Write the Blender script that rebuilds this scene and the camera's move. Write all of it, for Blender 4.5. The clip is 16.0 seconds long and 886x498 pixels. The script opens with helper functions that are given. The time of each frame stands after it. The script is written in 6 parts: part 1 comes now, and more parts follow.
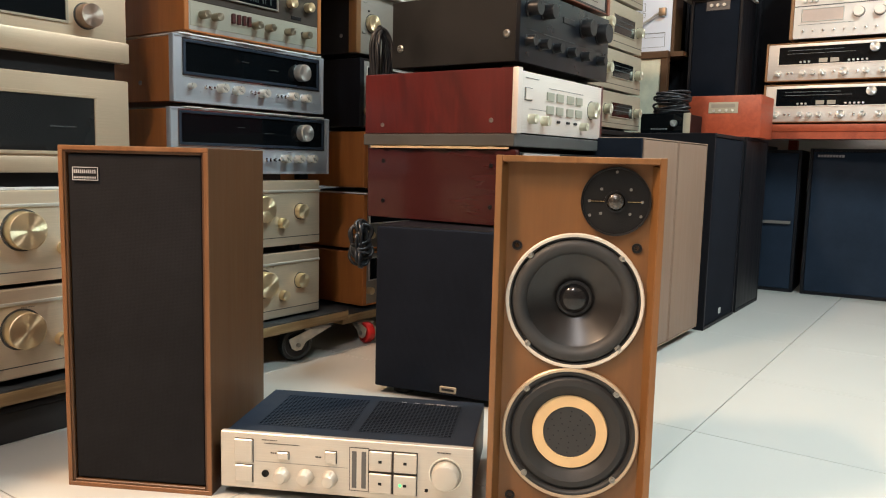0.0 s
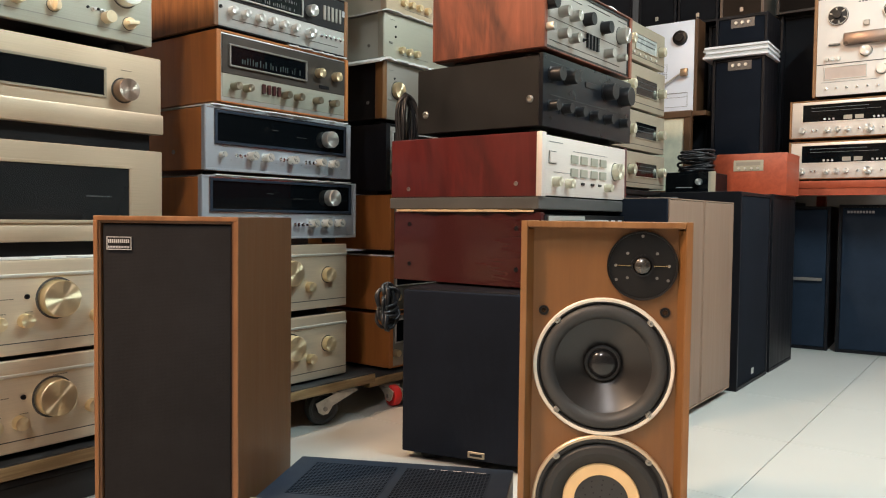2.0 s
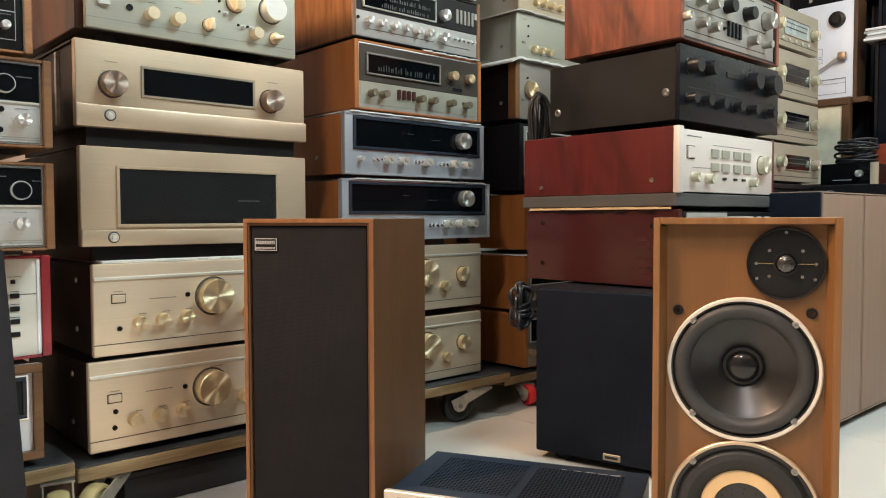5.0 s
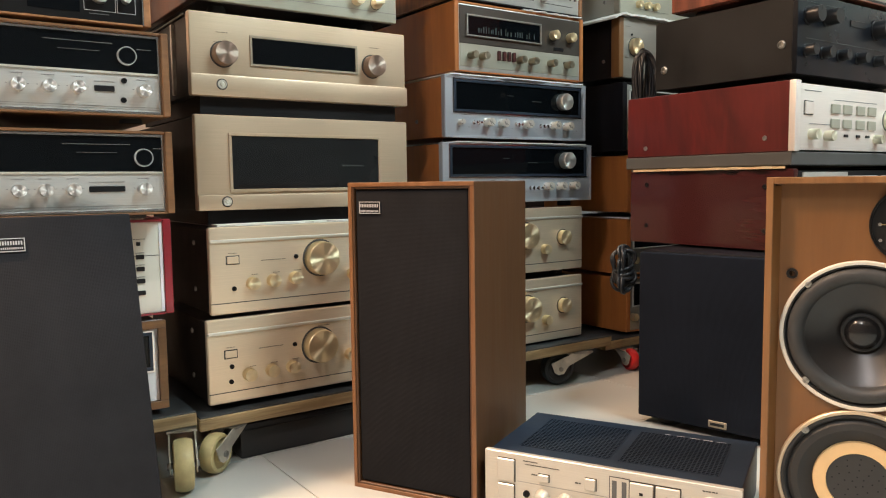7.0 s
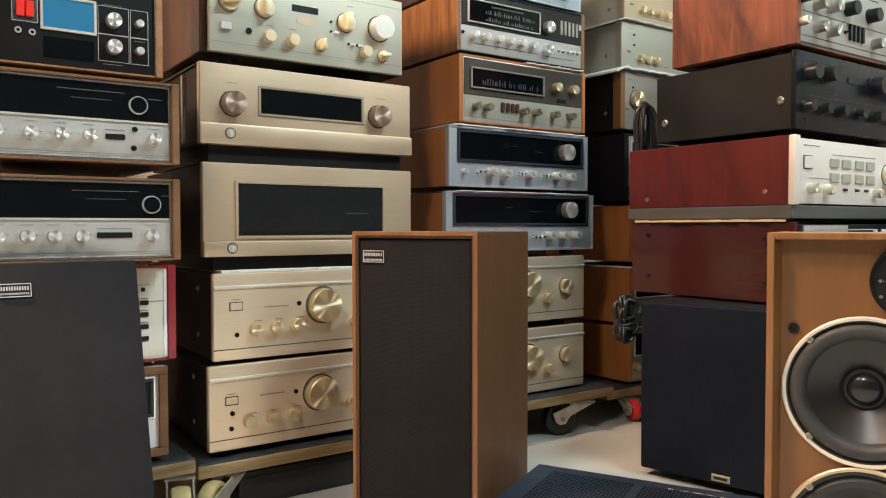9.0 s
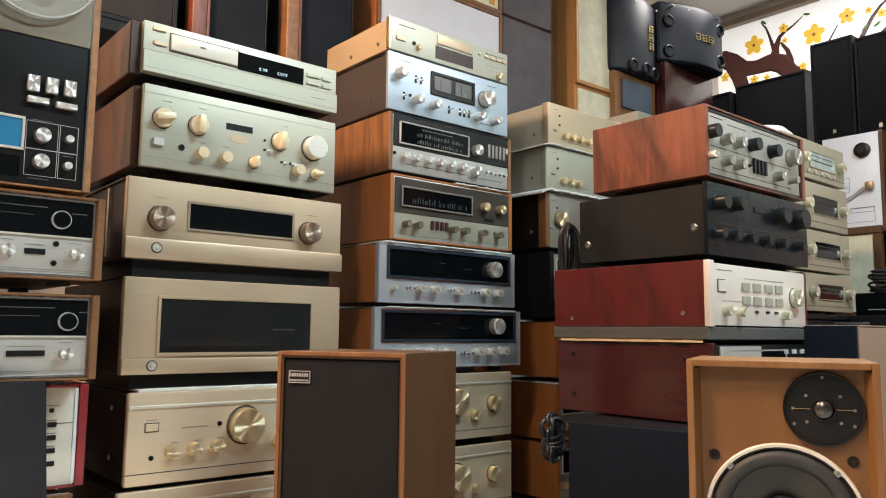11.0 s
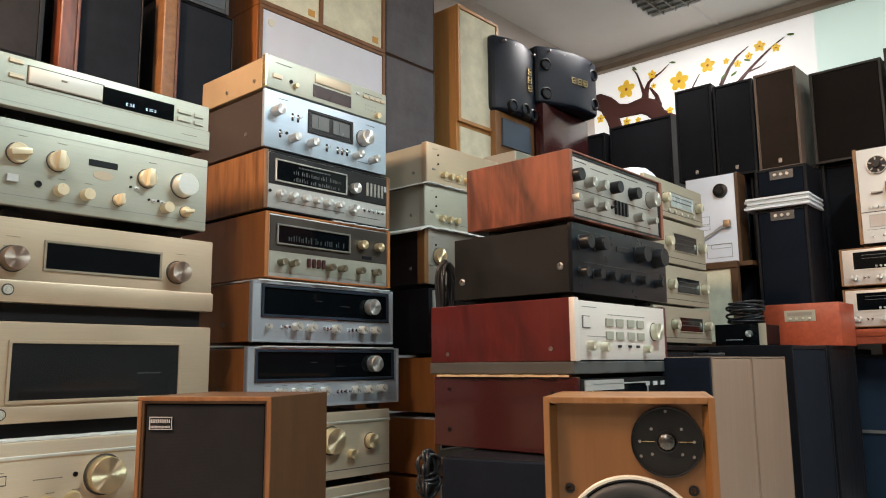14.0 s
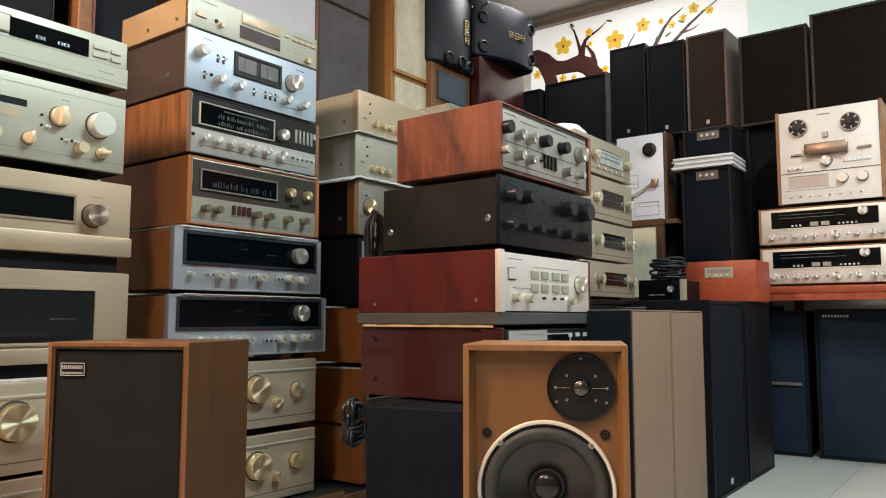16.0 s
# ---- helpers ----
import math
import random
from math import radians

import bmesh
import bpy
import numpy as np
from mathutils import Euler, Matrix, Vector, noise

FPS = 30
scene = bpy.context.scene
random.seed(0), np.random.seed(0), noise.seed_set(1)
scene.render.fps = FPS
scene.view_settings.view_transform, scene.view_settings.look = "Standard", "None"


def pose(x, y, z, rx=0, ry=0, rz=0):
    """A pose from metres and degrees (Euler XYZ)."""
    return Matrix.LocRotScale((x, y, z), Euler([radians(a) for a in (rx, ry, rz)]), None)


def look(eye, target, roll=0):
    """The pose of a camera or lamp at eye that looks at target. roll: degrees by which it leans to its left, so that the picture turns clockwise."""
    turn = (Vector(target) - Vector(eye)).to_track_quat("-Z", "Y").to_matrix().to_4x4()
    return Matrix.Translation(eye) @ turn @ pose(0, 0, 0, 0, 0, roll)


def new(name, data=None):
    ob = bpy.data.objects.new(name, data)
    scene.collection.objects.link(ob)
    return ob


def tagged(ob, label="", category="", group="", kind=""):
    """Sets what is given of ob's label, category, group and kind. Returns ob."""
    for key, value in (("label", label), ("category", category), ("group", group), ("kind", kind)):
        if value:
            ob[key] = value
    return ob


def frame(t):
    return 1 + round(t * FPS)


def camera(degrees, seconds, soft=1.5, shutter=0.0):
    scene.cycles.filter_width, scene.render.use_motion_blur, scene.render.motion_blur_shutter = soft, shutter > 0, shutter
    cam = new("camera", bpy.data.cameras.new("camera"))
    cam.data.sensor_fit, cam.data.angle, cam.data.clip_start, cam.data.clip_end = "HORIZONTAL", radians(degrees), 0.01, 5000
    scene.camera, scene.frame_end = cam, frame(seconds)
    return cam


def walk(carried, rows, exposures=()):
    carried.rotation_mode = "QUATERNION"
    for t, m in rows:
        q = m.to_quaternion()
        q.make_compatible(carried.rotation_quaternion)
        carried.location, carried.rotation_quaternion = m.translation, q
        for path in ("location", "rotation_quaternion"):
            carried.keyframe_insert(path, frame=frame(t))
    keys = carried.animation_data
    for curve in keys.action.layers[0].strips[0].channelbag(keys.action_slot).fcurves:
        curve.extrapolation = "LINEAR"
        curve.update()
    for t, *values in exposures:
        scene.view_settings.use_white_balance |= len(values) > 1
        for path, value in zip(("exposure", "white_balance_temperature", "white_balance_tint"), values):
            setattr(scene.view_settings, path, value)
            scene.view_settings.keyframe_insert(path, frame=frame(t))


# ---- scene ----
cam = camera(60.5, 16.0, soft=1.1)
PATH = [
    (0, (0.0096, 0.0101, 0.5194), (1.6376, 1.1488, 0.2893), 1.37),
    (0.5, (0.0101, 0.0088, 0.5208), (1.6422, 1.1490, 0.3302), 1.34),
    (1, (0.0081, 0.0075, 0.5244), (1.6383, 1.1552, 0.3661), 1.21),
    (1.5, (0.0070, 0.0072, 0.5284), (1.6239, 1.1782, 0.4105), 0.96),
    (2, (0.0061, 0.0081, 0.5315), (1.6017, 1.2113, 0.4511), 0.66),
    (2.5, (0.0034, 0.0065, 0.5365), (1.5738, 1.2439, 0.4857), 0.27),
    (3, (0.0017, 0.0073, 0.5377), (1.5466, 1.2773, 0.5151), 0.02),
    (3.2, (-0.0006, 0.0088, 0.5426), (1.5365, 1.2881, 0.5186), -0.16),
    (5.3, (0.0098, -0.0102, 0.5299), (1.3321, 1.4870, 0.4293), -0.15),
    (5.5, (0.0045, -0.0091, 0.5309), (1.3130, 1.4985, 0.4082), -0.11),
    (6, (0.0058, -0.0093, 0.5277), (1.2508, 1.5466, 0.3565), -0.54),
    (6.5, (0.0036, -0.0106, 0.5303), (1.1891, 1.5896, 0.3456), -0.76),
    (7, (0.0038, -0.0105, 0.5283), (1.1472, 1.6212, 0.3541), -0.73),
    (7.5, (0.0053, -0.0107, 0.5270), (1.1228, 1.6391, 0.3560), -0.76),
    (8, (0.0041, -0.0106, 0.5271), (1.1115, 1.6469, 0.3642), -0.80),
    (8.5, (0.0010, -0.0113, 0.5322), (1.1220, 1.6398, 0.4013), -0.53),
    (9, (-0.0032, -0.0155, 0.5382), (1.1416, 1.6234, 0.4793), -0.06),
    (9.5, (-0.0058, -0.0167, 0.5463), (1.1748, 1.5976, 0.5578), 0.47),
    (10, (-0.0069, -0.0161, 0.5526), (1.2157, 1.5645, 0.6358), 0.75),
    (12.3, (-0.0105, -0.0408, 0.5784), (1.3355, 1.4018, 0.9055), -0.44),
    (12.5, (-0.0089, -0.0438, 0.5804), (1.3481, 1.3873, 0.9130), -0.60),
    (13, (-0.0032, -0.0496, 0.5792), (1.3835, 1.3525, 0.9124), -0.72),
    (13.5, (0.0024, -0.0571, 0.5779), (1.4321, 1.3048, 0.8959), -0.66),
    (14, (0.0071, -0.0656, 0.5776), (1.4841, 1.2492, 0.8773), -0.54),
    (14.5, (0.0100, -0.0676, 0.5788), (1.5243, 1.2081, 0.8607), -0.24),
    (15, (0.0162, -0.0705, 0.5719), (1.5606, 1.1735, 0.8312), -0.07),
    (15.5, (0.0209, -0.0772, 0.5683), (1.5917, 1.1407, 0.7902), -0.02),
    (16, (0.0247, -0.0766, 0.5669), (1.6176, 1.1190, 0.7492), 0.02),
]
EXPO = [(0.0, -0.1), (8.5, -0.1), (12.5, -0.28), (16.0, -0.36)]
walk(cam, [(t, look(eye, target, roll)) for t, eye, target, roll in PATH], EXPO)

# ---- light ----
world = bpy.data.worlds.new("shop_air")
scene.world = world
world.use_nodes = True
world.node_tree.nodes["Background"].inputs[0].default_value = (0.9, 0.95, 1.0, 1)
world.node_tree.nodes["Background"].inputs[1].default_value = 0.25


def area_lamp(name, x, y, z, sx, sy, watts, colour, target=None):
    data = bpy.data.lights.new(name, "AREA")
    data.shape, data.size, data.size_y, data.energy, data.color = "RECTANGLE", sx, sy, watts, colour
    ob = new(name, data)
    ob.matrix_world = look((x, y, z), target or (x, y, 0))
    return ob


CEIL = 2.5
COOL, WARM, PLAIN = (0.77, 1.0, 1.06), (1.0, 0.67, 0.43), (0.98, 0.93, 0.93)
# a cool tube over the aisle, a warm one over the left end of the stacks, two plain fill ones further off; the last is
# added only to brighten the far end
TROFFERS = [(1.5, -0.35, 78, COOL, 1.0), (-0.85, 0.0, 44, PLAIN, 0.5), (-0.57, 1.38, 138, WARM, 0.5), (3.0, -0.9, 30, PLAIN, 0.5)]
for lx, ly, watts, tone, long in TROFFERS:
    area_lamp("tube_light", lx, ly, CEIL - 0.06, long, 0.07, watts, tone)
area_lamp("tube_light", 3.48, 1.57, CEIL - 0.035, 0.55, 0.24, 14, (1.0, 0.95, 0.93))

# ---- materials ----


def nodes_of(name):
    m = bpy.data.materials.new(name)
    m.use_nodes = True
    t = m.node_tree
    return m, t, t.nodes["Principled BSDF"]


def add_node(t, kind, **values):
    n = t.nodes.new(kind)
    for k, v in values.items():
        n.inputs[k].default_value = v
    return n


def noise_of(t, scale, stretch=(1, 1, 1), detail=4.0, rough=0.6, distort=0.0):
    co = t.nodes.new("ShaderNodeTexCoord")
    mp = add_node(t, "ShaderNodeMapping", Scale=stretch)
    nz = add_node(t, "ShaderNodeTexNoise", Scale=scale, Detail=detail, Roughness=rough, Distortion=distort)
    t.links.new(co.outputs["Object"], mp.inputs["Vector"])
    t.links.new(mp.outputs["Vector"], nz.inputs["Vector"])
    return nz


def ramp_of(t, source, stops):
    r = t.nodes.new("ShaderNodeValToRGB")
    e = r.color_ramp.elements
    while len(e) < len(stops):
        e.new(0.5)
    for k, (at, c) in zip(e, stops):
        k.position, k.color = at, (*c, 1)
    t.links.new(source.outputs["Fac"], r.inputs["Fac"])
    return r


def bump_of(t, source, bsdf, strength, distance):
    b = add_node(t, "ShaderNodeBump", Strength=strength, Distance=distance)
    t.links.new(source.outputs["Fac"], b.inputs["Height"])
    t.links.new(b.outputs["Normal"], bsdf.inputs["Normal"])


def range_of(t, source, lo, hi, socket):
    m = t.nodes.new("ShaderNodeMapRange")
    m.inputs["From Min"].default_value, m.inputs["From Max"].default_value = 0.3, 0.7
    m.inputs["To Min"].default_value, m.inputs["To Max"].default_value = lo, hi
    t.links.new(source.outputs["Fac"], m.inputs["Value"])
    t.links.new(m.outputs["Result"], socket)


def plain(name, colour, rough=0.5, metal=0.0, vary=0.12, scale=9.0, bump=0.0, grit=400.0, coat=0.0, gloss=0.5):
    """Paint, plastic or metal with faint stains and a fine grain."""
    m, t, b = nodes_of(name)
    nz = noise_of(t, scale, detail=5)
    lo, hi = [c * (1 - vary) for c in colour], [min(1, c * (1 + vary)) for c in colour]
    r = ramp_of(t, nz, [(0.3, lo), (0.7, hi)])
    t.links.new(r.outputs["Color"], b.inputs["Base Color"])
    range_of(t, nz, max(0.02, rough * 0.8), min(1, rough * 1.2), b.inputs["Roughness"])
    b.inputs["Metallic"].default_value = metal
    b.inputs["Coat Weight"].default_value = coat
    b.inputs["Specular IOR Level"].default_value = gloss
    if bump:
        bump_of(t, noise_of(t, grit, detail=2), b, bump, 0.0006)
    return m


def brushed(name, colour, rough=0.35, metal=0.8, stretch=(1.5, 1.5, 180), amount=0.1):
    """Metal with fine horizontal brushing, finger marks and dust."""
    m, t, b = nodes_of(name)
    fine = noise_of(t, 6.0, stretch, detail=6, rough=0.7)
    broad = noise_of(t, 5.0, detail=3)
    r = ramp_of(t, fine, [(0.25, [c * (1 - amount) for c in colour]), (0.75, [min(1, c * (1 + amount)) for c in colour])])
    t.links.new(r.outputs["Color"], b.inputs["Base Color"])
    range_of(t, broad, rough * 0.8, rough * 1.3, b.inputs["Roughness"])
    b.inputs["Metallic"].default_value = metal
    bump_of(t, fine, b, 0.06, 0.0004)
    return m


def wood(name, dark, light, grain="x", rough=0.45, scale=3.0, coat=0.0, contrast=0.25, gloss=0.5, bold=1.0):
    """Veneer: long streaks with a slow figure under them; bold widens the figure."""
    m, t, b = nodes_of(name)
    f = 22 / bold
    s = {"x": (1.2, f, f), "y": (f, 1.2, f), "z": (f, f, 1.2)}[grain]
    streak = noise_of(t, scale, s, detail=7, rough=0.65, distort=0.6)
    slow = noise_of(t, scale * 0.8, tuple(max(0.8, v * 0.2) for v in s), detail=3, distort=1.5 * bold)
    mix = t.nodes.new("ShaderNodeMath")
    mix.operation = "ADD"
    t.links.new(streak.outputs["Fac"], mix.inputs[0])
    t.links.new(slow.outputs["Fac"], mix.inputs[1])
    half = t.nodes.new("ShaderNodeMath")
    half.operation = "MULTIPLY"
    half.inputs[1].default_value = 0.5
    t.links.new(mix.outputs[0], half.inputs[0])
    r = t.nodes.new("ShaderNodeValToRGB")
    e = r.color_ramp.elements
    e[0].position, e[0].color = 0.5 - contrast * 0.6, (*dark, 1)
    e[1].position, e[1].color = 0.5 + contrast * 0.6, (*light, 1)
    t.links.new(half.outputs[0], r.inputs["Fac"])
    t.links.new(r.outputs["Color"], b.inputs["Base Color"])
    range_of(t, streak, rough * 0.85, rough * 1.2, b.inputs["Roughness"])
    b.inputs["Coat Weight"].default_value = coat
    b.inputs["Coat Roughness"].default_value = 0.12
    b.inputs["Specular IOR Level"].default_value = gloss
    bump_of(t, streak, b, 0.08, 0.0004)
    return m


def cloth(name, colour, scale=900.0):
    """Speaker grille cloth: a fine weave with faint dust."""
    m, t, b = nodes_of(name)
    co = t.nodes.new("ShaderNodeTexCoord")
    waves = []
    for axis in ("X", "Z"):
        w = t.nodes.new("ShaderNodeTexWave")
        w.bands_direction = axis
        w.inputs["Scale"].default_value = scale / 6
        t.links.new(co.outputs["Object"], w.inputs["Vector"])
        waves.append(w)
    mul = t.nodes.new("ShaderNodeMath")
    mul.operation = "MULTIPLY"
    t.links.new(waves[0].outputs["Fac"], mul.inputs[0])
    t.links.new(waves[1].outputs["Fac"], mul.inputs[1])
    bp = add_node(t, "ShaderNodeBump", Strength=0.3, Distance=0.0006)
    t.links.new(mul.outputs[0], bp.inputs["Height"])
    t.links.new(bp.outputs["Normal"], b.inputs["Normal"])
    dust = noise_of(t, 7.0, detail=6, rough=0.7)
    r = ramp_of(t, dust, [(0.35, [c * 0.85 for c in colour]), (0.75, [c * 1.25 for c in colour])])
    t.links.new(r.outputs["Color"], b.inputs["Base Color"])
    b.inputs["Roughness"].default_value = 0.9
    b.inputs["Specular IOR Level"].default_value = 0.1
    return m


def glow(name, colour, strength):
    m, t, b = nodes_of(name)
    b.inputs["Base Color"].default_value = (*colour, 1)
    b.inputs["Emission Color"].default_value = (*colour, 1)
    b.inputs["Emission Strength"].default_value = strength
    b.inputs["Roughness"].default_value = 0.4
    return m


def turned(name, colour):
    """Lathe-turned metal: round brushing that throws fan-shaped glints."""
    m, t, b = nodes_of(name)
    tan = t.nodes.new("ShaderNodeTangent")
    tan.direction_type, tan.axis = "RADIAL", "Y"
    t.links.new(tan.outputs["Tangent"], b.inputs["Tangent"])
    nz = noise_of(t, 60.0, detail=2)
    r = ramp_of(t, nz, [(0.3, [c * 0.92 for c in colour]), (0.7, colour)])
    t.links.new(r.outputs["Color"], b.inputs["Base Color"])
    b.inputs["Metallic"].default_value, b.inputs["Roughness"].default_value = 0.85, 0.44
    b.inputs["Anisotropic"].default_value = 1.0
    return m


CHAMP = brushed("champagne_metal", (0.55, 0.43, 0.3), 0.36, 0.55)
PANEL_WARM = brushed("warm_silver_metal", (0.61, 0.565, 0.495), 0.34, 0.5)
CHAMP_LIGHT = brushed("light_champagne_metal", (0.74, 0.615, 0.45), 0.34, 0.55)
PANEL_ROSE = brushed("rose_silver_metal", (0.74, 0.66, 0.6), 0.36, 0.4)
PALE_EDGE = brushed("bright_edge_metal", (0.8, 0.78, 0.7), 0.3, 0.7)
KHAKI = brushed("khaki_metal", (0.43, 0.37, 0.275), 0.4, 0.5)
CHAMP_DARK = brushed("champagne_shade_metal", (0.33, 0.275, 0.205), 0.42, 0.6)
GOLD = brushed("gold_metal", (0.7, 0.55, 0.3), 0.25, 0.9, (60, 60, 60))
SILVER = brushed("silver_metal", (0.55, 0.54, 0.51), 0.35, 0.55)
COLDSILVER = brushed("cold_silver_metal", (0.48, 0.51, 0.55), 0.33, 0.5)
PALE = brushed("pale_silver_metal", (0.43, 0.42, 0.34), 0.38, 0.5)
GREYMETAL = brushed("grey_metal", (0.32, 0.31, 0.28), 0.4, 0.8)
CHROME = plain("chrome", (0.8, 0.8, 0.8), 0.16, 1.0, 0.05)
STEEL = plain("worn_steel", (0.3, 0.29, 0.27), 0.4, 0.9, 0.3, 40, 0.3)
KNOB = turned("knob_aluminium", (0.78, 0.77, 0.74))
KNOBSMALL = plain("knob_satin", (0.68, 0.65, 0.58), 0.3, 0.55, 0.08, 60)
SATIN = plain("satin_silver", (0.6, 0.56, 0.49), 0.36, 0.45, 0.03)
KNOBGOLD = turned("knob_gold", (0.86, 0.7, 0.44))
KNOBPALE = turned("knob_pale_gold", (0.8, 0.76, 0.6))
KNOBGREY = turned("knob_worn_steel", (0.52, 0.5, 0.45))
KNOBDARK = turned("knob_dull_brass", (0.3, 0.26, 0.19))
KNOBCOPPER = turned("knob_copper_steel", (0.4, 0.31, 0.25))
KNOBBLACK = plain("knob_black", (0.008, 0.008, 0.009), 0.35, 0.0, 0.2, gloss=0.3)
BLACK = plain("black_sheet_metal", (0.007, 0.0066, 0.007), 0.42, 0.0, 0.25, 6, 0.25, gloss=0.2)
BLACKTEX = plain("black_textured_paint", (0.007, 0.0068, 0.0068), 0.5, 0.0, 0.45, 8, 0.6, 700, gloss=0.25)
NAVY = plain("blue_black_metal", (0.02, 0.031, 0.05), 0.45, 0.3, 0.2, 6, 0.2)
GLASS_DARK = plain("dark_glass", (0.003, 0.004, 0.005), 0.07, 0.0, 0.2, gloss=0.22)
SMOKE = plain("smoked_glass", (0.011, 0.012, 0.0125), 0.08, 0.0, 0.3, 4, gloss=0.5)
PRINT = plain("dark_print", (0.05, 0.045, 0.04), 0.6)
PRINT_PALE = plain("pale_print", (0.42, 0.42, 0.42), 0.6)
PRINT_TAN = plain("tan_print", (0.2, 0.16, 0.11), 0.6)
PRINT_GREY = plain("grey_print", (0.16, 0.16, 0.16), 0.6)
PRINT_SOFT = plain("soft_grey_print", (0.09, 0.09, 0.088), 0.6)
PRINT_DIM = plain("dim_print", (0.05, 0.055, 0.055), 0.6)
RUBBER = plain("black_rubber", (0.02, 0.02, 0.02), 0.6, 0, 0.3, 30, 0.4)
CABLE = plain("cable_black", (0.015, 0.015, 0.017), 0.4)
WHITE = plain("white_paint", (0.78, 0.78, 0.8), 0.45, 0, 0.04, 3)
CREAM = plain("cream_enamel", (0.7, 0.67, 0.58), 0.35, 0, 0.05)
REDGLOSS = plain("red_enamel", (0.28, 0.02, 0.03), 0.25, 0, 0.2, coat=0.4)
REDWHEEL = plain("red_rubber", (0.5, 0.02, 0.02), 0.4, 0, 0.2)
YELLOWED = plain("yellowed_rubber", (0.42, 0.34, 0.16), 0.5, 0, 0.25, 20, 0.2)
FOAM = plain("white_foam_sheet", (0.68, 0.66, 0.62), 0.8, 0, 0.12, 40, 0.4)
CARD = plain("cardboard", (0.5, 0.36, 0.2), 0.8, 0, 0.2, 30, 0.3)
WALNUT = wood("walnut_upright", (0.055, 0.024, 0.0095), (0.105, 0.047, 0.018), "z", 0.42, 3.0, 0, 0.5)
WALNUT_EDGE = wood("walnut_edge", (0.14, 0.058, 0.021), (0.24, 0.105, 0.04), "z", 0.42)
TEAK = wood("teak_upright", (0.13, 0.056, 0.017), (0.205, 0.092, 0.029), "z", 0.4, 5.0, 0, 0.5)
TEAK_EDGE = wood("teak_edge", (0.16, 0.07, 0.023), (0.28, 0.135, 0.05), "z", 0.4)
ORANGE = wood("orange_veneer", (0.27, 0.085, 0.02), (0.5, 0.18, 0.045), "z", 0.4, 2.5, 0, 0.42)
ROSEGLOSS = wood("red_rosewood_gloss", (0.025, 0.005, 0.005), (0.125, 0.015, 0.013), "z", 0.32, 2.0, 0.2, 0.3, 0.5, 2.6)
ROSEFLAT = wood("red_lacquer", (0.036, 0.0075, 0.0075), (0.052, 0.0105, 0.0105), "y", 0.22, 1.0, 0.4, 0.6)
SIDEWOOD = wood("dark_side_veneer", (0.01, 0.004, 0.002), (0.08, 0.027, 0.009), "z", 0.4, 2.0, 0.0, 0.3, 0.5, 2.0)
ROSEWOOD = wood("rosewood", (0.022, 0.006, 0.004), (0.27, 0.075, 0.036), "z", 0.4, 2.0, 0.0, 0.22, 0.5, 2.4)
BROWNWOOD = wood("brown_veneer", (0.2, 0.085, 0.03), (0.36, 0.17, 0.07), "y", 0.45)
HONEY = wood("honey_veneer", (0.4, 0.19, 0.06), (0.58, 0.3, 0.105), "z", 0.42, 3.0, 0, 0.45)
CASEWOOD = wood("case_walnut", (0.11, 0.05, 0.02), (0.24, 0.115, 0.045), "x", 0.45)
ZEBRA = wood("striped_veneer", (0.07, 0.025, 0.01), (0.36, 0.16, 0.06), "z", 0.45, 4.0, 0, 0.3)
TAN = wood("tan_vinyl", (0.21, 0.13, 0.088), (0.27, 0.172, 0.118), "z", 0.5, 4.0, 0, 0.6)
UMBER = wood("umber_veneer", (0.012, 0.008, 0.006), (0.022, 0.014, 0.01), "z", 0.5)
DARKASH = wood("black_ash", (0.005, 0.005, 0.0065), (0.0085, 0.0085, 0.011), "z", 0.45, gloss=0.18)
REDWOOD = wood("red_stained_wood", (0.27, 0.042, 0.017), (0.44, 0.08, 0.032), "y", 0.4)
PLY = wood("plywood_edge", (0.2, 0.125, 0.055), (0.46, 0.33, 0.17), "x", 0.6, 4.0, 0, 0.2)
PLYTOP = plain("dirty_board", (0.03, 0.034, 0.036), 0.6, 0, 0.85, 22, 0.5, 120)
GRILLE = cloth("black_grille_cloth", (0.0098, 0.0102, 0.0122))
GRILLE_BLUE = cloth("blue_black_grille_cloth", (0.0072, 0.0092, 0.0145))
GRILLE_SEA = cloth("sea_blue_grille_cloth", (0.016, 0.025, 0.041))
GRILLE_GREY = cloth("grey_grille_cloth", (0.13, 0.12, 0.13))
GRILLE_BROWN = cloth("brown_grille_cloth", (0.034, 0.022, 0.015))
GRILLE_UMBER = cloth("umber_grille_cloth", (0.0125, 0.0085, 0.0065))
GRILLE_CREAM = cloth("cream_grille_cloth", (0.72, 0.68, 0.52))
CONE = plain("cone_black", (0.014, 0.013, 0.0125), 0.33, 0.0, 0.15, 20, gloss=0.5)
CONEGREY = plain("cone_grey_foam", (0.03, 0.03, 0.03), 0.6, 0, 0.2, 30)
FELT = plain("ring_cream", (0.72, 0.5, 0.26), 0.7, 0, 0.06, 30)
BLUEGLOW = glow("blue_meter", (0.008, 0.12, 0.24), 0.33)
GREENGLOW = glow("green_lamp", (0.05, 0.8, 0.15), 3.0)
DISPLAYGLOW = glow("display_segments", (0.7, 0.9, 1.0), 1.2)
# petals glow a little, standing in for daylight coming through the pane
BACKLIT_YELLOW = glow("yellow_petal_backlit", (0.8, 0.5, 0.05), 0.45)
BRANCH = plain("painted_branch", (0.09, 0.025, 0.02), 0.5)
LEAF = plain("painted_leaf", (0.12, 0.22, 0.05), 0.5)
CLEAR, clear_tree, clear_bsdf = nodes_of("clear_plastic")
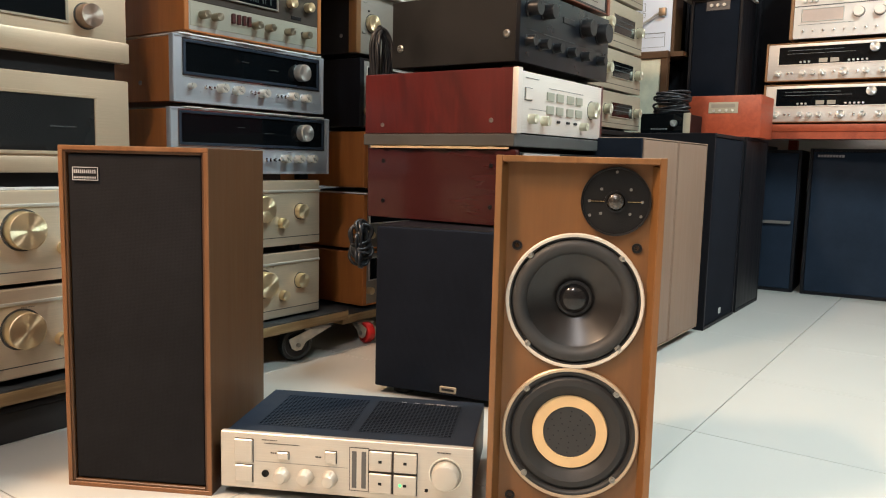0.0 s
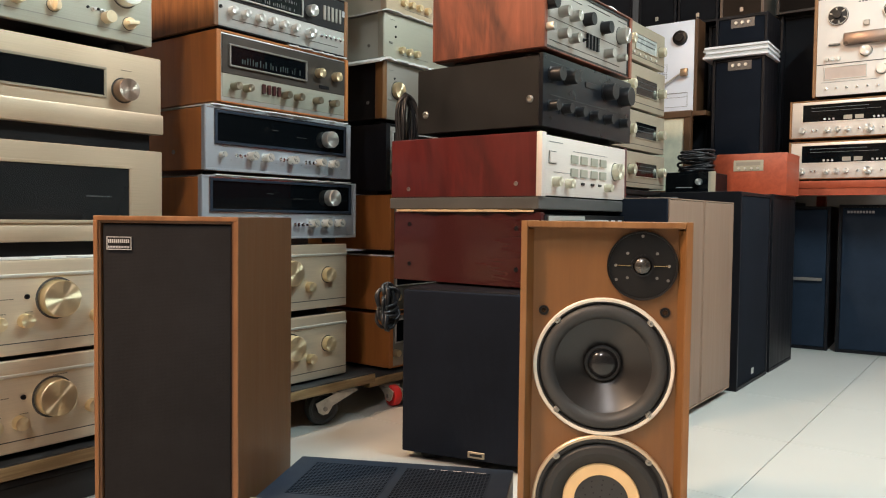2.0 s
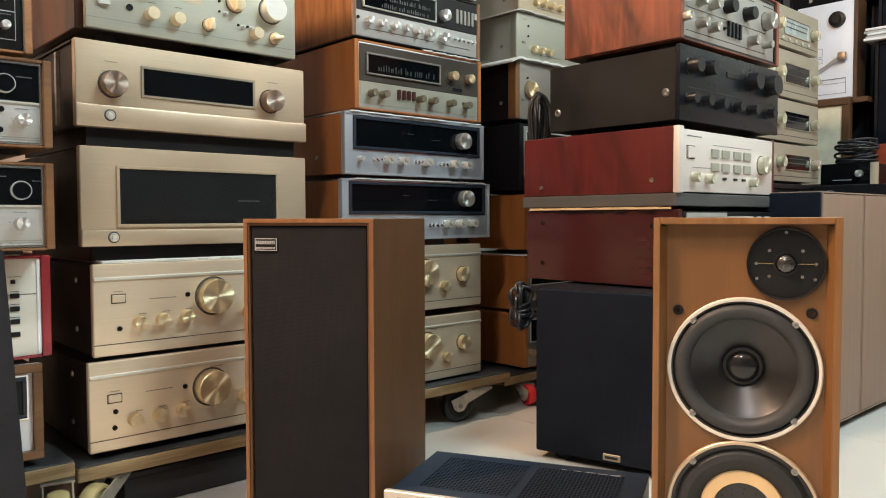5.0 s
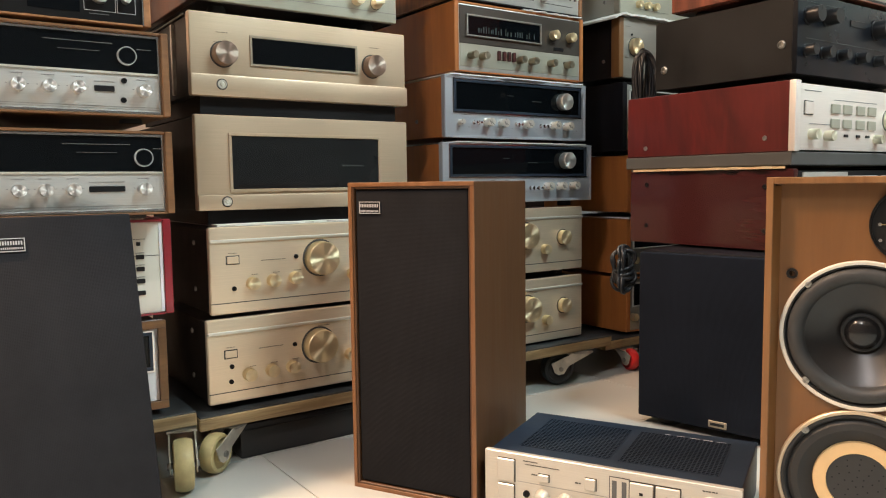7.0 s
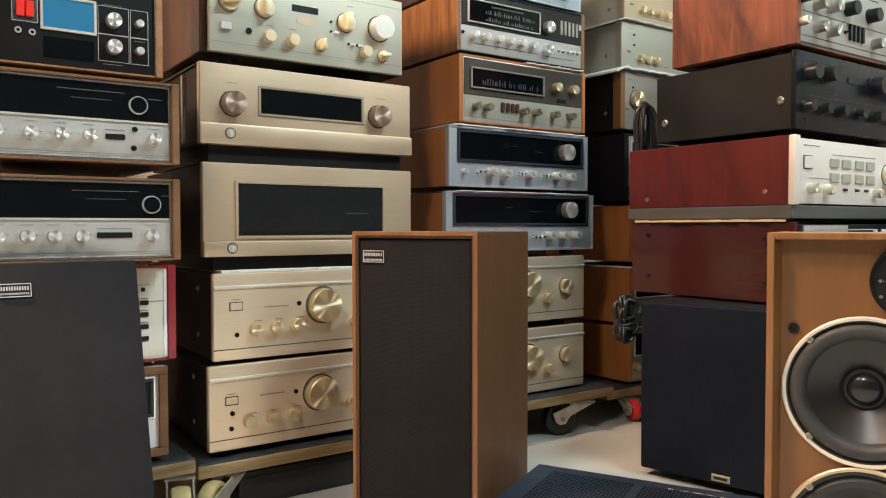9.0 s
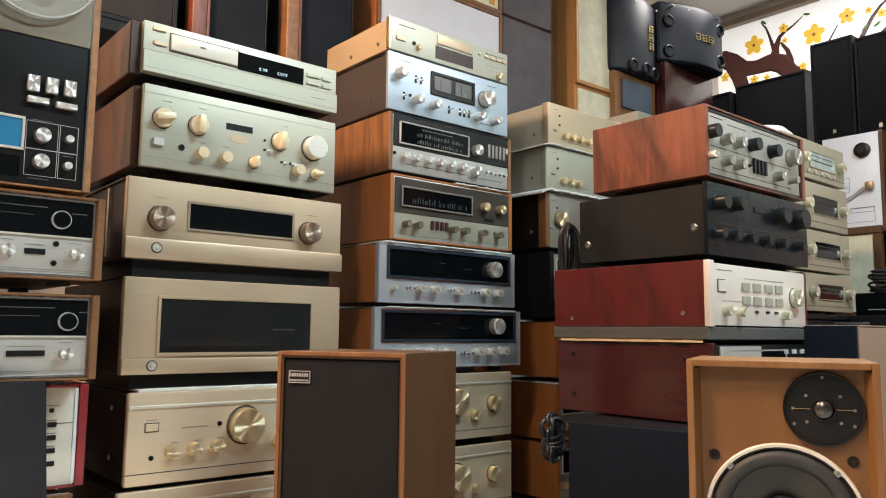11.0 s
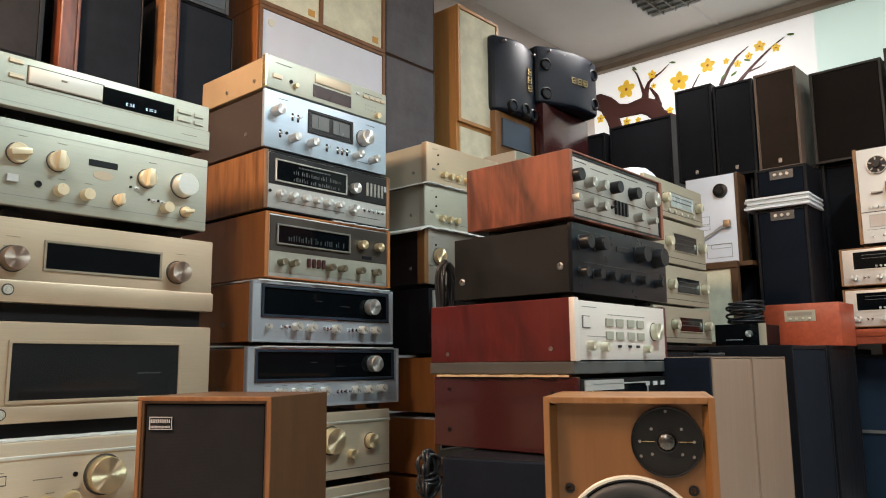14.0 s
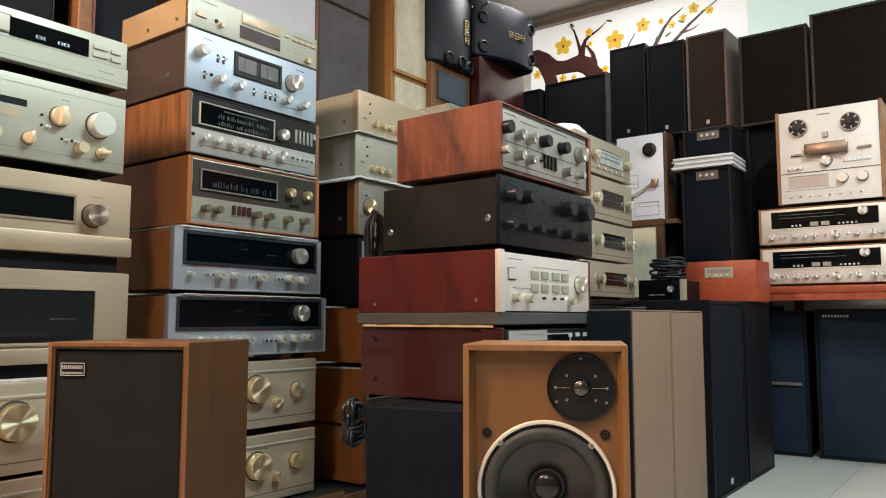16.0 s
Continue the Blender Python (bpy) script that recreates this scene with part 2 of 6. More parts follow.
clear_bsdf.inputs["Base Color"].default_value = (0.55, 0.56, 0.5, 1)
clear_bsdf.inputs["Roughness"].default_value = 0.12
clear_bsdf.inputs["Alpha"].default_value = 0.16
CLOUDY = plain("smoked_acrylic", (0.3, 0.32, 0.3), 0.25)

# ---- mesh helpers ----


def box_in(bm, x0, x1, y0, y1, z0, z1, bevel=0.0, seg=2):
    lo, hi = Vector((min(x0, x1), min(y0, y1), min(z0, z1))), Vector((max(x0, x1), max(y0, y1), max(z0, z1)))
    r = bmesh.ops.create_cube(bm, size=1.0, matrix=Matrix.LocRotScale((lo + hi) / 2, None, hi - lo))
    if bevel:
        edges = list({e for v in r["verts"] for e in v.link_edges})
        bmesh.ops.bevel(bm, geom=edges, offset=bevel, segments=seg, affect="EDGES", profile=0.6)
    return bm


def block(x0, x1, y0, y1, z0, z1, bevel=0.0, seg=2):
    return box_in(bmesh.new(), x0, x1, y0, y1, z0, z1, bevel, seg)


def lathe(profile, seg=28, about="y", at=(0, 0, 0)):
    """A turned shape: profile of (radius, height) along the axis; y heights point to the viewer's side as negative y."""
    bm = bmesh.new()
    rings = []
    for r, h in profile:
        ring = []
        for i in range(1 if r == 0 else seg):
            a = 2 * math.pi * i / seg
            c, s = r * math.cos(a), r * math.sin(a)
            p = {"y": (c, h, s), "z": (c, s, h), "x": (h, c, s)}[about]
            ring.append(bm.verts.new((p[0] + at[0], p[1] + at[1], p[2] + at[2])))
        rings.append(ring)
    for a, b in zip(rings, rings[1:]):
        for i in range(seg):
            j = (i + 1) % seg
            q = [a[i % len(a)], a[j % len(a)], b[j % len(b)], b[i % len(b)]]
            q = list(dict.fromkeys(q))
            if len(q) > 2:
                bm.faces.new(q)
    bmesh.ops.recalc_face_normals(bm, faces=bm.faces)
    return bm


def ring_of(bm, x0, x1, z0, z1, w, y0, y1, bevel=0.0):
    """A flat rectangular rim."""
    for a, b, c, d in ((x0, x1, z0, z0 + w), (x0, x1, z1 - w, z1), (x0, x0 + w, z0 + w, z1 - w), (x1 - w, x1, z0 + w, z1 - w)):
        box_in(bm, a, b, y0, y1, c, d, bevel, 1)
    return bm


def mesh_of(name, bm, material, smooth=35):
    me = bpy.data.meshes.new(name)
    if smooth:
        for f in bm.faces:
            f.smooth = True
        for e in bm.edges:
            if len(e.link_faces) == 2 and e.calc_face_angle(0) > radians(smooth):
                e.smooth = False
    bm.to_mesh(me)
    bm.free()
    me.materials.append(material)
    return me


def part(name, bm, material, parent, label="", smooth=35):
    ob = new(name, mesh_of(name, bm, material, smooth))
    ob.parent = parent
    return tagged(ob, label)


SHARED = {}


def shared_part(name, key, build, material, parent, at, label=""):
    k = (name, material.name, *key)
    if k not in SHARED:
        SHARED[k] = mesh_of(name, build(), material)
    ob = new(name, SHARED[k])
    ob.parent = parent
    ob.location = at
    return tagged(ob, label)


def thing(name, label, category, x, y, z, yaw=0.0, group="", tilt=0.0):
    ob = new(name)
    ob.empty_display_size = 0.05
    ob.matrix_world = pose(x, y, z, tilt, 0, yaw)
    return tagged(ob, label, category, group)


def structure(name, bm, material, label, smooth=0):
    return tagged(new(name, mesh_of(name, bm, material, smooth)), label, "setting", kind="structure")


# ---- parts of hi-fi units: x along the front, y inwards, z up from the lower left corner of the front ----


def knob(th, u, v, r, material=KNOB, length=None, name="knob", line=True, skirt=False):
    n = length or min(0.024, r * 1.1 + 0.004)
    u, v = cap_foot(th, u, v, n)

    def build():
        pr = [(0, 0), (r * 1.12, 0), (r * 1.12, -0.002)] if skirt else [(0, 0), (r, 0)]
        pr += [(r, -0.003), (r * 0.975, -n + 0.0012), (r * 0.94, -n), (0, -n - 0.0002)]
        bm = lathe(pr, 32)
        if line:
            box_in(bm, -0.0006, 0.0006, -n - 0.0004, -n + 0.002, r * 0.3, r * 0.85)
        return bm

    k = shared_part(name, (round(r, 3), round(n, 3), line, skirt), build, material, th, (u, 0, v))
    if r > 0.015:
        shared_part("knob_collar", (round(r, 3),), lambda: lathe([(r * 0.99, -0.0004), (r * 1.1, -0.0006), (r * 1.12, 0.0006)], 32), PRINT, k, (0, 0, 0), "thin dark gap ring")
    return k


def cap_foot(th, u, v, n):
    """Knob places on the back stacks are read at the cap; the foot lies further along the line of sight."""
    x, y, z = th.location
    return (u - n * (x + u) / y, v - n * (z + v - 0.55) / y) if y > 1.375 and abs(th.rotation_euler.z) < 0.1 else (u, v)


def bar_knob(th, u, v, r, material, n=0.026, turn=0.0):
    """A low round base with a raised grip bar across it."""
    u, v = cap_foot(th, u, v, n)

    def build():
        bm = lathe([(0, 0), (r, 0), (r, -n * 0.4), (r * 0.94, -n * 0.46), (0, -n * 0.46)], 32)
        return box_in(bm, -r * 0.3, r * 0.3, -n, -n * 0.3, -r * 0.96, r * 0.96, 0.0016, 2)

    k = shared_part("knob", (round(r, 3), "bar"), build, material, th, (u, 0, v))
    k.rotation_euler = (0, radians(turn), 0)
    shared_part("knob_collar", (round(r, 3),), lambda: lathe([(r * 0.99, -0.0004), (r * 1.1, -0.0006), (r * 1.12, 0.0006)], 32), PRINT, k, (0, 0, 0), "thin dark gap ring")
    return k


def button(th, u, v, w, h, material=SILVER, out=0.004, name="button", label=""):
    def build():
        bm = block(-w / 2, w / 2, -out, 0, -h / 2, h / 2, min(0.001, h * 0.2), 1)
        return bm

    return shared_part(name, (round(w, 4), round(h, 4), out), build, material, th, (u, 0, v), label)


def toggle(th, u, v, material=CHROME, length=0.014):
    def build():
        bm = lathe([(0, 0), (0.0045, 0), (0.0045, -0.002), (0.0018, -0.003), (0.0028, -length), (0, -length)], 12)
        return bm

    return shared_part("switch", (length,), build, material, th, (u, 0, v))


def socket(th, u, v, r=0.004):
    return shared_part("socket", (r,), lambda: lathe([(0, -0.001), (r * 0.6, -0.001), (r * 0.6, -0.0025), (r, -0.0025), (r, 0)], 14), BLACK, th, (u, 0, v))


def marks(th, rows, material=PRINT, name="lettering"):
    """Unreadable print: rows of (u, v, length, height), each broken into short bars."""
    rng = random.Random(len(rows) * 7 + int(rows[0][0] * 1000))
    bm = bmesh.new()
    for u, v, length, h in rows:
        x = u
        while x < u + length:
            w = rng.uniform(1.2, 3.0) * h
            box_in(bm, x, min(u + length, x + w), -0.0009, 0.0002, v - h / 2, v + h / 2)
            x += w + h * rng.uniform(0.5, 1.0)
    return tagged(part(name, bm, material, th, smooth=0), kind="stuff")


def dial_ticks(th, u0, u1, rows, n, material, y):
    """A tuning scale: rows of (v, height) of short upright strokes of uneven height."""
    rng = random.Random(n)
    bm = bmesh.new()
    for v, h in rows:
        for i in range(n):
            if rng.random() < 0.85:
                u = u0 + (u1 - u0) * (i + rng.uniform(-0.2, 0.2)) / n
                k = h * rng.uniform(0.55, 1.0)
                box_in(bm, u, u + (u1 - u0) / n * rng.uniform(0.25, 0.5), y, y + 0.0006, v, v + k)
    return tagged(part("dial_scale", bm, material, th, smooth=0), kind="stuff")


def window(th, u0, v0, u1, v1, rim=0.004, rim_material=GREYMETAL, glass=GLASS_DARK, out=0.003, name="display_window", label=""):
    g = part(name, block(u0 + rim * 0.8, u1 - rim * 0.8, -0.0012, 0.003, v0 + rim * 0.8, v1 - rim * 0.8), glass, th, label, 0)
    if rim:
        part("bezel", ring_of(bmesh.new(), u0, u1, v0, v1, rim, -out, 0.0015, 0.0008), rim_material, g)
    return g


def feet(th, w, d, h, r=0.018, material=RUBBER):
    for fx in (0.05, w - 0.05):
        for fy in (0.05, d - 0.05):
            shared_part("foot", (r, round(h, 3)), lambda: lathe([(0, 0), (r, 0), (r, h * 0.7), (r * 0.85, h), (0, h)], 18, "z"), material, th, (fx, fy, -h))


def hifi(name, label, x, y, z, w, h, d, panel, body=BLACK, foot=0.012, plate=0.008, sides=None, side_w=0.014, side_out=0.004, round_edge=0.0015, yaw=0.0, category="amplifier", group="stacked hi-fi units", top=None, screws=(), screw=STEEL):
    """A cabinet unit with its body, face plate, feet and, where it has them, wooden side boards."""
    th = thing(name, label, category, x, y, z, yaw, group)
    inset = side_w if sides else 0.004
    part("body", block(inset, w - inset, plate, d, 0.001, h - 0.004, 0.0015, 1), body, th)
    if sides:
        part("front_panel", block(side_w + 0.0008, w - side_w - 0.0008, 0, plate + 0.002, 0.003, h - 0.005, round_edge, 2), panel, th)
        for a in (0, w - side_w):
            part("side_board", block(a, a + side_w, -side_out, d, 0, h, 0.0015, 1), sides, th)
        if top:
            part("top_board", block(side_w + 0.0006, w - side_w - 0.0006, -side_out * 0.9, d, h - 0.0045, h, 0.001, 1), top, th)
            part("bottom_board", block(side_w + 0.0006, w - side_w - 0.0006, -side_out * 0.9, d, -0.001, 0.0027, 0.001, 1), top, th)
    else:
        part("front_panel", block(0, w, 0, plate + 0.0005, 0, h, round_edge, 3), panel, th)
    if foot:
        feet(th, w, d, foot)
    for sy, sz in screws:
        shared_part("side_screw", (1,), lambda: lathe([(0, -0.001), (0.0018, -0.001), (0.0022, -0.0025), (0.0048, -0.0025), (0.0052, 0), (0, 0)], 14, "x"), screw, th, (0 if sides else 0.004, sy, sz))
    return th


def holed(bm, holes, depth=0.2):
    """Cuts round holes of (x, z, radius) through a board that faces -y."""
    def bare(b):
        me = bpy.data.meshes.new("board")
        b.to_mesh(me)
        b.free()
        return new("board", me)

    board = bare(bm)
    cut = bmesh.new()
    for x, z, r in holes:
        tube = lathe([(0, -depth), (r, -depth), (r, depth), (0, depth)], 56, "y", (x, 0, z))
        me = bpy.data.meshes.new("tube")
        tube.to_mesh(me)
        tube.free()
        cut.from_mesh(me)
    cutter = bare(cut)
    mod = board.modifiers.new("holes", "BOOLEAN")
    mod.object, mod.operation, mod.solver = cutter, "DIFFERENCE", "EXACT"
    done = bpy.data.meshes.new_from_object(board.evaluated_get(bpy.context.evaluated_depsgraph_get()))
    out = bmesh.new()
    out.from_mesh(done)
    bpy.data.objects.remove(board)
    bpy.data.objects.remove(cutter)
    return out


# ---- loudspeakers: front at y = 0 ----


def badge(th, u, v, w, h, material=CHROME):
    b = part("badge", block(u, u + w, -0.0022, 0.001, v, v + h, 0.0005, 1), KNOBBLACK, th, "small black and silver name badge")
    part("badge_rim", ring_of(bmesh.new(), u, u + w, v, v + h, 0.0012, -0.0028, -0.0018), PRINT_PALE, b, smooth=0)
    bm = bmesh.new()
    for row, (z0, z1, n) in enumerate(((0.5, 0.78, 11), (0.18, 0.32, 14))):
        step = w * 0.9 / n
        for i in range(n):
            box_in(bm, u + w * 0.05 + i * step, u + w * 0.05 + (i + 0.6) * step, -0.0027, -0.002, v + h * z0, v + h * z1)
    tagged(part("badge_lettering", bm, PRINT_PALE, b, smooth=0), kind="stuff")


def box_speaker(name, label, x, y, z, w, h, d, yaw=0.0, shell=DARKASH, grille=GRILLE, lip=0.008, group="shop loudspeakers", mark=None, board=0.012, proud=False):
    """A cabinet of boards with a padded cloth grille set into, or standing on, its front."""
    th = thing(name, label, "speaker", x, y, z, yaw, group)
    y0 = 0.014 if proud else 0.0
    part("side_panel", block(0, board, y0, d, 0, h, 0.0012, 1), shell, th)
    part("side_panel", block(w - board, w, y0, d, 0, h, 0.0012, 1), shell, th)
    part("top_panel", block(board, w - board, y0, d, h - board, h - 0.0004, 0.001, 1), shell, th)
    part("bottom_panel", block(board, w - board, y0, d, 0.0004, board, 0.001, 1), shell, th)
    part("back_board", block(board, w - board, d - 0.012, d - 0.002, board, h - board), shell, th, smooth=0)
    part("baffle", block(board, w - board, y0 + lip + 0.012, y0 + lip + 0.024, board, h - board), BLACK, th, smooth=0)
    g = 0.0 if proud else board + 0.001
    front = 0.0 if proud else lip * 0.5
    back = y0 - 0.0005 if proud else lip + 0.0125
    part("grille", block(g, w - g, front, back, g, h - g, 0.004, 3), grille, th)
    if mark == "lower":
        part("badge", block(w * 0.46, w * 0.54, front - 0.0015, front + 0.001, 0.03, 0.05), CHROME, th, "small silver mark")
    if mark == "upper":
        b = part("badge", block(w * 0.3, w * 0.75, front - 0.002, front + 0.001, h - 0.05, h - 0.014), plain("slate_plate", (0.09, 0.09, 0.095), 0.35, 0.5), th, "dull grey control plate")
        for i in range(3):
            shared_part("dial", (2,), lambda: lathe([(0, -0.006), (0.0062, -0.006), (0.0068, 0), (0, 0)], 14), SILVER, b, (w * (0.4 + 0.12 * i), front - 0.002, h - 0.031))
    return th

# ---- the shop: floor, walls, ceiling ----
X0, X1, Y0, Y1 = -1.6, 4.19, -2.4, 2.35
structure("wall_north", block(X0 - 0.1, X1 + 0.1, Y1, Y1 + 0.1, 0, CEIL), plain("plaster_rose", (0.62, 0.55, 0.5), 0.7, 0, 0.05, 2, 0.3, 200), "plain rose-white plastered wall")
# unseen walls, near black in place of dark gear: less bounce and reflection
structure("wall_south", block(X0 - 0.1, X1 + 0.1, Y0 - 0.1, Y0, 0, CEIL), plain("unseen_dark_south", (0.08, 0.075, 0.07), 0.7, 0, 0.2, 2, 0.3, 200), "unseen wall darkened to cut bounced light")
structure("wall_west", block(X0 - 0.1, X0, Y0, Y1, 0, CEIL), plain("unseen_dark_west", (0.08, 0.075, 0.07), 0.7, 0, 0.2, 2, 0.3, 200), "unseen wall darkened to cut bounced light")
structure("wall_east", block(X1, X1 + 0.1, Y0, Y1, 0, 1.5), plain("plaster_east", (0.6, 0.57, 0.52), 0.7, 0, 0.05, 2, 0.3, 200), "plain white plastered wall below the mural window")
structure("ceiling", block(X0 - 0.1, X1 + 0.1, Y0 - 0.1, Y1 + 0.1, CEIL, CEIL + 0.1), plain("ceiling_board", (0.86, 0.85, 0.83), 0.8, 0, 0.04, 3, 0.2, 200), "off-white flat ceiling boards")
bm = bmesh.new()
for yy in (-1.2, -0.3, 0.6, 1.5):
    box_in(bm, X0, X1, yy - 0.006, yy + 0.006, CEIL - 0.004, CEIL + 0.002)
for xx in (-0.6, 0.6, 1.8, 3.0):
    box_in(bm, xx - 0.006, xx + 0.006, Y0, Y1, CEIL - 0.0045, CEIL + 0.002)
structure("trim_ceiling", bm, WHITE, "thin pale ceiling joint strips")


def tile_floor():
    """Cream polished tiles on a dark bed, 475 mm apart."""
    bed = structure("floor", block(X0 - 0.1, X1 + 0.1, Y0 - 0.1, Y1 + 0.1, -0.1, -0.004), plain("grout", (0.12, 0.115, 0.1), 0.8, 0, 0.3, 60), "polished cream floor tiles with thin dark joints")
    m, t, b = nodes_of("cream_tile")
    info = t.nodes.new("ShaderNodeObjectInfo")
    nz = noise_of(t, 2.0, detail=3, rough=0.45)
    add = t.nodes.new("ShaderNodeMath")
    add.operation = "MULTIPLY_ADD"
    add.inputs[1].default_value, add.inputs[2].default_value = 0.1, 0.0
    t.links.new(info.outputs["Random"], add.inputs[0])
    tot = t.nodes.new("ShaderNodeMath")
    tot.operation = "ADD"
    t.links.new(add.outputs[0], tot.inputs[0])
    t.links.new(nz.outputs["Fac"], tot.inputs[1])
    r = t.nodes.new("ShaderNodeValToRGB")
    e = r.color_ramp.elements
    e[0].position, e[0].color = 0.25, (0.43, 0.425, 0.39, 1)
    e[1].position, e[1].color = 0.85, (0.5, 0.49, 0.455, 1)
    t.links.new(tot.outputs[0], r.inputs["Fac"])
    t.links.new(r.outputs["Color"], b.inputs["Base Color"])
    b.inputs["Roughness"].default_value = 0.3
    pitch = 0.475
    me = mesh_of("tile", block(0.001, pitch - 0.001, 0.001, pitch - 0.001, -0.006, 0, 0.0005, 1), m)
    for i in range(-7, 6):
        for j in range(-6, 5):
            ob = new("tile", me)
            ob.parent = bed
            ob.location = (1.49 + i * pitch, 0.43 + j * pitch, 0)


tile_floor()


# ---- the mural window in the far wall ----
def mural_window():
    m, t, b = nodes_of("frosted_pane")
    b.inputs["Base Color"].default_value = (0.85, 0.85, 0.83, 1)
    b.inputs["Roughness"].default_value = 0.5
    b.inputs["Emission Color"].default_value = (1, 0.99, 0.96, 1)
    b.inputs["Emission Strength"].default_value = 0.6
    w = tagged(new("window_1"), "wide frosted window with a painted branch of yellow blossom", "window", kind="structure")
    part("pane", block(X1 + 0.02, X1 + 0.04, 1.0, Y1, 1.5, 2.44), m, w, "daylit frosted white pane", 0)
    m2 = m.copy()
    m2.node_tree.nodes["Principled BSDF"].inputs["Base Color"].default_value = (0.6, 0.75, 0.68, 1)
    m2.node_tree.nodes["Principled BSDF"].inputs["Emission Color"].default_value = (0.72, 0.9, 0.82, 1)
    part("pane", block(X1 + 0.02, X1 + 0.04, Y0, 1.0, 1.5, 2.44), m2, w, "greenish frosted pane", 0)
    part("window_frame", block(X1 - 0.03, X1 + 0.1, Y0, Y1 - 0.001, 2.425, 2.46, 0.003, 1), plain("trim_taupe", (0.27, 0.2, 0.14), 0.5), w)
    part("window_frame", block(X1 - 0.015, X1 + 0.1, Y0, Y1 - 0.001, 2.46, CEIL - 0.002), plain("trim_grey", (0.5, 0.46, 0.4), 0.6), w)
    part("window_sill", block(X1 - 0.02, X1 + 0.1, Y0, Y1 - 0.001, 1.48, 1.5), WHITE, w)
    xx = X1 + 0.018

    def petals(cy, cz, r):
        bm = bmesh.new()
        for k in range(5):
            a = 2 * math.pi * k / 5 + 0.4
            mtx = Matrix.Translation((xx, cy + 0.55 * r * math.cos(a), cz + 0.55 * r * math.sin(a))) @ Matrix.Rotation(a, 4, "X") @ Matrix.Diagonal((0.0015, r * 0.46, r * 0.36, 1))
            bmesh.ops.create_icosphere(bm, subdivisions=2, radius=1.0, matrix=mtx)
        f = part("painted_flower", bm, BACKLIT_YELLOW, w, "painted yellow blossom")
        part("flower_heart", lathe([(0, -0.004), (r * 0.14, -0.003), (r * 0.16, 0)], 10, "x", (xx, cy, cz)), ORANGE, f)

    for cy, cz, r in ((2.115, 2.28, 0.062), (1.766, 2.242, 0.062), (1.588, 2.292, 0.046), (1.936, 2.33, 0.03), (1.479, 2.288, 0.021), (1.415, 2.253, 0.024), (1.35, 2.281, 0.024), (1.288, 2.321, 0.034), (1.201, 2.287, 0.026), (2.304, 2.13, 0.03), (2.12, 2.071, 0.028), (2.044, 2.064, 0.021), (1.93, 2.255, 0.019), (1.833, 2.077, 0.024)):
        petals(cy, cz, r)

    def limb(pts, label):
        cu = bpy.data.curves.new("painted_branch", "CURVE")
        cu.dimensions, cu.bevel_depth, cu.bevel_resolution = "3D", 1.0, 2
        sp = cu.splines.new("POLY")
        sp.points.add(len(pts) - 1)
        for p, (cy, cz, r) in zip(sp.points, pts):
            p.co, p.radius = (0, cy, cz, 1), r
        ob = new("painted_branch", cu)
        ob.parent, ob.location, ob.scale = w, (xx, 0, 0), (0.05, 1, 1)
        cu.materials.append(BRANCH)
        tagged(ob, label)

    limb([(2.383, 2.24, 0.05), (2.31, 2.245, 0.055), (2.252, 2.21, 0.055), (2.18, 2.15, 0.05), (2.106, 2.142, 0.042), (2.009, 2.15, 0.055), (1.95, 2.12, 0.055), (1.897, 2.055, 0.045), (1.811, 2.0, 0.042), (1.6, 1.97, 0.04)], "painted dark brown trunk")
    limb([(2.25, 2.19, 0.05), (2.215, 2.11, 0.045), (2.18, 1.99, 0.042), (2.16, 1.85, 0.04)], "painted dark brown branch")
    limb([(1.996, 2.163, 0.03), (1.982, 2.23, 0.02), (1.96, 2.285, 0.012), (1.931, 2.305, 0.009), (1.877, 2.329, 0.006), (1.824, 2.366, 0.003)], "painted dark brown branch")
    limb([(1.99, 2.2, 0.014), (2.017, 2.3, 0.008), (2.037, 2.361, 0.006), (2.068, 2.404, 0.003)], "painted thin brown branch")
    limb([(1.905, 2.075, 0.022), (1.9, 2.13, 0.018), (1.915, 2.19, 0.013), (1.954, 2.25, 0.007)], "painted thin brown branch")
    limb([(1.52, 2.15, 0.013), (1.462, 2.245, 0.0095), (1.417, 2.297, 0.007), (1.348, 2.339, 0.003)], "painted thin brown branch")
    limb([(1.42, 2.14, 0.012), (1.36, 2.195, 0.009), (1.305, 2.239, 0.008), (1.234, 2.29, 0.006), (1.153, 2.336, 0.003)], "painted thin brown branch")
    limb([(1.36, 2.19, 0.006), (1.29, 2.203, 0.004), (1.256, 2.223, 0.002)], "painted thin brown branch")
    limb([(1.7, 2.16, 0.006), (1.638, 2.255, 0.003)], "painted thin brown branch")
    bm = bmesh.new()
    for cy, cz, a in ((2.05, 2.4, 0.8), (1.8, 2.37, 0.3), (1.44, 2.2, 2.6), (1.12, 2.34, 0.2), (1.5, 2.2, 2.4), (1.36, 2.26, 0.4)):
        mtx = Matrix.Translation((xx, cy, cz)) @ Matrix.Rotation(a, 4, "X") @ Matrix.Diagonal((0.0012, 0.022, 0.0075, 1))
        bmesh.ops.create_icosphere(bm, subdivisions=2, radius=1.0, matrix=mtx)
    tagged(part("painted_leaf", bm, LEAF, w, "painted green leaves"), kind="stuff")


mural_window()


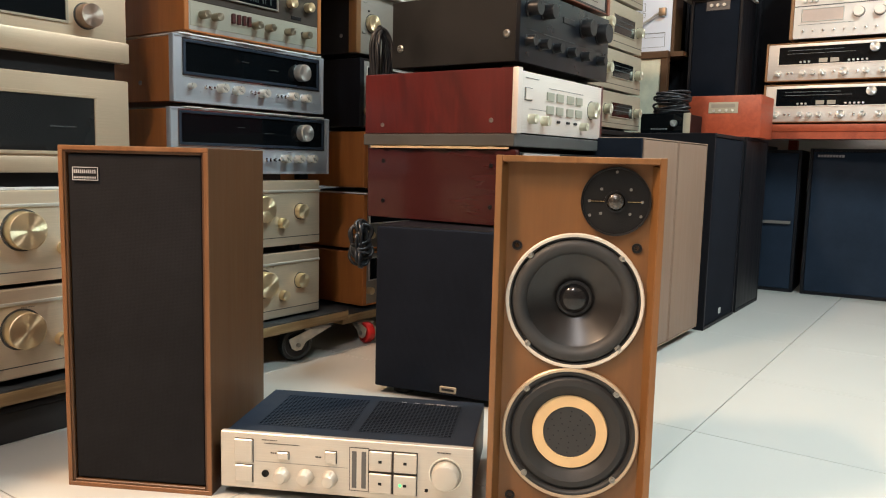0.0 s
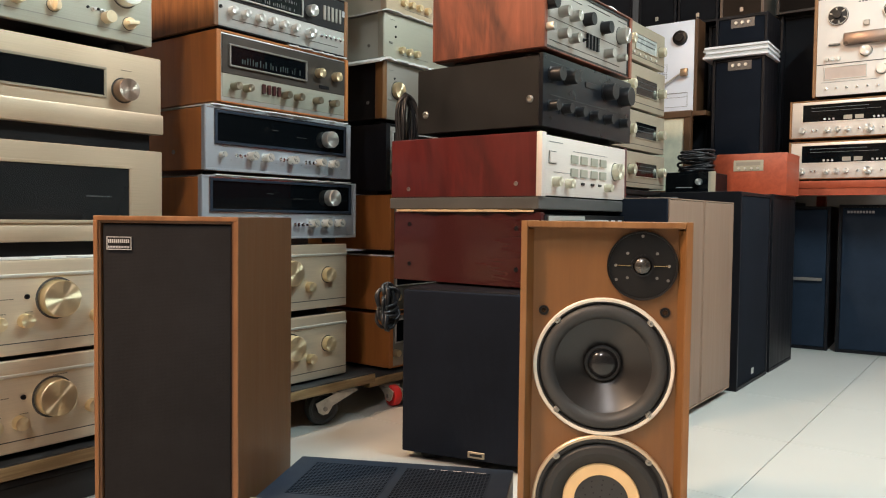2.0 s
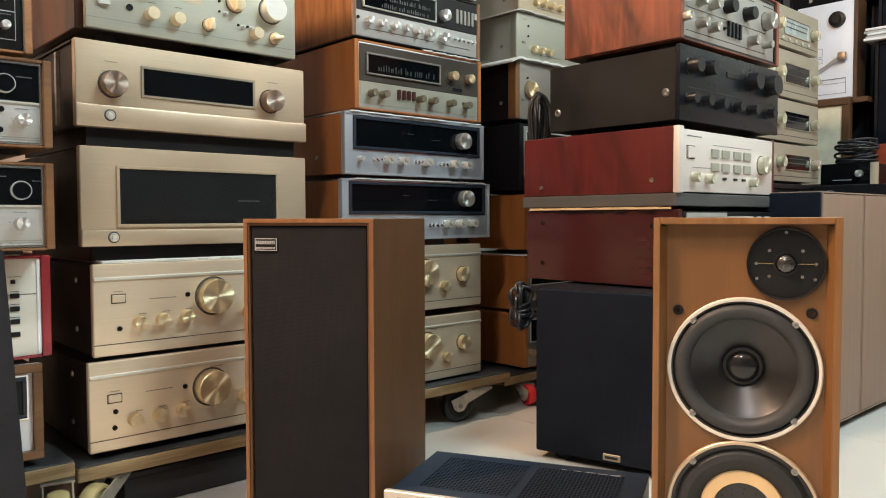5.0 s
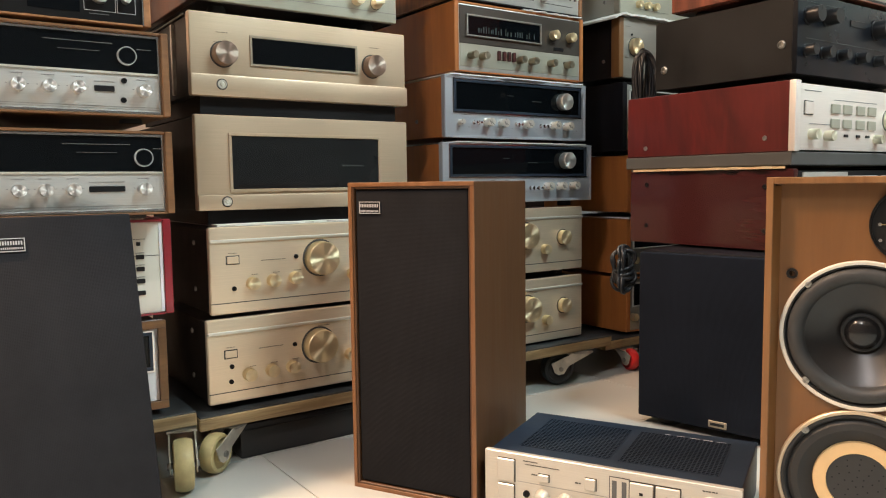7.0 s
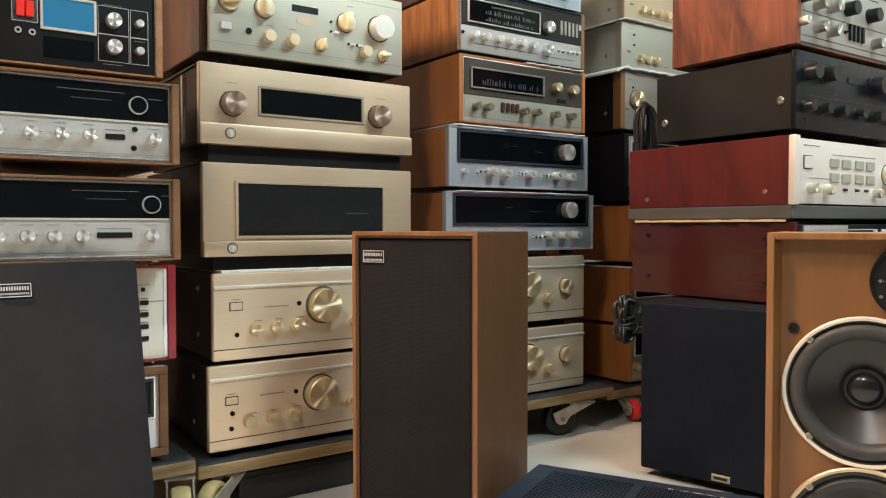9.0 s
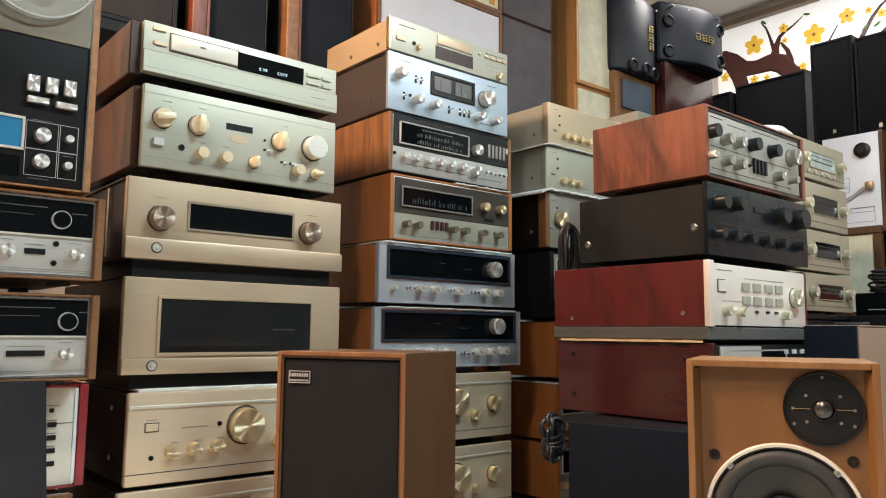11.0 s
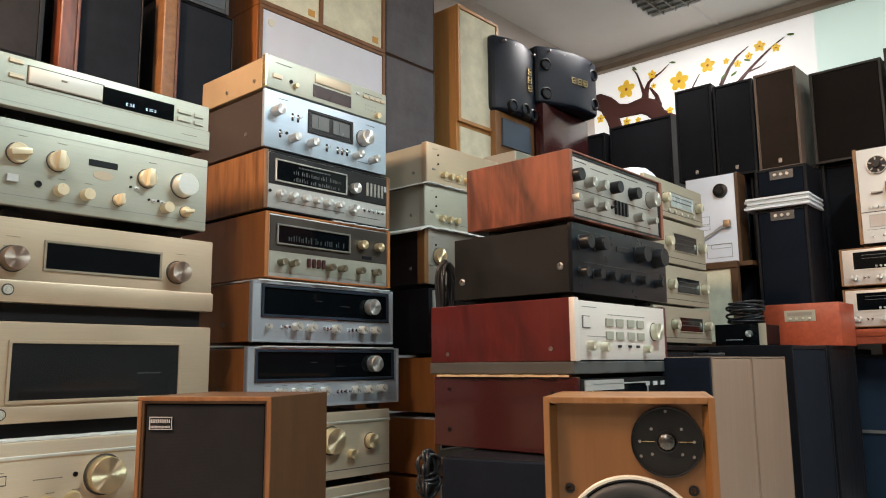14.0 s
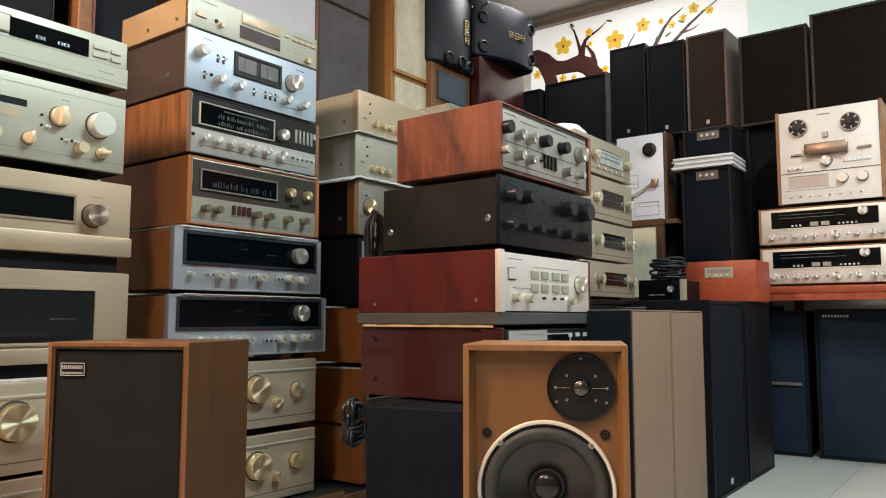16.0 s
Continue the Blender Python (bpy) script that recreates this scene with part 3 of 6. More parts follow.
def troffer(x, y, on):
    th = thing("ceiling_light", "recessed louvre ceiling light with aluminium grid", "ceiling light", x, y, CEIL, group="ceiling lights")
    bm = bmesh.new()
    for a, b, c, d in ((-0.31, 0.31, -0.155, -0.14), (-0.31, 0.31, 0.14, 0.155), (-0.31, -0.295, -0.14, 0.14), (0.295, 0.31, -0.14, 0.14)):
        box_in(bm, a, b, c, d, -0.02, -0.004)
    part("rim", bm, WHITE, th, smooth=0)
    part("diffuser", block(-0.295, 0.295, -0.14, 0.14, -0.008, -0.005), on, th, smooth=0)
    for i in range(-1, 2):
        part("louvre", block(-0.295, 0.295, i * 0.07 - 0.002, i * 0.07 + 0.002, -0.03, -0.01), STEEL, th, smooth=0)
    for i in range(-4, 5):
        part("louvre", block(i * 0.06 - 0.002, i * 0.06 + 0.002, -0.14, 0.14, -0.028, -0.012), STEEL, th, smooth=0)


troffer(3.48, 1.57, CLOUDY)
LIT = glow("tube_diffuser", (1.0, 0.98, 0.94), 1.5)
# housings for the four lamps, all out of view; the far one is added fill
for lx, ly, _, _, _ in TROFFERS:
    th = thing("ceiling_light", "unseen lit fluorescent ceiling light", "ceiling light", lx, ly, CEIL, group="ceiling lights")
    part("diffuser", block(-0.5, 0.5, -0.17, 0.17, -0.05, -0.02, 0.005), LIT, th)
    part("housing", block(-0.53, 0.53, -0.2, 0.2, -0.02, -0.002), WHITE, th)

# ---- the pair of small floor speakers and the amplifier between them ----


def walnut_speaker():
    w, h, d = 0.235, 0.53, 0.225
    th = thing("floor_speaker", "walnut box loudspeaker with a black cloth grille on the tiles", "speaker", 0.615, 1.140, 0, -61.8, "walnut speaker pair")
    part("side_panel", block(0, 0.011, 0, d, 0, h, 0.001, 1), WALNUT, th)
    part("side_panel", block(w - 0.011, w, 0, d, 0, h, 0.001, 1), WALNUT, th)
    part("top_panel", block(0.011, w - 0.011, 0, d, h - 0.011, h - 0.0003, 0.001, 1), WALNUT, th)
    part("bottom_panel", block(0.011, w - 0.011, 0, d, 0.0003, 0.011, 0.001, 1), WALNUT, th)
    bm = ring_of(bmesh.new(), 0, w, 0, h, 0.007, -0.002, -0.0002, 0.0006)
    part("front_edge", bm, WALNUT_EDGE, th, "lighter walnut edge")
    part("back_board", block(0.011, w - 0.011, d - 0.014, d - 0.003, 0.011, h - 0.011), WALNUT, th, smooth=0)
    part("baffle", block(0.011, w - 0.011, 0.022, 0.034, 0.011, h - 0.011), BLACK, th, smooth=0)
    part("grille", block(0.0115, w - 0.0115, 0.003, 0.0215, 0.0115, h - 0.0115, 0.006, 3), cloth("brown_black_grille_cloth", (0.0132, 0.0129, 0.0142)), th)
    b = part("badge", block(0.021, 0.062, 0.0008, 0.004, 0.478, 0.498, 0.0005, 1), KNOBBLACK, th, "small black and silver name badge")
    part("badge_rim", ring_of(bmesh.new(), 0.021, 0.062, 0.478, 0.498, 0.0012, 0.0003, 0.001), PRINT_PALE, b, smooth=0)
    bm = bmesh.new()
    for z0, z1, n in ((0.4885, 0.494, 11), (0.4808, 0.4838, 14)):
        for i in range(n):
            box_in(bm, 0.0235 + i * 0.036 / n, 0.0235 + (i + 0.58) * 0.036 / n, 0.0004, 0.001, z0, z1)
    tagged(part("badge_lettering", bm, PRINT_PALE, b, smooth=0), kind="stuff")


walnut_speaker()


def driver(th, name, u, v, r, rim, cone_depth, label):
    dr = part(name, lathe([(r, 0), (r, -0.006), (r * 0.985, -0.0075), (r * 0.95, -0.007), (r * 0.94, -0.004), (r * 0.94, 0)], 56), rim, th, label)
    dr.location = (u, 0.0195, v)
    return dr


def open_speaker():
    w, h, d = 0.232, 0.53, 0.222
    th = thing("floor_speaker", "teak box loudspeaker without its grille showing tweeter and two cones", "speaker", 0.926, 0.564, 0, -64.1, "walnut speaker pair")
    part("side_panel", block(0, 0.009, 0, d, 0, h, 0.0008, 1), TEAK_EDGE, th)
    part("side_panel", block(w - 0.009, w, 0, d, 0, h, 0.0008, 1), TEAK_EDGE, th)
    part("top_panel", block(0.009, w - 0.009, 0, d, h - 0.009, h - 0.0003, 0.0008, 1), TEAK_EDGE, th)
    part("bottom_panel", block(0.009, w - 0.009, 0, d, 0.0003, 0.009, 0.0008, 1), TEAK_EDGE, th)
    bm = bmesh.new()
    for x, z0, z1 in ((0.009, 0.012, h - 0.012), (w - 0.009, 0.012, h - 0.012)):
        s = 1 if x < 0.1 else -1
        q = [bm.verts.new(p) for p in ((x, 0.003, z0), (x, 0.003, z1), (x + s * 0.008, 0.0195, z1), (x + s * 0.008, 0.0195, z0), (x, 0.0195, z0), (x, 0.0195, z1))]
        bm.faces.new((q[0], q[1], q[2], q[3]))
        bm.faces.new((q[0], q[4], q[5], q[1]))
        bm.faces.new((q[3], q[2], q[5], q[4]))
    bmesh.ops.recalc_face_normals(bm, faces=bm.faces)
    part("inner_bevel", bm, TEAK, th, smooth=0)
    part("back_board", block(0.009, w - 0.009, d - 0.014, d - 0.003, 0.009, h - 0.009), WALNUT, th, smooth=0)
    U, V = 0.116, 0.3255
    P, PV = 0.1175, 0.1305
    part("baffle", holed(block(0.009, w - 0.009, 0.019, 0.034, 0.009, h - 0.009), [(U, V, 0.09), (P, PV, 0.09)]), TEAK, th, "smooth teak-veneered baffle", smooth=0)
    rim = plain("white_rim", (0.72, 0.67, 0.58), 0.4, 0.2)
    tw = driver(th, "tweeter", 0.167, 0.469, 0.0482, BLACKTEX, 0, "round black tweeter plate with a silver dome")
    part("plate", lathe([(0, -0.0035), (0.0455, -0.0035), (0.047, -0.002)], 40), BLACKTEX, tw)
    part("dome_ring", lathe([(0.0155, -0.0035), (0.0155, -0.0055), (0.013, -0.006), (0.0125, -0.0035)], 28), KNOBBLACK, tw)
    part("dome", lathe([(0.0125, -0.004), (0.0105, -0.0095), (0.006, -0.0125), (0, -0.0135)], 28), plain("tweeter_dome", (0.09, 0.085, 0.08), 0.25, 0.8), tw)
    for sx, sz in ((-0.02, 0.017), (0.02, 0.017), (-0.02, -0.017), (0.02, -0.017), (-0.036, 0), (0.036, 0), (-0.035, -0.02), (0.035, -0.02), (0, 0.041)):
        shared_part("screw", (4,), lambda: lathe([(0, -0.0045), (0.0012, -0.0045), (0.0014, -0.005), (0.002, -0.005), (0.0022, -0.003)], 12), STEEL, tw, (sx, 0, sz))
    for s in (-1, 1):
        part("lead_wire", block(0.015 * s, 0.035 * s, -0.0054, -0.0044, -0.0005, 0.0005), GOLD, tw)
    wf = driver(th, "woofer", U, V, 0.0975, rim, 0, "large bass driver with a pale rim and dark cone")
    part("basket_ring", lathe([(0.0935, -0.001), (0.0935, -0.0055), (0.0905, -0.006), (0.089, -0.003), (0.0885, 0)], 56), RUBBER, wf)
    part("surround", lathe([(0.0888, -0.001), (0.0865, -0.0065), (0.082, -0.0095), (0.0765, -0.0095), (0.071, -0.006), (0.0685, -0.001), (0.067, 0.0015)], 64), CONEGREY, wf, "thick grey rubber roll")
    part("cone", lathe([(0.0674, 0.001), (0.066, 0.0022), (0.045, 0.0145), (0.0255, 0.0255), (0.0245, 0.029)], 72), CONE, wf, "glossy dark plastic cone")
    part("cap_rim", lathe([(0.0258, 0.0258), (0.0256, 0.0205), (0.0236, 0.0185), (0.0215, 0.0195), (0.021, 0.022)], 40), RUBBER, wf)
    part("dust_cap", lathe([(0.0216, 0.0205), (0.0205, 0.0175), (0.017, 0.0135), (0.011, 0.0108), (0.005, 0.0098), (0, 0.0096)], 40), plain("cap_gloss", (0.012, 0.012, 0.013), 0.2), wf)
    pr = driver(th, "passive_radiator", P, PV, 0.098, CHAMP, 0, "passive radiator with a cream ring round a black centre")
    part("basket_ring", lathe([(0.095, -0.001), (0.095, -0.0055), (0.089, -0.006), (0.086, -0.003), (0.085, 0)], 56), RUBBER, pr)
    part("surround", lathe([(0.0855, 0), (0.08, -0.005), (0.072, -0.006), (0.063, -0.001), (0.0545, 0.006)], 56), RUBBER, pr)
    part("felt_ring", lathe([(0.0548, 0.006), (0.0535, 0.002), (0.0385, 0.002), (0.038, 0.006)], 48), FELT, pr, "cream foam ring")
    part("centre_plate", lathe([(0.0384, 0.006), (0.038, 0.0035), (0, 0.0035)], 40), CONEGREY, pr)
    bm = bmesh.new()
    for ri, n in ((0.007, 5), (0.016, 8), (0.024, 10), (0.031, 12)):
        for k in range(n):
            a = 2 * math.pi * (k + ri * 60) / n
            bmesh.ops.create_circle(bm, cap_ends=True, radius=0.0011, segments=8, matrix=Matrix.Translation((ri * math.cos(a), 0.003, ri * math.sin(a))) @ Matrix.Rotation(radians(90), 4, "X"))
    tagged(part("perforation", bm, KNOBBLACK, pr, smooth=0), kind="stuff")
    for dr, rr in ((wf, 0.0905), (pr, 0.0905)):
        for a in (45, 135, 225, 315):
            shared_part("screw", (6,), lambda: lathe([(0, -0.0075), (0.0012, -0.0075), (0.0016, -0.009), (0.0034, -0.0085), (0.0036, -0.0065), (0.005, -0.006), (0.005, -0.003)], 14), GREYMETAL, dr, (rr * math.cos(radians(a)), 0, rr * math.sin(radians(a))))
    for u, v in ((0.032, 0.4025), (0.199, 0.4045), (0.034, 0.0287), (0.2, 0.0287)):
        shared_part("peg_hole", (7,), lambda: lathe([(0, 0.0), (0.0035, 0.0), (0.004, -0.0022), (0.007, -0.0022), (0.0073, 0.0005)], 18), KNOBBLACK, th, (u, 0.019, v))


open_speaker()


def leaning_grille():
    w, h = 0.212, 0.505
    th = thing("speaker_grille", "loose black cloth speaker grille leaning against the stacked units", "speaker grille", 0.075, 1.115, 0.0, 0, tilt=-15.5)
    part("grille_board", block(0, w, 0, 0.012, 0.002, h, 0.004, 3), cloth("dusty_grille_cloth", (0.018, 0.0182, 0.0205)), th)
    badge(th, 0.022, h - 0.052, 0.041, 0.02)


leaning_grille()


WELL = plain("vent_dark", (0.002, 0.002, 0.002), 0.9, gloss=0.05)


def floor_amp():
    w, h, d = 0.388, 0.088, 0.225
    th = thing("stereo_amplifier", "slim silver stereo amplifier with a dark slotted top on the tiles", "amplifier", 0.74, 0.927, 0.0145, -62.8)
    part("body", block(0.003, w - 0.003, 0.006, d, 0.002, h - 0.007, 0.001, 1), NAVY, th)
    part("front_panel", block(0, w, -0.004, 0.007, 0, h, 0.002, 3), PANEL_WARM, th)
    feet(th, w, d, 0.0145, 0.014)
    lid = part("top_cover", block(0.003, w - 0.003, 0.0072, d, h - 0.008, h - 0.004, 0.0008, 1), NAVY, th, "dark blue-grey slotted cover")
    for u0, u1 in ((0.041, 0.188), (0.203, 0.349)):
        part("vent_well", block(u0, u1, 0.045, 0.195, h - 0.0041, h - 0.0036), WELL, lid, smooth=0)
        bm = bmesh.new()
        for i in range(22):
            yy = 0.045 + 0.15 * i / 21
            box_in(bm, u0, u1, yy - 0.0013, yy + 0.0013, h - 0.0036, h - 0.0028)
        for i in range(25):
            xx = u0 + (u1 - u0) * i / 24
            box_in(bm, xx - 0.0007, xx + 0.0007, 0.045, 0.195, h - 0.0036, h - 0.0029)
        part("vent_grid", bm, NAVY, lid, smooth=0)

    def at(ob):
        ob.location.y -= 0.004
        return ob

    at(button(th, 0.0375, 0.06, 0.028, 0.036, PANEL_WARM, 0.004, "power_button"))
    at(button(th, 0.0375, 0.024, 0.027, 0.026, PANEL_WARM, 0.003))
    for u, v, bw, bh in ((0.0382, 0.0602, 0.0292, 0.0376), (0.0382, 0.0242, 0.0282, 0.0276), (0.2695, 0.0427, 0.0735, 0.0668), (0.1004, 0.0567, 0.0184, 0.0124), (0.1744, 0.0597, 0.0184, 0.0194)):
        part("button_gap", block(u - bw / 2, u + bw / 2, -0.0044, -0.003, v - bh / 2, v + bh / 2), PRINT, th, smooth=0)
    at(button(th, 0.1, 0.0565, 0.017, 0.011, PANEL_WARM, 0.005, "slide_switch"))
    at(button(th, 0.174, 0.0595, 0.017, 0.018, PANEL_WARM, 0.004, "slide_switch"))
    at(socket(th, 0.0716, 0.026, 0.0055))
    for u in (0.098, 0.135, 0.1725):
        at(shared_part("knob", ("domed",), lambda: lathe([(0, 0), (0.0125, 0), (0.0125, -0.002), (0.0112, -0.004), (0.0098, -0.0135), (0.0085, -0.0155), (0.005, -0.0168), (0, -0.017)], 36), SATIN, th, (u, 0, 0.0255)))
    m = part("level_meter", block(0.2035, 0.232, -0.0052, -0.003, 0.011, 0.077), PANEL_WARM, th)
    part("meter_edge", ring_of(bmesh.new(), 0.2028, 0.2327, 0.0103, 0.0777, 0.0009, -0.0054, -0.003), PRINT, m, smooth=0)
    for u in (0.2105, 0.225):
        part("meter_column", block(u - 0.0035, u + 0.0035, -0.0056, -0.005, 0.015, 0.072), plain("meter_slate", (0.1, 0.1, 0.098), 0.3), m, smooth=0)
    for i, u in enumerate((0.2505, 0.288)):
        for j, v in enumerate((0.0595, 0.0255)):
            at(button(th, u, v, 0.034, 0.03, PANEL_WARM, 0.0045, "source_button"))
            part("button_lens", block(u - 0.0025, u + 0.0025, -0.0093, -0.008, v - 0.002, v + 0.002), KNOBBLACK, th, smooth=0)
    part("pilot_lamp", lathe([(0, -0.0094), (0.0022, -0.009), (0.0022, -0.008)], 10, "y", (0.281, 0, 0.0255)), GREENGLOW, th, "small lit green lamp")
    at(shared_part("volume_knob", ("domed",), lambda: lathe([(0, 0), (0.0205, 0), (0.0202, -0.012), (0.0185, -0.0165), (0.015, -0.0185), (0.008, -0.0195), (0, -0.0198)], 48), SATIN, th, (0.3485, 0, 0.046)))
    part("knob_ring", lathe([(0.0232, -0.004), (0.0236, -0.0056), (0.0252, -0.0056), (0.0256, -0.0038)], 48, "y", (0.3485, 0, 0.046)), PALE_EDGE, th, "thin bright ring")
    part("knob_well", lathe([(0, -0.0042), (0.0232, -0.0044), (0.0232, -0.0036)], 48, "y", (0.3485, 0, 0.046)), GREYMETAL, th)
    at(button(th, 0.32, 0.0195, 0.005, 0.005, KNOBBLACK, 0.001))
    part("front_groove", block(0.056, 0.2, -0.0043, -0.003, 0.0438, 0.0446), GREYMETAL, th, smooth=0)
    for k, (u, n) in enumerate(((0.243, 3), (0.263, 4), (0.284, 5), (0.305, 5), (0.326, 5))):
        bm = bmesh.new()
        for i in range(n):
            box_in(bm, u + i * 0.0032, u + i * 0.0032 + 0.002, 0.1955 - k * 0.0006, 0.1975 - k * 0.0006, h - 0.0029, h - 0.0026)
        part("white_mark", bm, WHITE, lid, "row of small white specks", 0)
    mk = marks(th, [(0.066, 0.0785, 0.024, 0.0013), (0.07, 0.0735, 0.055, 0.001), (0.08, 0.059, 0.009, 0.0018), (0.15, 0.058, 0.009, 0.0018), (0.335, 0.079, 0.02, 0.0014)])
    mk.location.y = -0.004


floor_amp()

# ---- first stack on its dolly: champagne units ----


def dolly(x0, x1, y0, y1, top, wheel_mat, wheels, label):
    th = thing("wheeled_dolly", label, "dolly", x0, y0, 0)
    w, d = x1 - x0, y1 - y0
    part("deck_edge", block(0, w, 0, d, top - 0.027, top - 0.003, 0.002, 1), PLY, th, "raw plywood edge")
    part("deck_top", block(0.001, w - 0.001, 0.001, d - 0.001, top - 0.003, top, 0.001, 1), PLYTOP, th, "grimy board top")
    for wx, wy, turn, r, off in wheels:
        c = part("castor", block(-0.026, 0.026, -0.026, 0.026, top - 0.031, top - 0.027), STEEL, th)
        c.location = (wx, wy, 0)
        c.rotation_euler = (0, 0, radians(turn))
        t, hi = 0.3 * r + 0.003, top - 0.03
        for s in (-1, 1):
            bm = bmesh.new()
            vs = [bm.verts.new((s * (t + 0.004), a, b)) for a, b in ((-0.028, hi), (0.03, hi), (off + 0.026, r + 0.016), (off + 0.017, r - 0.008), (off + 0.006, r - 0.015), (off - 0.009, r - 0.013), (off - 0.022, r + 0.006))]
            f = bm.faces.new(vs)
            g = bmesh.ops.extrude_face_region(bm, geom=[f])
            bmesh.ops.translate(bm, vec=(s * 0.0025, 0, 0), verts=[v for v in g["geom"] if isinstance(v, bmesh.types.BMVert)])
            bmesh.ops.recalc_face_normals(bm, faces=bm.faces)
            part("fork", bm, FORK, c, "dull zinc fork plate")
        part("wheel", lathe([(0, -t), (r * 0.4, -t), (r * 0.45, -t * 0.7), (r * 0.72, -t * 0.75), (r * 0.78, -t), (r * 0.93, -t * 0.9), (r, -t * 0.4), (r, t * 0.4), (r * 0.93, t * 0.9), (r * 0.78, t), (r * 0.72, t * 0.75), (r * 0.45, t * 0.7), (r * 0.4, t), (0, t)], 32, "x", (0, off, r)), wheel_mat, c)
        part("axle", lathe([(0, -t - 0.01), (0.006, -t - 0.01), (0.006, t + 0.01), (0, t + 0.01)], 10, "x", (0, off, r)), STEEL, c)


FORK = plain("dull_zinc", (0.5, 0.47, 0.4), 0.45, 0.6, 0.25, 30, 0.2)
dolly(0.415, 0.98, 1.36, 1.83, 0.104, YELLOWED, ((0.07, 0.026, 128, 0.037, 0.058), (0.52, 0.03, 150, 0.036, 0.03), (0.06, 0.42, 10, 0.036, 0.03), (0.52, 0.42, 0, 0.036, 0.03)), "plywood dolly on castors under the champagne stack")
dolly(-0.25, 0.405, 1.34, 1.83, 0.125, YELLOWED, ((0.63, 0.014, 166, 0.046, 0.055), (0.05, 0.03, 170, 0.046, 0.03), (0.6, 0.42, 0, 0.046, 0.03), (0.05, 0.42, 0, 0.046, 0.03)), "plywood dolly on yellowed rubber castors")
dolly(0.99, 1.535, 1.385, 1.84, 0.112, RUBBER, ((0.435, 0.012, 72, 0.044, 0.065), (0.12, 0.1, 100, 0.041, 0.03), (0.48, 0.4, 0, 0.041, 0.03), (0.06, 0.4, 0, 0.041, 0.03)), "plywood dolly on black rubber castors")
dolly(1.56, 2.02, 1.43, 1.85, 0.085, REDWHEEL, ((0.075, 0.0, 165, 0.03, 0.03), (0.4, 0.06, 0, 0.028, 0.02), (0.1, 0.36, 0, 0.028, 0.02), (0.4, 0.36, 0, 0.028, 0.02)), "small plywood dolly on red castors")


# black boxes stand in for shade under the dollies and one dark heap
def darkening_box(x0, x1, y0, y1, h):
    th = thing("dark_box", "black box added to darken the floor under the dolly", "box", x0, y0, 0)
    part("box_body", block(0, x1 - x0, 0, y1 - y0, 0, h - 0.012, 0.004, 2), RUBBER, th)
    part("lid", block(-0.002, x1 - x0 + 0.002, -0.002, y1 - y0, h - 0.012, h, 0.003, 2), KNOBBLACK, th)


darkening_box(0.5, 0.93, 1.385, 1.66, 0.068)
darkening_box(1.04, 1.27, 1.44, 1.78, 0.072)
darkening_box(-0.1, 0.25, 1.45, 1.75, 0.09)


def champagne_amp(x, y, z, w, h, knobs, extra, foot):
    th = hifi("integrated_amplifier", "champagne integrated amplifier with a large volume knob, black sides", x, y, z, w, h, 0.4, CHAMP_LIGHT, BLACK, foot, 0.014, round_edge=0.005, screws=((0.1, h * 0.25), (0.1, h * 0.8)))
    # pale metal ledge gives the bevel its overhead highlight by colour
    part("highlight_strip", block(0.001, w - 0.001, -0.0035, 0.012, h - 0.03, h - 0.0235, 0.003, 3), PALE_EDGE, th, "raised strip in pale metal for the bevel highlight")
    part("base_groove", block(0.001, w - 0.001, -0.0004, 0.012, 0.0205, 0.0222), PRINT, th, smooth=0)
    for i, (u, v, r) in enumerate(knobs):
        k = knob(th, u, v, r, KNOBGOLD, 0.024 if r > 0.02 else 0.016)
    part("button_gap", block(extra[0][0] - 0.013, extra[0][0] + 0.013, -0.0005, 0.001, extra[0][1] - 0.0085, extra[0][1] + 0.0085), PRINT, th, smooth=0)
    button(th, *extra[0], 0.0225, 0.0135, CHAMP_LIGHT, 0.003, "power_button")
    for u, v in extra[1:]:
        socket(th, u, v, 0.0045)
    marks(th, [(0.1, 0.098, 0.05, 0.0016), (knobs[0][0] - 0.012, knobs[0][1] + 0.045, 0.025, 0.0014), (0.036, extra[0][1] + 0.013, 0.016, 0.0012), (0.08, knobs[1][1] + 0.019, 0.014, 0.0012), (0.123, knobs[1][1] + 0.02, 0.014, 0.0012), (0.168, knobs[1][1] + 0.021, 0.014, 0.0012)], PRINT_TAN)
    return th


champagne_amp(0.441, 1.38, 0.116, 0.434, 0.162, [(0.238, 0.082, 0.034), (0.084, 0.046, 0.0125), (0.13, 0.047, 0.0125), (0.174, 0.048, 0.0125), (0.305, 0.055, 0.0125), (0.375, 0.085, 0.02)], [(0.044, 0.094), (0.045, 0.07), (0.043, 0.041), (0.174, 0.096)], 0.012)
champagne_amp(0.451, 1.38, 0.286, 0.434, 0.165, [(0.236, 0.092, 0.034), (0.087, 0.053, 0.0125), (0.129, 0.055, 0.0125), (0.175, 0.057, 0.0125), (0.305, 0.055, 0.0125), (0.375, 0.085, 0.02)], [(0.044, 0.102), (0.045, 0.048), (0.172, 0.101)], 0.009)
champagne_amp(1.03, 1.42, 0.118, 0.427, 0.164, [(0.254, 0.085, 0.032), (0.09, 0.05, 0.0125), (0.135, 0.05, 0.0125), (0.18, 0.05, 0.0125), (0.311, 0.052, 0.0125), (0.372, 0.084, 0.019)], [(0.044, 0.1), (0.045, 0.05)], 0.006)
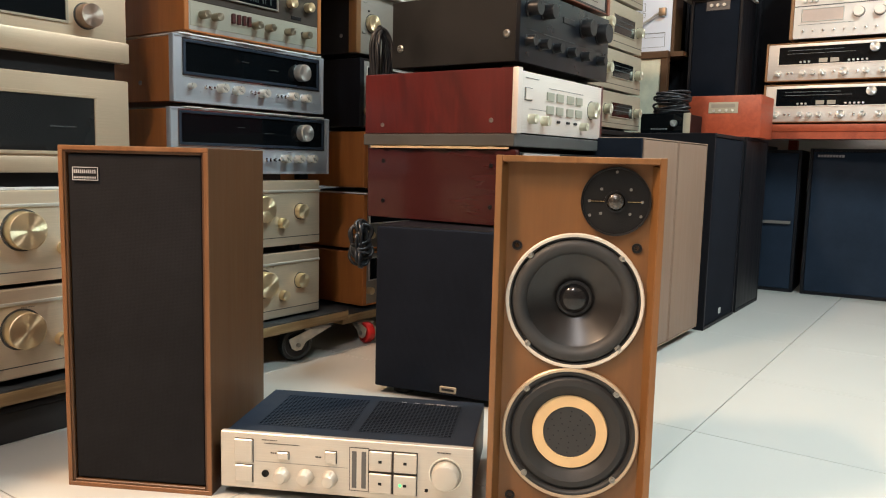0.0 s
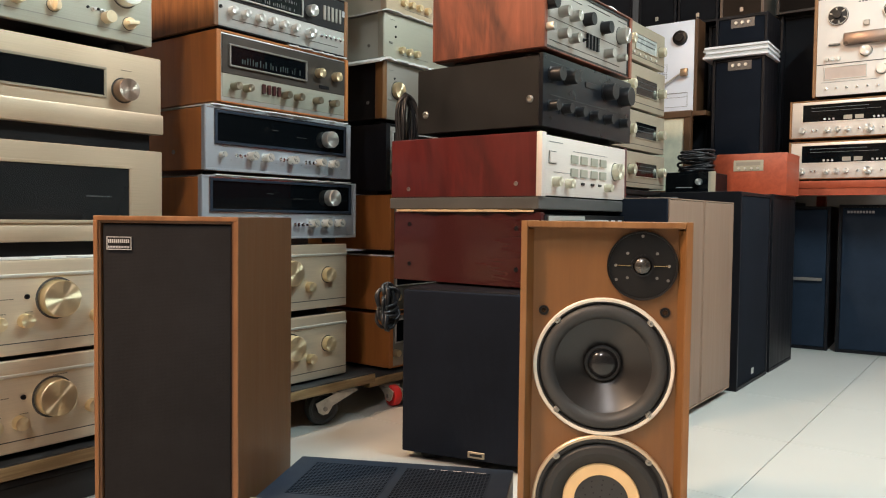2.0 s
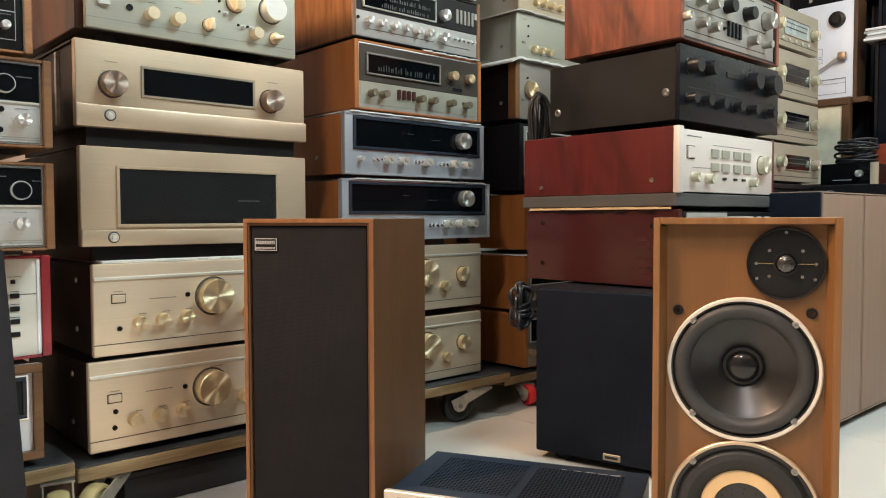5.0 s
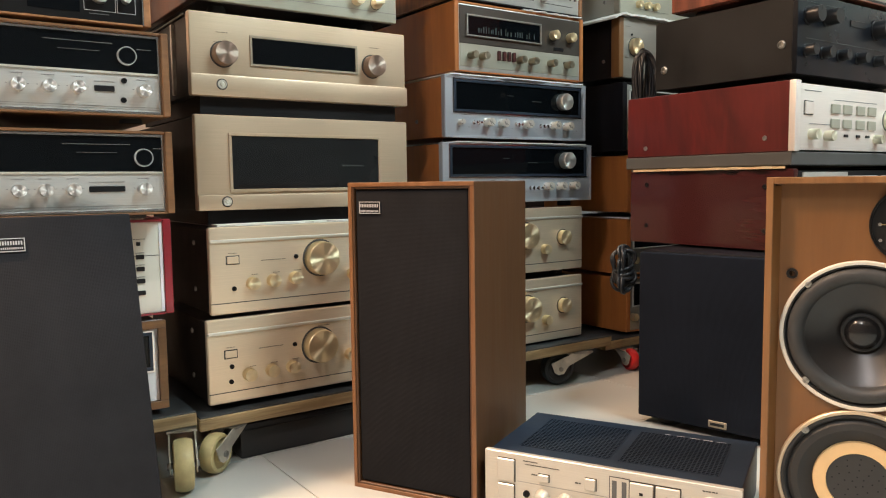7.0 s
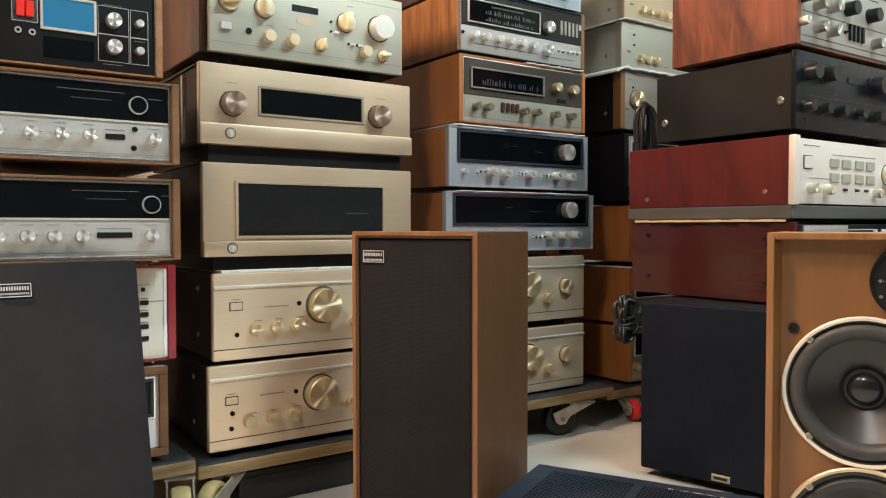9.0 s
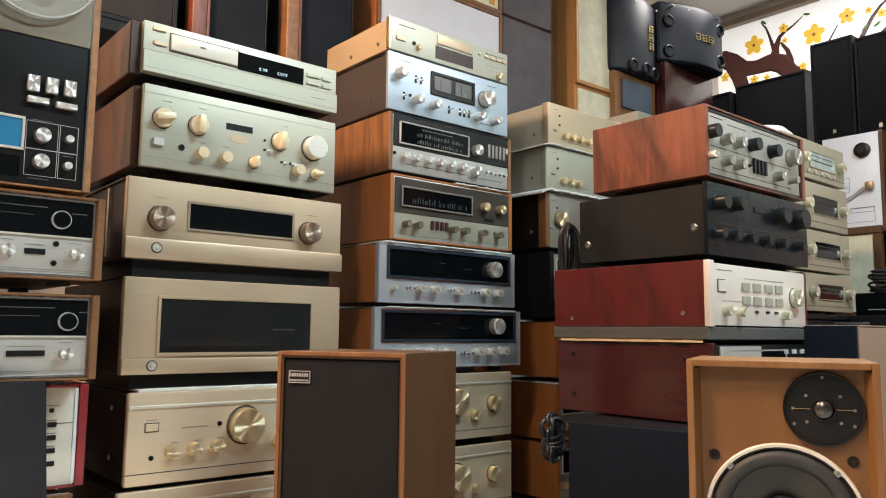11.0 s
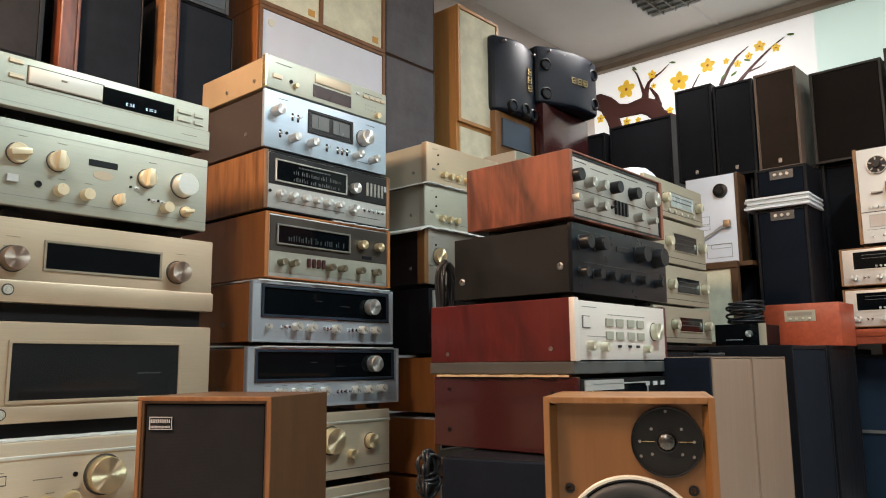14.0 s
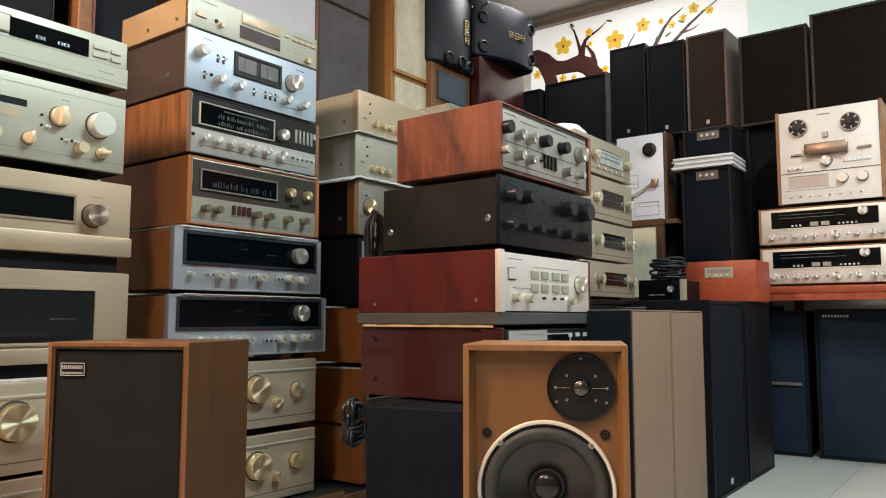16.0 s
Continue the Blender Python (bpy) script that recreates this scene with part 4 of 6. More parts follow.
champagne_amp(1.03, 1.42, 0.299, 0.427, 0.163, [(0.246, 0.092, 0.032), (0.09, 0.05, 0.0125), (0.135, 0.05, 0.0125), (0.18, 0.05, 0.0125), (0.307, 0.055, 0.0125), (0.371, 0.083, 0.019)], [(0.044, 0.1), (0.045, 0.05)], 0.017)


def power_amp():
    w, h = 0.46, 0.179
    th = hifi("power_amplifier", "champagne power amplifier with a wide dark glass window", 0.44, 1.40, 0.481, w, h, 0.42, CHAMP, BLACK, 0.03, 0.016, round_edge=0.004)
    part("front_panel", block(0.001, w - 0.001, -0.004, 0.001, 0.0005, 0.03, 0.003, 2), CHAMP, th, "brighter lower lip")
    window(th, 0.062, 0.034, 0.392, 0.146, 0.006, CHAMP, SMOKE, 0.004)
    part("power_button", lathe([(0.008, -0.003), (0.008, -0.006), (0.0062, -0.006), (0.006, -0.0045), (0.0045, -0.0045), (0.0035, -0.007), (0, -0.0075)], 20, "y", (0.055, -0.001, 0.0165)), PALE_EDGE, th)
    part("button_collar", lathe([(0.0082, -0.0045), (0.0105, -0.0045), (0.0105, -0.001)], 24, "y", (0.055, 0, 0.0165)), PRINT, th, "dark ring")
    # black block added so the gap below stays in shade
    part("dark_gap_fill", block(0.025, w - 0.025, 0.02, 0.41, -0.027, 0.001), BLACK, th, smooth=0)
    marks(th, [(0.3, 0.085, 0.05, 0.0025)], PRINT_DIM).location.y = -0.001


power_amp()


def control_amp():
    w, h = 0.462, 0.153
    th = hifi("integrated_amplifier", "champagne amplifier with two steel knobs and a dark display", 0.436, 1.40, 0.693, w, h, 0.42, CHAMP, BLACK, 0.032, 0.016, round_edge=0.004)
    part("lower_lip", block(-0.001, w + 0.001, -0.007, 0.002, 0.0, 0.04, 0.004, 2), CHAMP, th, "bevelled lower lip")
    window(th, 0.114, 0.06, 0.345, 0.118, 0.005, CHAMP_DARK, GLASS_DARK, 0.003)
    for u, v in ((0.071, 0.082), (0.394, 0.083)):
        knob(th, u, v, 0.0222, KNOBCOPPER, 0.024, "selector_knob", False)
    part("power_button", lathe([(0.008, -0.006), (0.008, -0.0095), (0.0062, -0.0095), (0.006, -0.008), (0.0045, -0.008), (0.0035, -0.0105), (0, -0.011)], 20, "y", (0.056, 0, 0.022)), PALE_EDGE, th)
    part("button_collar", lathe([(0.0082, -0.0075), (0.0105, -0.0075), (0.0105, -0.003)], 24, "y", (0.056, 0, 0.022)), PRINT, th, "dark ring")
    # added black block keeps the gap between the two amplifiers dark
    part("dark_gap_fill", block(0.02, w - 0.02, 0.012, 0.41, -0.031, 0.001), BLACK, th, smooth=0)
    marks(th, [(0.05, 0.118, 0.022, 0.0011), (0.045, 0.1, 0.008, 0.001), (0.375, 0.118, 0.022, 0.0011)], PRINT_TAN)
    for yy in (0.1, 0.3):
        part("side_rail", block(-0.002, 0.004, yy, yy + 0.01, 0.01, h - 0.01), STEEL, th)
    part("top_plate", block(-0.001, w + 0.001, 0.02, 0.42, h - 0.006, h - 0.001, 0.001, 1), BLACK, th)


control_amp()


def many_knob_amp():
    w, h = 0.422, 0.159
    th = hifi("integrated_amplifier", "pale silver amplifier with nine knobs and dark wooden sides", 0.456, 1.40, 0.867, w, h, 0.4, PALE, BLACK, 0.02, 0.014, round_edge=0.003)
    part("side_board", block(-0.012, 0.0035, 0.02, 0.4, 0.0, h - 0.002, 0.002, 1), SIDEWOOD, th)
    part("side_board", block(w - 0.0035, w + 0.0, 0.02, 0.4, 0.0, h - 0.002, 0.001, 1), SIDEWOOD, th)
    gilt = plain("satin_gilt", (0.72, 0.6, 0.4), 0.36, 0.35, 0.05, 40)
    for u, v, turn in ((0.046, 0.104, 78), (0.117, 0.102, 4), (0.297, 0.1, 3)):
        bar_knob(th, u, v, 0.0185, gilt, 0.024, turn)
    knob(th, 0.379, 0.099, 0.025, PALE_EDGE, 0.026, "volume_knob", False)
    for u, v in ((0.122, 0.045), (0.172, 0.044), (0.338, 0.043)):
        knob(th, u, v, 0.0115, gilt, 0.02)
    for u, v, turn in ((0.238, 0.045, 5), (0.385, 0.041, 80)):
        bar_knob(th, u, v, 0.0115, gilt, 0.022, turn)
    part("base_groove", block(0.001, w - 0.001, -0.0005, 0.012, 0.0185, 0.0198), GREYMETAL, th, smooth=0)
    part("upper_groove", block(0.001, w - 0.001, -0.0005, 0.012, 0.1415, 0.1424), GREYMETAL, th, smooth=0)
    for u in (0.262, 0.3, 0.318):
        toggle(th, u, 0.068 if u < 0.28 else 0.048, SILVER, 0.01)
    button(th, 0.03, 0.049, 0.02, 0.014, SILVER, 0.008, "power_button")
    socket(th, 0.076, 0.046, 0.006)
    part("maker_plate", block(0.165, 0.222, -0.001, 0.001, 0.099, 0.112), KNOBBLACK, th, "black plate")
    oval = lathe([(0, -0.0008), (0.02, -0.0008), (0.02, 0.0005)], 24, "y", (0, 0, 0))
    bmesh.ops.scale(oval, vec=(1, 1, 0.45), verts=oval.verts)
    part("oval_plate", oval, CHAMP, th).location = (0.194, 0, 0.083)
    for u, v in ((0.25, 0.09), (0.25, 0.07), (0.29, 0.05), (0.31, 0.05)):
        socket(th, u, v, 0.0025)
    marks(th, [(0.037, 0.131, 0.016, 0.001), (0.107, 0.13, 0.016, 0.001), (0.287, 0.128, 0.016, 0.001), (0.11, 0.062, 0.014, 0.0009), (0.16, 0.062, 0.014, 0.0009)], PRINT_TAN)


many_knob_amp()


def disc_player():
    w, h = 0.426, 0.1
    th = hifi("disc_player", "pale champagne disc player with rosewood sides and a lit display", 0.45, 1.40, 1.047, w, h, 0.4, PALE, BLACK, 0.02, 0.014, round_edge=0.002, category="disc player")
    part("side_board", block(-0.02, 0.0035, 0.014, 0.4, -0.004, h, 0.002, 1), SIDEWOOD, th)
    part("lower_tier", block(0.0, w, -0.006, 0.001, 0.0, 0.042, 0.001, 1), PALE, th, "stepped lower tier")
    part("tier_line", block(0.001, w - 0.001, -0.001, 0.001, 0.0422, 0.0442), PRINT_TAN, th, smooth=0)
    part("tier_groove", block(0.001, w - 0.001, -0.0064, 0.001, 0.0085, 0.0098), GREYMETAL, th, smooth=0)
    part("tray_shadow_gap", ring_of(bmesh.new(), 0.049, 0.192, 0.05, 0.087, 0.0016, -0.0012, 0.0005), PRINT, th, smooth=0)
    part("disc_tray", block(0.052, 0.188, -0.006, 0.001, 0.053, 0.084, 0.002, 2), CREAM, th)
    part("display_window", block(0.19, 0.342, -0.0015, 0.001, 0.048, 0.084), GLASS_DARK, th, smooth=0)
    for group in ((0.238, 0.245, 0.252), (0.28, 0.286, 0.292, 0.298)):
        bm = bmesh.new()
        for i, u in enumerate(group):
            box_in(bm, u, u + 0.0035, -0.002, -0.001, 0.0565, 0.0572)
            box_in(bm, u, u + 0.0035, -0.002, -0.001, 0.061, 0.0617)
            box_in(bm, u + (0.0028 if i % 2 else 0), u + (0.0035 if i % 2 else 0.0007), -0.002, -0.001, 0.057, 0.0617)
        part("display_number", bm, DISPLAYGLOW, th, "lit display segments", 0)
    for u, v in ((0.029, 0.088), (0.031, 0.06)):
        button(th, u, v, 0.026, 0.008, CHAMP)
    for u, v in ((0.366, 0.074), (0.366, 0.057)):
        button(th, u, v, 0.032, 0.009, PALE)
    for u, v in ((0.4, 0.073), (0.4, 0.056)):
        button(th, u, v, 0.022, 0.009, PALE)
    marks(th, [(0.108, 0.071, 0.014, 0.004)], PRINT_TAN).location.y = -0.0056
    marks(th, [(0.36, 0.024, 0.035, 0.0012)], PRINT_TAN).location.y = -0.0058


disc_player()


# ---- second stack: receivers ----


def receiver(z, x, w, h, label, knob_rows, tuner, switches, glass, side, panel, y=1.42, foot=0.008, yaw=0.0, group="stacked hi-fi units", d=0.38, cased=False):
    th = hifi("stereo_receiver", label, x, y, z, w, h, d, panel, side, foot, 0.012, round_edge=0.0012, yaw=yaw, category="receiver", group=group, screws=((0.12, h * 0.3),))
    if cased:
        part("case_front", ring_of(bmesh.new(), -0.001, w + 0.001, -0.001, h + 0.001, 0.014, -0.009, 0.001, 0.001), side, th, "wooden case edge")
    else:
        part("face_rim", ring_of(bmesh.new(), 0.0005, w - 0.0005, 0.0005, h - 0.0005, 0.005, -0.0025, 0.001, 0.0008), panel, th, "raised silver border")
    u0, v0, u1, v1 = glass
    window(th, u0, v0, u1, v1, 0.006, NAVY, GLASS_DARK, 0.005, "tuning_window")
    part("dial_edge", ring_of(bmesh.new(), u0 - 0.0025, u1 + 0.0025, v0 - 0.0025, v1 + 0.0025, 0.0022, -0.003, 0.001), CHROME, th, "thin bright edge round the dial", 0)
    for u, v, r in knob_rows:
        knob(th, u, v, r * 0.9, KNOBSMALL, max(0.016, r * 2.0))
    if tuner:
        knob(th, *tuner, KNOB, 0.022, "tuning_knob")
    for u, v in switches:
        toggle(th, u, v)
    for u, v, r in knob_rows:
        marks(th, [(u - 0.008, v + 0.0165, 0.016, 0.0009), (u - 0.016, v - 0.012, 0.004, 0.0009), (u + 0.013, v - 0.012, 0.004, 0.0009)], PRINT_GREY)
    marks(th, [(u0 + 0.16, v1 - 0.03, 0.02, 0.0012), (u0 + 0.24, v1 - 0.04, 0.03, 0.0012)], PRINT_DIM, "dial_scale").location.y = -0.001
    return th


receiver(0.478, 1.006, 0.482, 0.143, "blue-silver receiver with a long black dial, dusty walnut sides", [(0.06, 0.036, 0.007), (0.105, 0.037, 0.0115), (0.15, 0.037, 0.0115), (0.195, 0.037, 0.0115), (0.24, 0.037, 0.0115), (0.344, 0.037, 0.0115), (0.389, 0.037, 0.0115), (0.435, 0.038, 0.0115)], (0.408, 0.103, 0.021), [(0.268, 0.034), (0.28, 0.034), (0.296, 0.034), (0.314, 0.035)], (0.021, 0.063, 0.46, 0.137), ORANGE, COLDSILVER, foot=0.014)
receiver(0.632, 1.015, 0.451, 0.142, "blue-silver receiver with a long black dial and walnut sides", [(0.055, 0.037, 0.007), (0.141, 0.039, 0.0115), (0.186, 0.038, 0.0115), (0.265, 0.038, 0.0115), (0.358, 0.038, 0.0115), (0.403, 0.037, 0.0115)], (0.389, 0.099, 0.021), [(0.084, 0.036), (0.098, 0.036), (0.213, 0.036), (0.223, 0.035), (0.294, 0.034), (0.307, 0.034), (0.32, 0.034)], (0.025, 0.059, 0.431, 0.133), ORANGE, COLDSILVER, foot=0.01)


def brown_receiver():
    w, h = 0.411, 0.158
    th = hifi("stereo_receiver", "silver and smoked-brown receiver in a honey wooden case", 1.045, 1.42, 0.784, w, h, 0.38, SILVER, BLACK, 0.008, 0.012, ORANGE, 0.012, 0.002, 0.001, 0, "receiver", top=ORANGE)
    part("upper_panel", block(0.014, w - 0.014, -0.0025, 0.001, 0.064, h - 0.008, 0.001, 1), plain("smoked_brown", (0.07, 0.06, 0.05), 0.35, 0.5), th, "smoked brown upper panel")
    g = window(th, 0.031, 0.08, 0.262, 0.13, 0.004, GREYMETAL, GLASS_DARK, 0.005, "tuning_window")
    g.location.y = -0.003
    dial_ticks(th, 0.065, 0.245, [(0.091, 0.016)], 24, plain("teal_print", (0.02, 0.032, 0.031), 0.5), -0.0048)
    for u, v in ((0.322, 0.112), (0.381, 0.111)):
        knob(th, u, v, 0.012, KNOBGOLD, 0.02)
    for u in (0.064, 0.098, 0.214, 0.254, 0.317, 0.375):
        knob(th, u, 0.042, 0.009, KNOBDARK, 0.024)
    part("lower_panel", block(0.016, w - 0.016, -0.001, 0.001, 0.012, 0.066, 0.0005, 1), PALE, th, "bright silver lower panel", 0)
    red = plain("maroon_switch", (0.05, 0.01, 0.009), 0.4)
    for u in (0.129, 0.145, 0.16, 0.175):
        button(th, u, 0.043, 0.008, 0.022, red, 0.008, "rocker_switch")
    button(th, 0.323, 0.075, 0.034, 0.009, KNOBBLACK, 0.004, "name_plate")
    socket(th, 0.345, 0.042)
    marks(th, [(0.05, 0.022, 0.06, 0.0013), (0.2, 0.022, 0.08, 0.0013), (0.31, 0.022, 0.07, 0.0013)])


brown_receiver()


def black_receiver():
    w, h = 0.415, 0.144
    th = hifi("stereo_receiver", "black and silver receiver with eight knobs in striped walnut", 1.038, 1.42, 0.948, w, h, 0.38, SILVER, BLACK, 0.008, 0.012, ZEBRA, 0.012, 0.002, 0.001, 0, "receiver", top=KNOBBLACK)
    part("upper_panel", block(0.014, w - 0.014, -0.0025, 0.001, 0.062, h - 0.006, 0.001, 1), KNOBBLACK, th, "black upper panel")
    g = window(th, 0.03, 0.069, 0.255, 0.124, 0.003, SILVER, GLASS_DARK, 0.005, "tuning_window")
    g.location.y = -0.003
    dial_ticks(th, 0.085, 0.24, [(0.094, 0.011), (0.077, 0.011)], 26, PRINT_SOFT, -0.0048)
    marks(th, [(0.1, 0.113, 0.1, 0.003)], PRINT_SOFT).location.y = -0.0042
    for u in (0.06, 0.097, 0.137, 0.174, 0.209, 0.247):
        knob(th, u, 0.045, 0.0095, KNOB, 0.018)
    knob(th, 0.298, 0.041, 0.013, KNOB, 0.02)
    knob(th, 0.3, 0.098, 0.0145, KNOB, 0.02, "tuning_knob")
    socket(th, 0.018, 0.044)
    for i in range(5):
        button(th, 0.33 + i * 0.0135, 0.098, 0.008, 0.036, GREYMETAL, 0.005, "slider")
        toggle(th, 0.322 + i * 0.0165, 0.04, CHROME, 0.012)
    button(th, 0.397, 0.108, 0.01, 0.016, PRINT_PALE, 0.003, "name_plate")
    marks(th, [(0.05, 0.022, 0.2, 0.0013), (0.28, 0.02, 0.1, 0.0013)])


black_receiver()


def meter_amp():
    w, h = 0.405, 0.144
    th = hifi("integrated_amplifier", "cold silver amplifier with two level meters and many levers", 1.035, 1.42, 1.098, w, h, 0.36, brushed("blue_silver", (0.44, 0.52, 0.6), 0.35, 0.6), plain("brown_steel", (0.055, 0.043, 0.04), 0.5, 0.2, 0.15, 8, 0.4), 0.006, 0.01, screws=((0.08, 0.045),))
    m = window(th, 0.131, 0.062, 0.281, 0.123, 0.008, KNOBBLACK, KNOBBLACK, 0.004, "meter_panel")
    for a in (0.142, 0.212):
        part("level_meter", block(a, a + 0.056, -0.0025, 0.001, 0.076, 0.112), plain("meter_grey", (0.1, 0.105, 0.1), 0.25), m, "grey meter face", 0)
        part("meter_needle", block(a + 0.02, a + 0.021, -0.003, -0.002, 0.08, 0.108), KNOBBLACK, m, smooth=0)
    for u, v, r in ((0.053, 0.106, 0.0135), (0.105, 0.047, 0.011), (0.163, 0.046, 0.011), (0.344, 0.099, 0.021), (0.318, 0.045, 0.011), (0.377, 0.044, 0.011)):
        knob(th, u, v, r, KNOB, 0.028)
    for u, v in ((0.083, 0.09), (0.1, 0.09), (0.047, 0.04), (0.193, 0.034), (0.23, 0.035), (0.245, 0.035), (0.262, 0.036)):
        button(th, u, v, 0.0065, 0.02, KNOBBLACK, 0.0012, "lever_slot")
        toggle(th, u, v, CHROME, 0.016)
    socket(th, 0.066, 0.045, 0.004)
    marks(th, [(0.04, 0.128, 0.03, 0.0013), (0.33, 0.128, 0.03, 0.0013), (0.3, 0.02, 0.05, 0.0015)])


meter_amp()


def slim_player():
    w, h = 0.406, 0.083
    th = hifi("disc_player", "slim champagne disc player with tan metal cover", 1.034, 1.42, 1.247, w, h, 0.29, PALE, plain("tan_steel", (0.5, 0.37, 0.23), 0.45, 0.3, 0.08), 0.004, 0.012, round_edge=0.002, category="disc player", screws=((0.05, 0.025), (0.17, 0.025)))
    part("end_cap", block(-0.0005, 0.006, -0.002, 0.012, 0.001, h - 0.001, 0.001, 1), GOLD, th, "gilt end cap")
    part("disc_tray", block(0.152, 0.272, -0.003, 0.001, 0.05, 0.074, 0.001, 2), CHAMP, th)
    part("display_window", block(0.147, 0.275, -0.0015, 0.001, 0.012, 0.044), plain("brown_glass", (0.03, 0.015, 0.014), 0.25, gloss=0.2), th, smooth=0)
    button(th, 0.035, 0.033, 0.028, 0.011, CHAMP, 0.004, "power_button")
    socket(th, 0.077, 0.031, 0.005)
    knob(th, 0.099, 0.029, 0.006, KNOBGOLD, 0.012)
    for i in range(4):
        button(th, 0.325 + i * 0.022, 0.058, 0.016, 0.008, CHAMP)
        for j in range(2):
            button(th, 0.328 + i * 0.012, 0.036 - j * 0.012, 0.004, 0.003, GREYMETAL, 0.001)
    button(th, 0.298, 0.06, 0.01, 0.006, SILVER)
    knob(th, 0.382, 0.019, 0.0085, KNOBGOLD, 0.012)
    marks(th, [(0.03, 0.068, 0.05, 0.0014), (0.32, 0.068, 0.07, 0.0012)])


slim_player()



def packing_sheet(x0, x1, y0, y1, z, label, seed, thick=0.004, droop=0.0):
    """A thin foam or card sheet with a ragged front edge."""
    rng = random.Random(seed)
    bm = bmesh.new()
    n = 24
    rows = []
    for i in range(n + 1):
        x = x0 + (x1 - x0) * i / n
        f = y0 + rng.uniform(-0.004, 0.006)
        t = thick * rng.uniform(0.8, 1.0)
        out = i in (0, 1) and droop
        low = (droop * rng.uniform(0.6, 1.2) if i == 0 else droop * 0.3) if out else 0
        rows.append([bm.verts.new(p) for p in ((x, f, z + 0.0002 - low), (x, f, z + t - low), (x, y1, z + t - low), (x, y1, z + 0.0002 - low))])
    for a, b in zip(rows, rows[1:]):
        for k in range(4):
            bm.faces.new((a[k], b[k], b[(k + 1) % 4], a[(k + 1) % 4]))
    bm.faces.new(rows[0])
    bm.faces.new(list(reversed(rows[-1])))
    bmesh.ops.recalc_face_normals(bm, faces=bm.faces)
    tagged(new("packing_sheet", mesh_of("packing_sheet", bm, FOAM, 0)), label, "packing sheet")


packing_sheet(1.03, 1.45, 1.412, 1.75, 0.7745, "white foam sheet between two receivers", 2, 0.0035)
packing_sheet(1.25, 1.44, 1.412, 1.7, 0.942, "scrap of white card between two receivers", 5, 0.003)
packing_sheet(1.04, 1.46, 1.412, 1.72, 0.621, "crumpled clear film between two receivers", 9, 0.0025)
packing_sheet(0.47, 0.86, 1.384, 1.7, 0.4515, "torn foam scraps on top of an amplifier", 12, 0.004)
packing_sheet(1.6, 1.98, 1.432, 1.76, 0.9785, "white foam sheet between small amplifiers", 15, 0.0065, 0.012)
packing_sheet(1.605, 1.98, 1.436, 1.76, 1.1165, "white foam sheet between small amplifiers", 18, 0.0034, 0.012)
packing_sheet(1.66, 1.98, 1.44, 1.72, 0.4195, "white foam sheet between veneered cases", 21, 0.004)

# ---- left stack: wooden-cased receivers and the tape deck ----


def cased_receiver(z, label, ring, slot, knobs, holes):
    w, h = 0.468, 0.135
    th = hifi("stereo_receiver", label, -0.1, 1.30, z, w, h, 0.4, SILVER, BLACK, 0.008, 0.012, CASEWOOD, 0.012, 0.012, 0.001, 0, "receiver", top=CASEWOOD)
    part("rim", ring_of(bmesh.new(), 0.0125, w - 0.0125, 0.0045, h - 0.0055, 0.003, -0.003, 0.001), CHROME, th, "thin bright rim", 0)
    part("dial_glass", block(0.016, w - 0.016, -0.002, 0.001, 0.069, h - 0.009), GLASS_DARK, th, "black glass dial")
    k = part("tuning_knob", lathe([(0.0125, 0), (0.0134, -0.007), (0.0144, -0.007), (0.0148, 0)], 36), PRINT_PALE, th, "black knob with a bright ring")
    k.location = (ring[0], -0.002, ring[1])
    part("knob_cap", lathe([(0.0126, 0), (0.0122, -0.008), (0, -0.008)], 24), GLASS_DARK, k)
    for u in knobs:
        knob(th, u, 0.041, 0.0102, KNOB, 0.018)
    button(th, (slot[0] + slot[1]) / 2, 0.042, slot[1] - slot[0], 0.009, KNOBBLACK, 0.003, "push_bar")
    for u, v in holes:
        socket(th, u, v, 0.0045)
    marks(th, [(ring[0] - 0.12, 0.113, 0.1, 0.0013), (ring[0] - 0.1, 0.1, 0.06, 0.0008), (ring[0] + 0.016, 0.107, 0.022, 0.0014)], PRINT_SOFT, "dial_scale").location.y = -0.002
    for u in knobs:
        marks(th, [(u - 0.009, 0.0585, 0.018, 0.0009), (u - 0.016, 0.043, 0.003, 0.0009), (u + 0.013, 0.043, 0.003, 0.0009)], PRINT_GREY)
    marks(th, [(slot[0], 0.053, slot[1] - slot[0], 0.0009)], PRINT_GREY)
    for z0 in (0.0108, 0.0142):
        part("panel_rule", block(0.016, w - 0.016, -0.0008, 0.0005, z0, z0 + 0.0007), GREYMETAL, th, smooth=0)
    part("dial_rule", block(0.016, w - 0.016, -0.003, 0.0005, 0.0665, 0.0695), PALE_EDGE, th, "bright strip under the dial", 0)


cased_receiver(0.483, "walnut-cased silver receiver with a black glass dial", (0.423, 0.092), (0.339, 0.393), (0.05, 0.1, 0.15, 0.2, 0.24, 0.277, 0.316, 0.422), [])
cased_receiver(0.642, "walnut-cased silver receiver with black dial and two sockets", (0.404, 0.095), (0.354, 0.384), (0.05, 0.1, 0.15, 0.2, 0.247, 0.289, 0.33, 0.428), [(0.399, 0.056), (0.397, 0.025)])


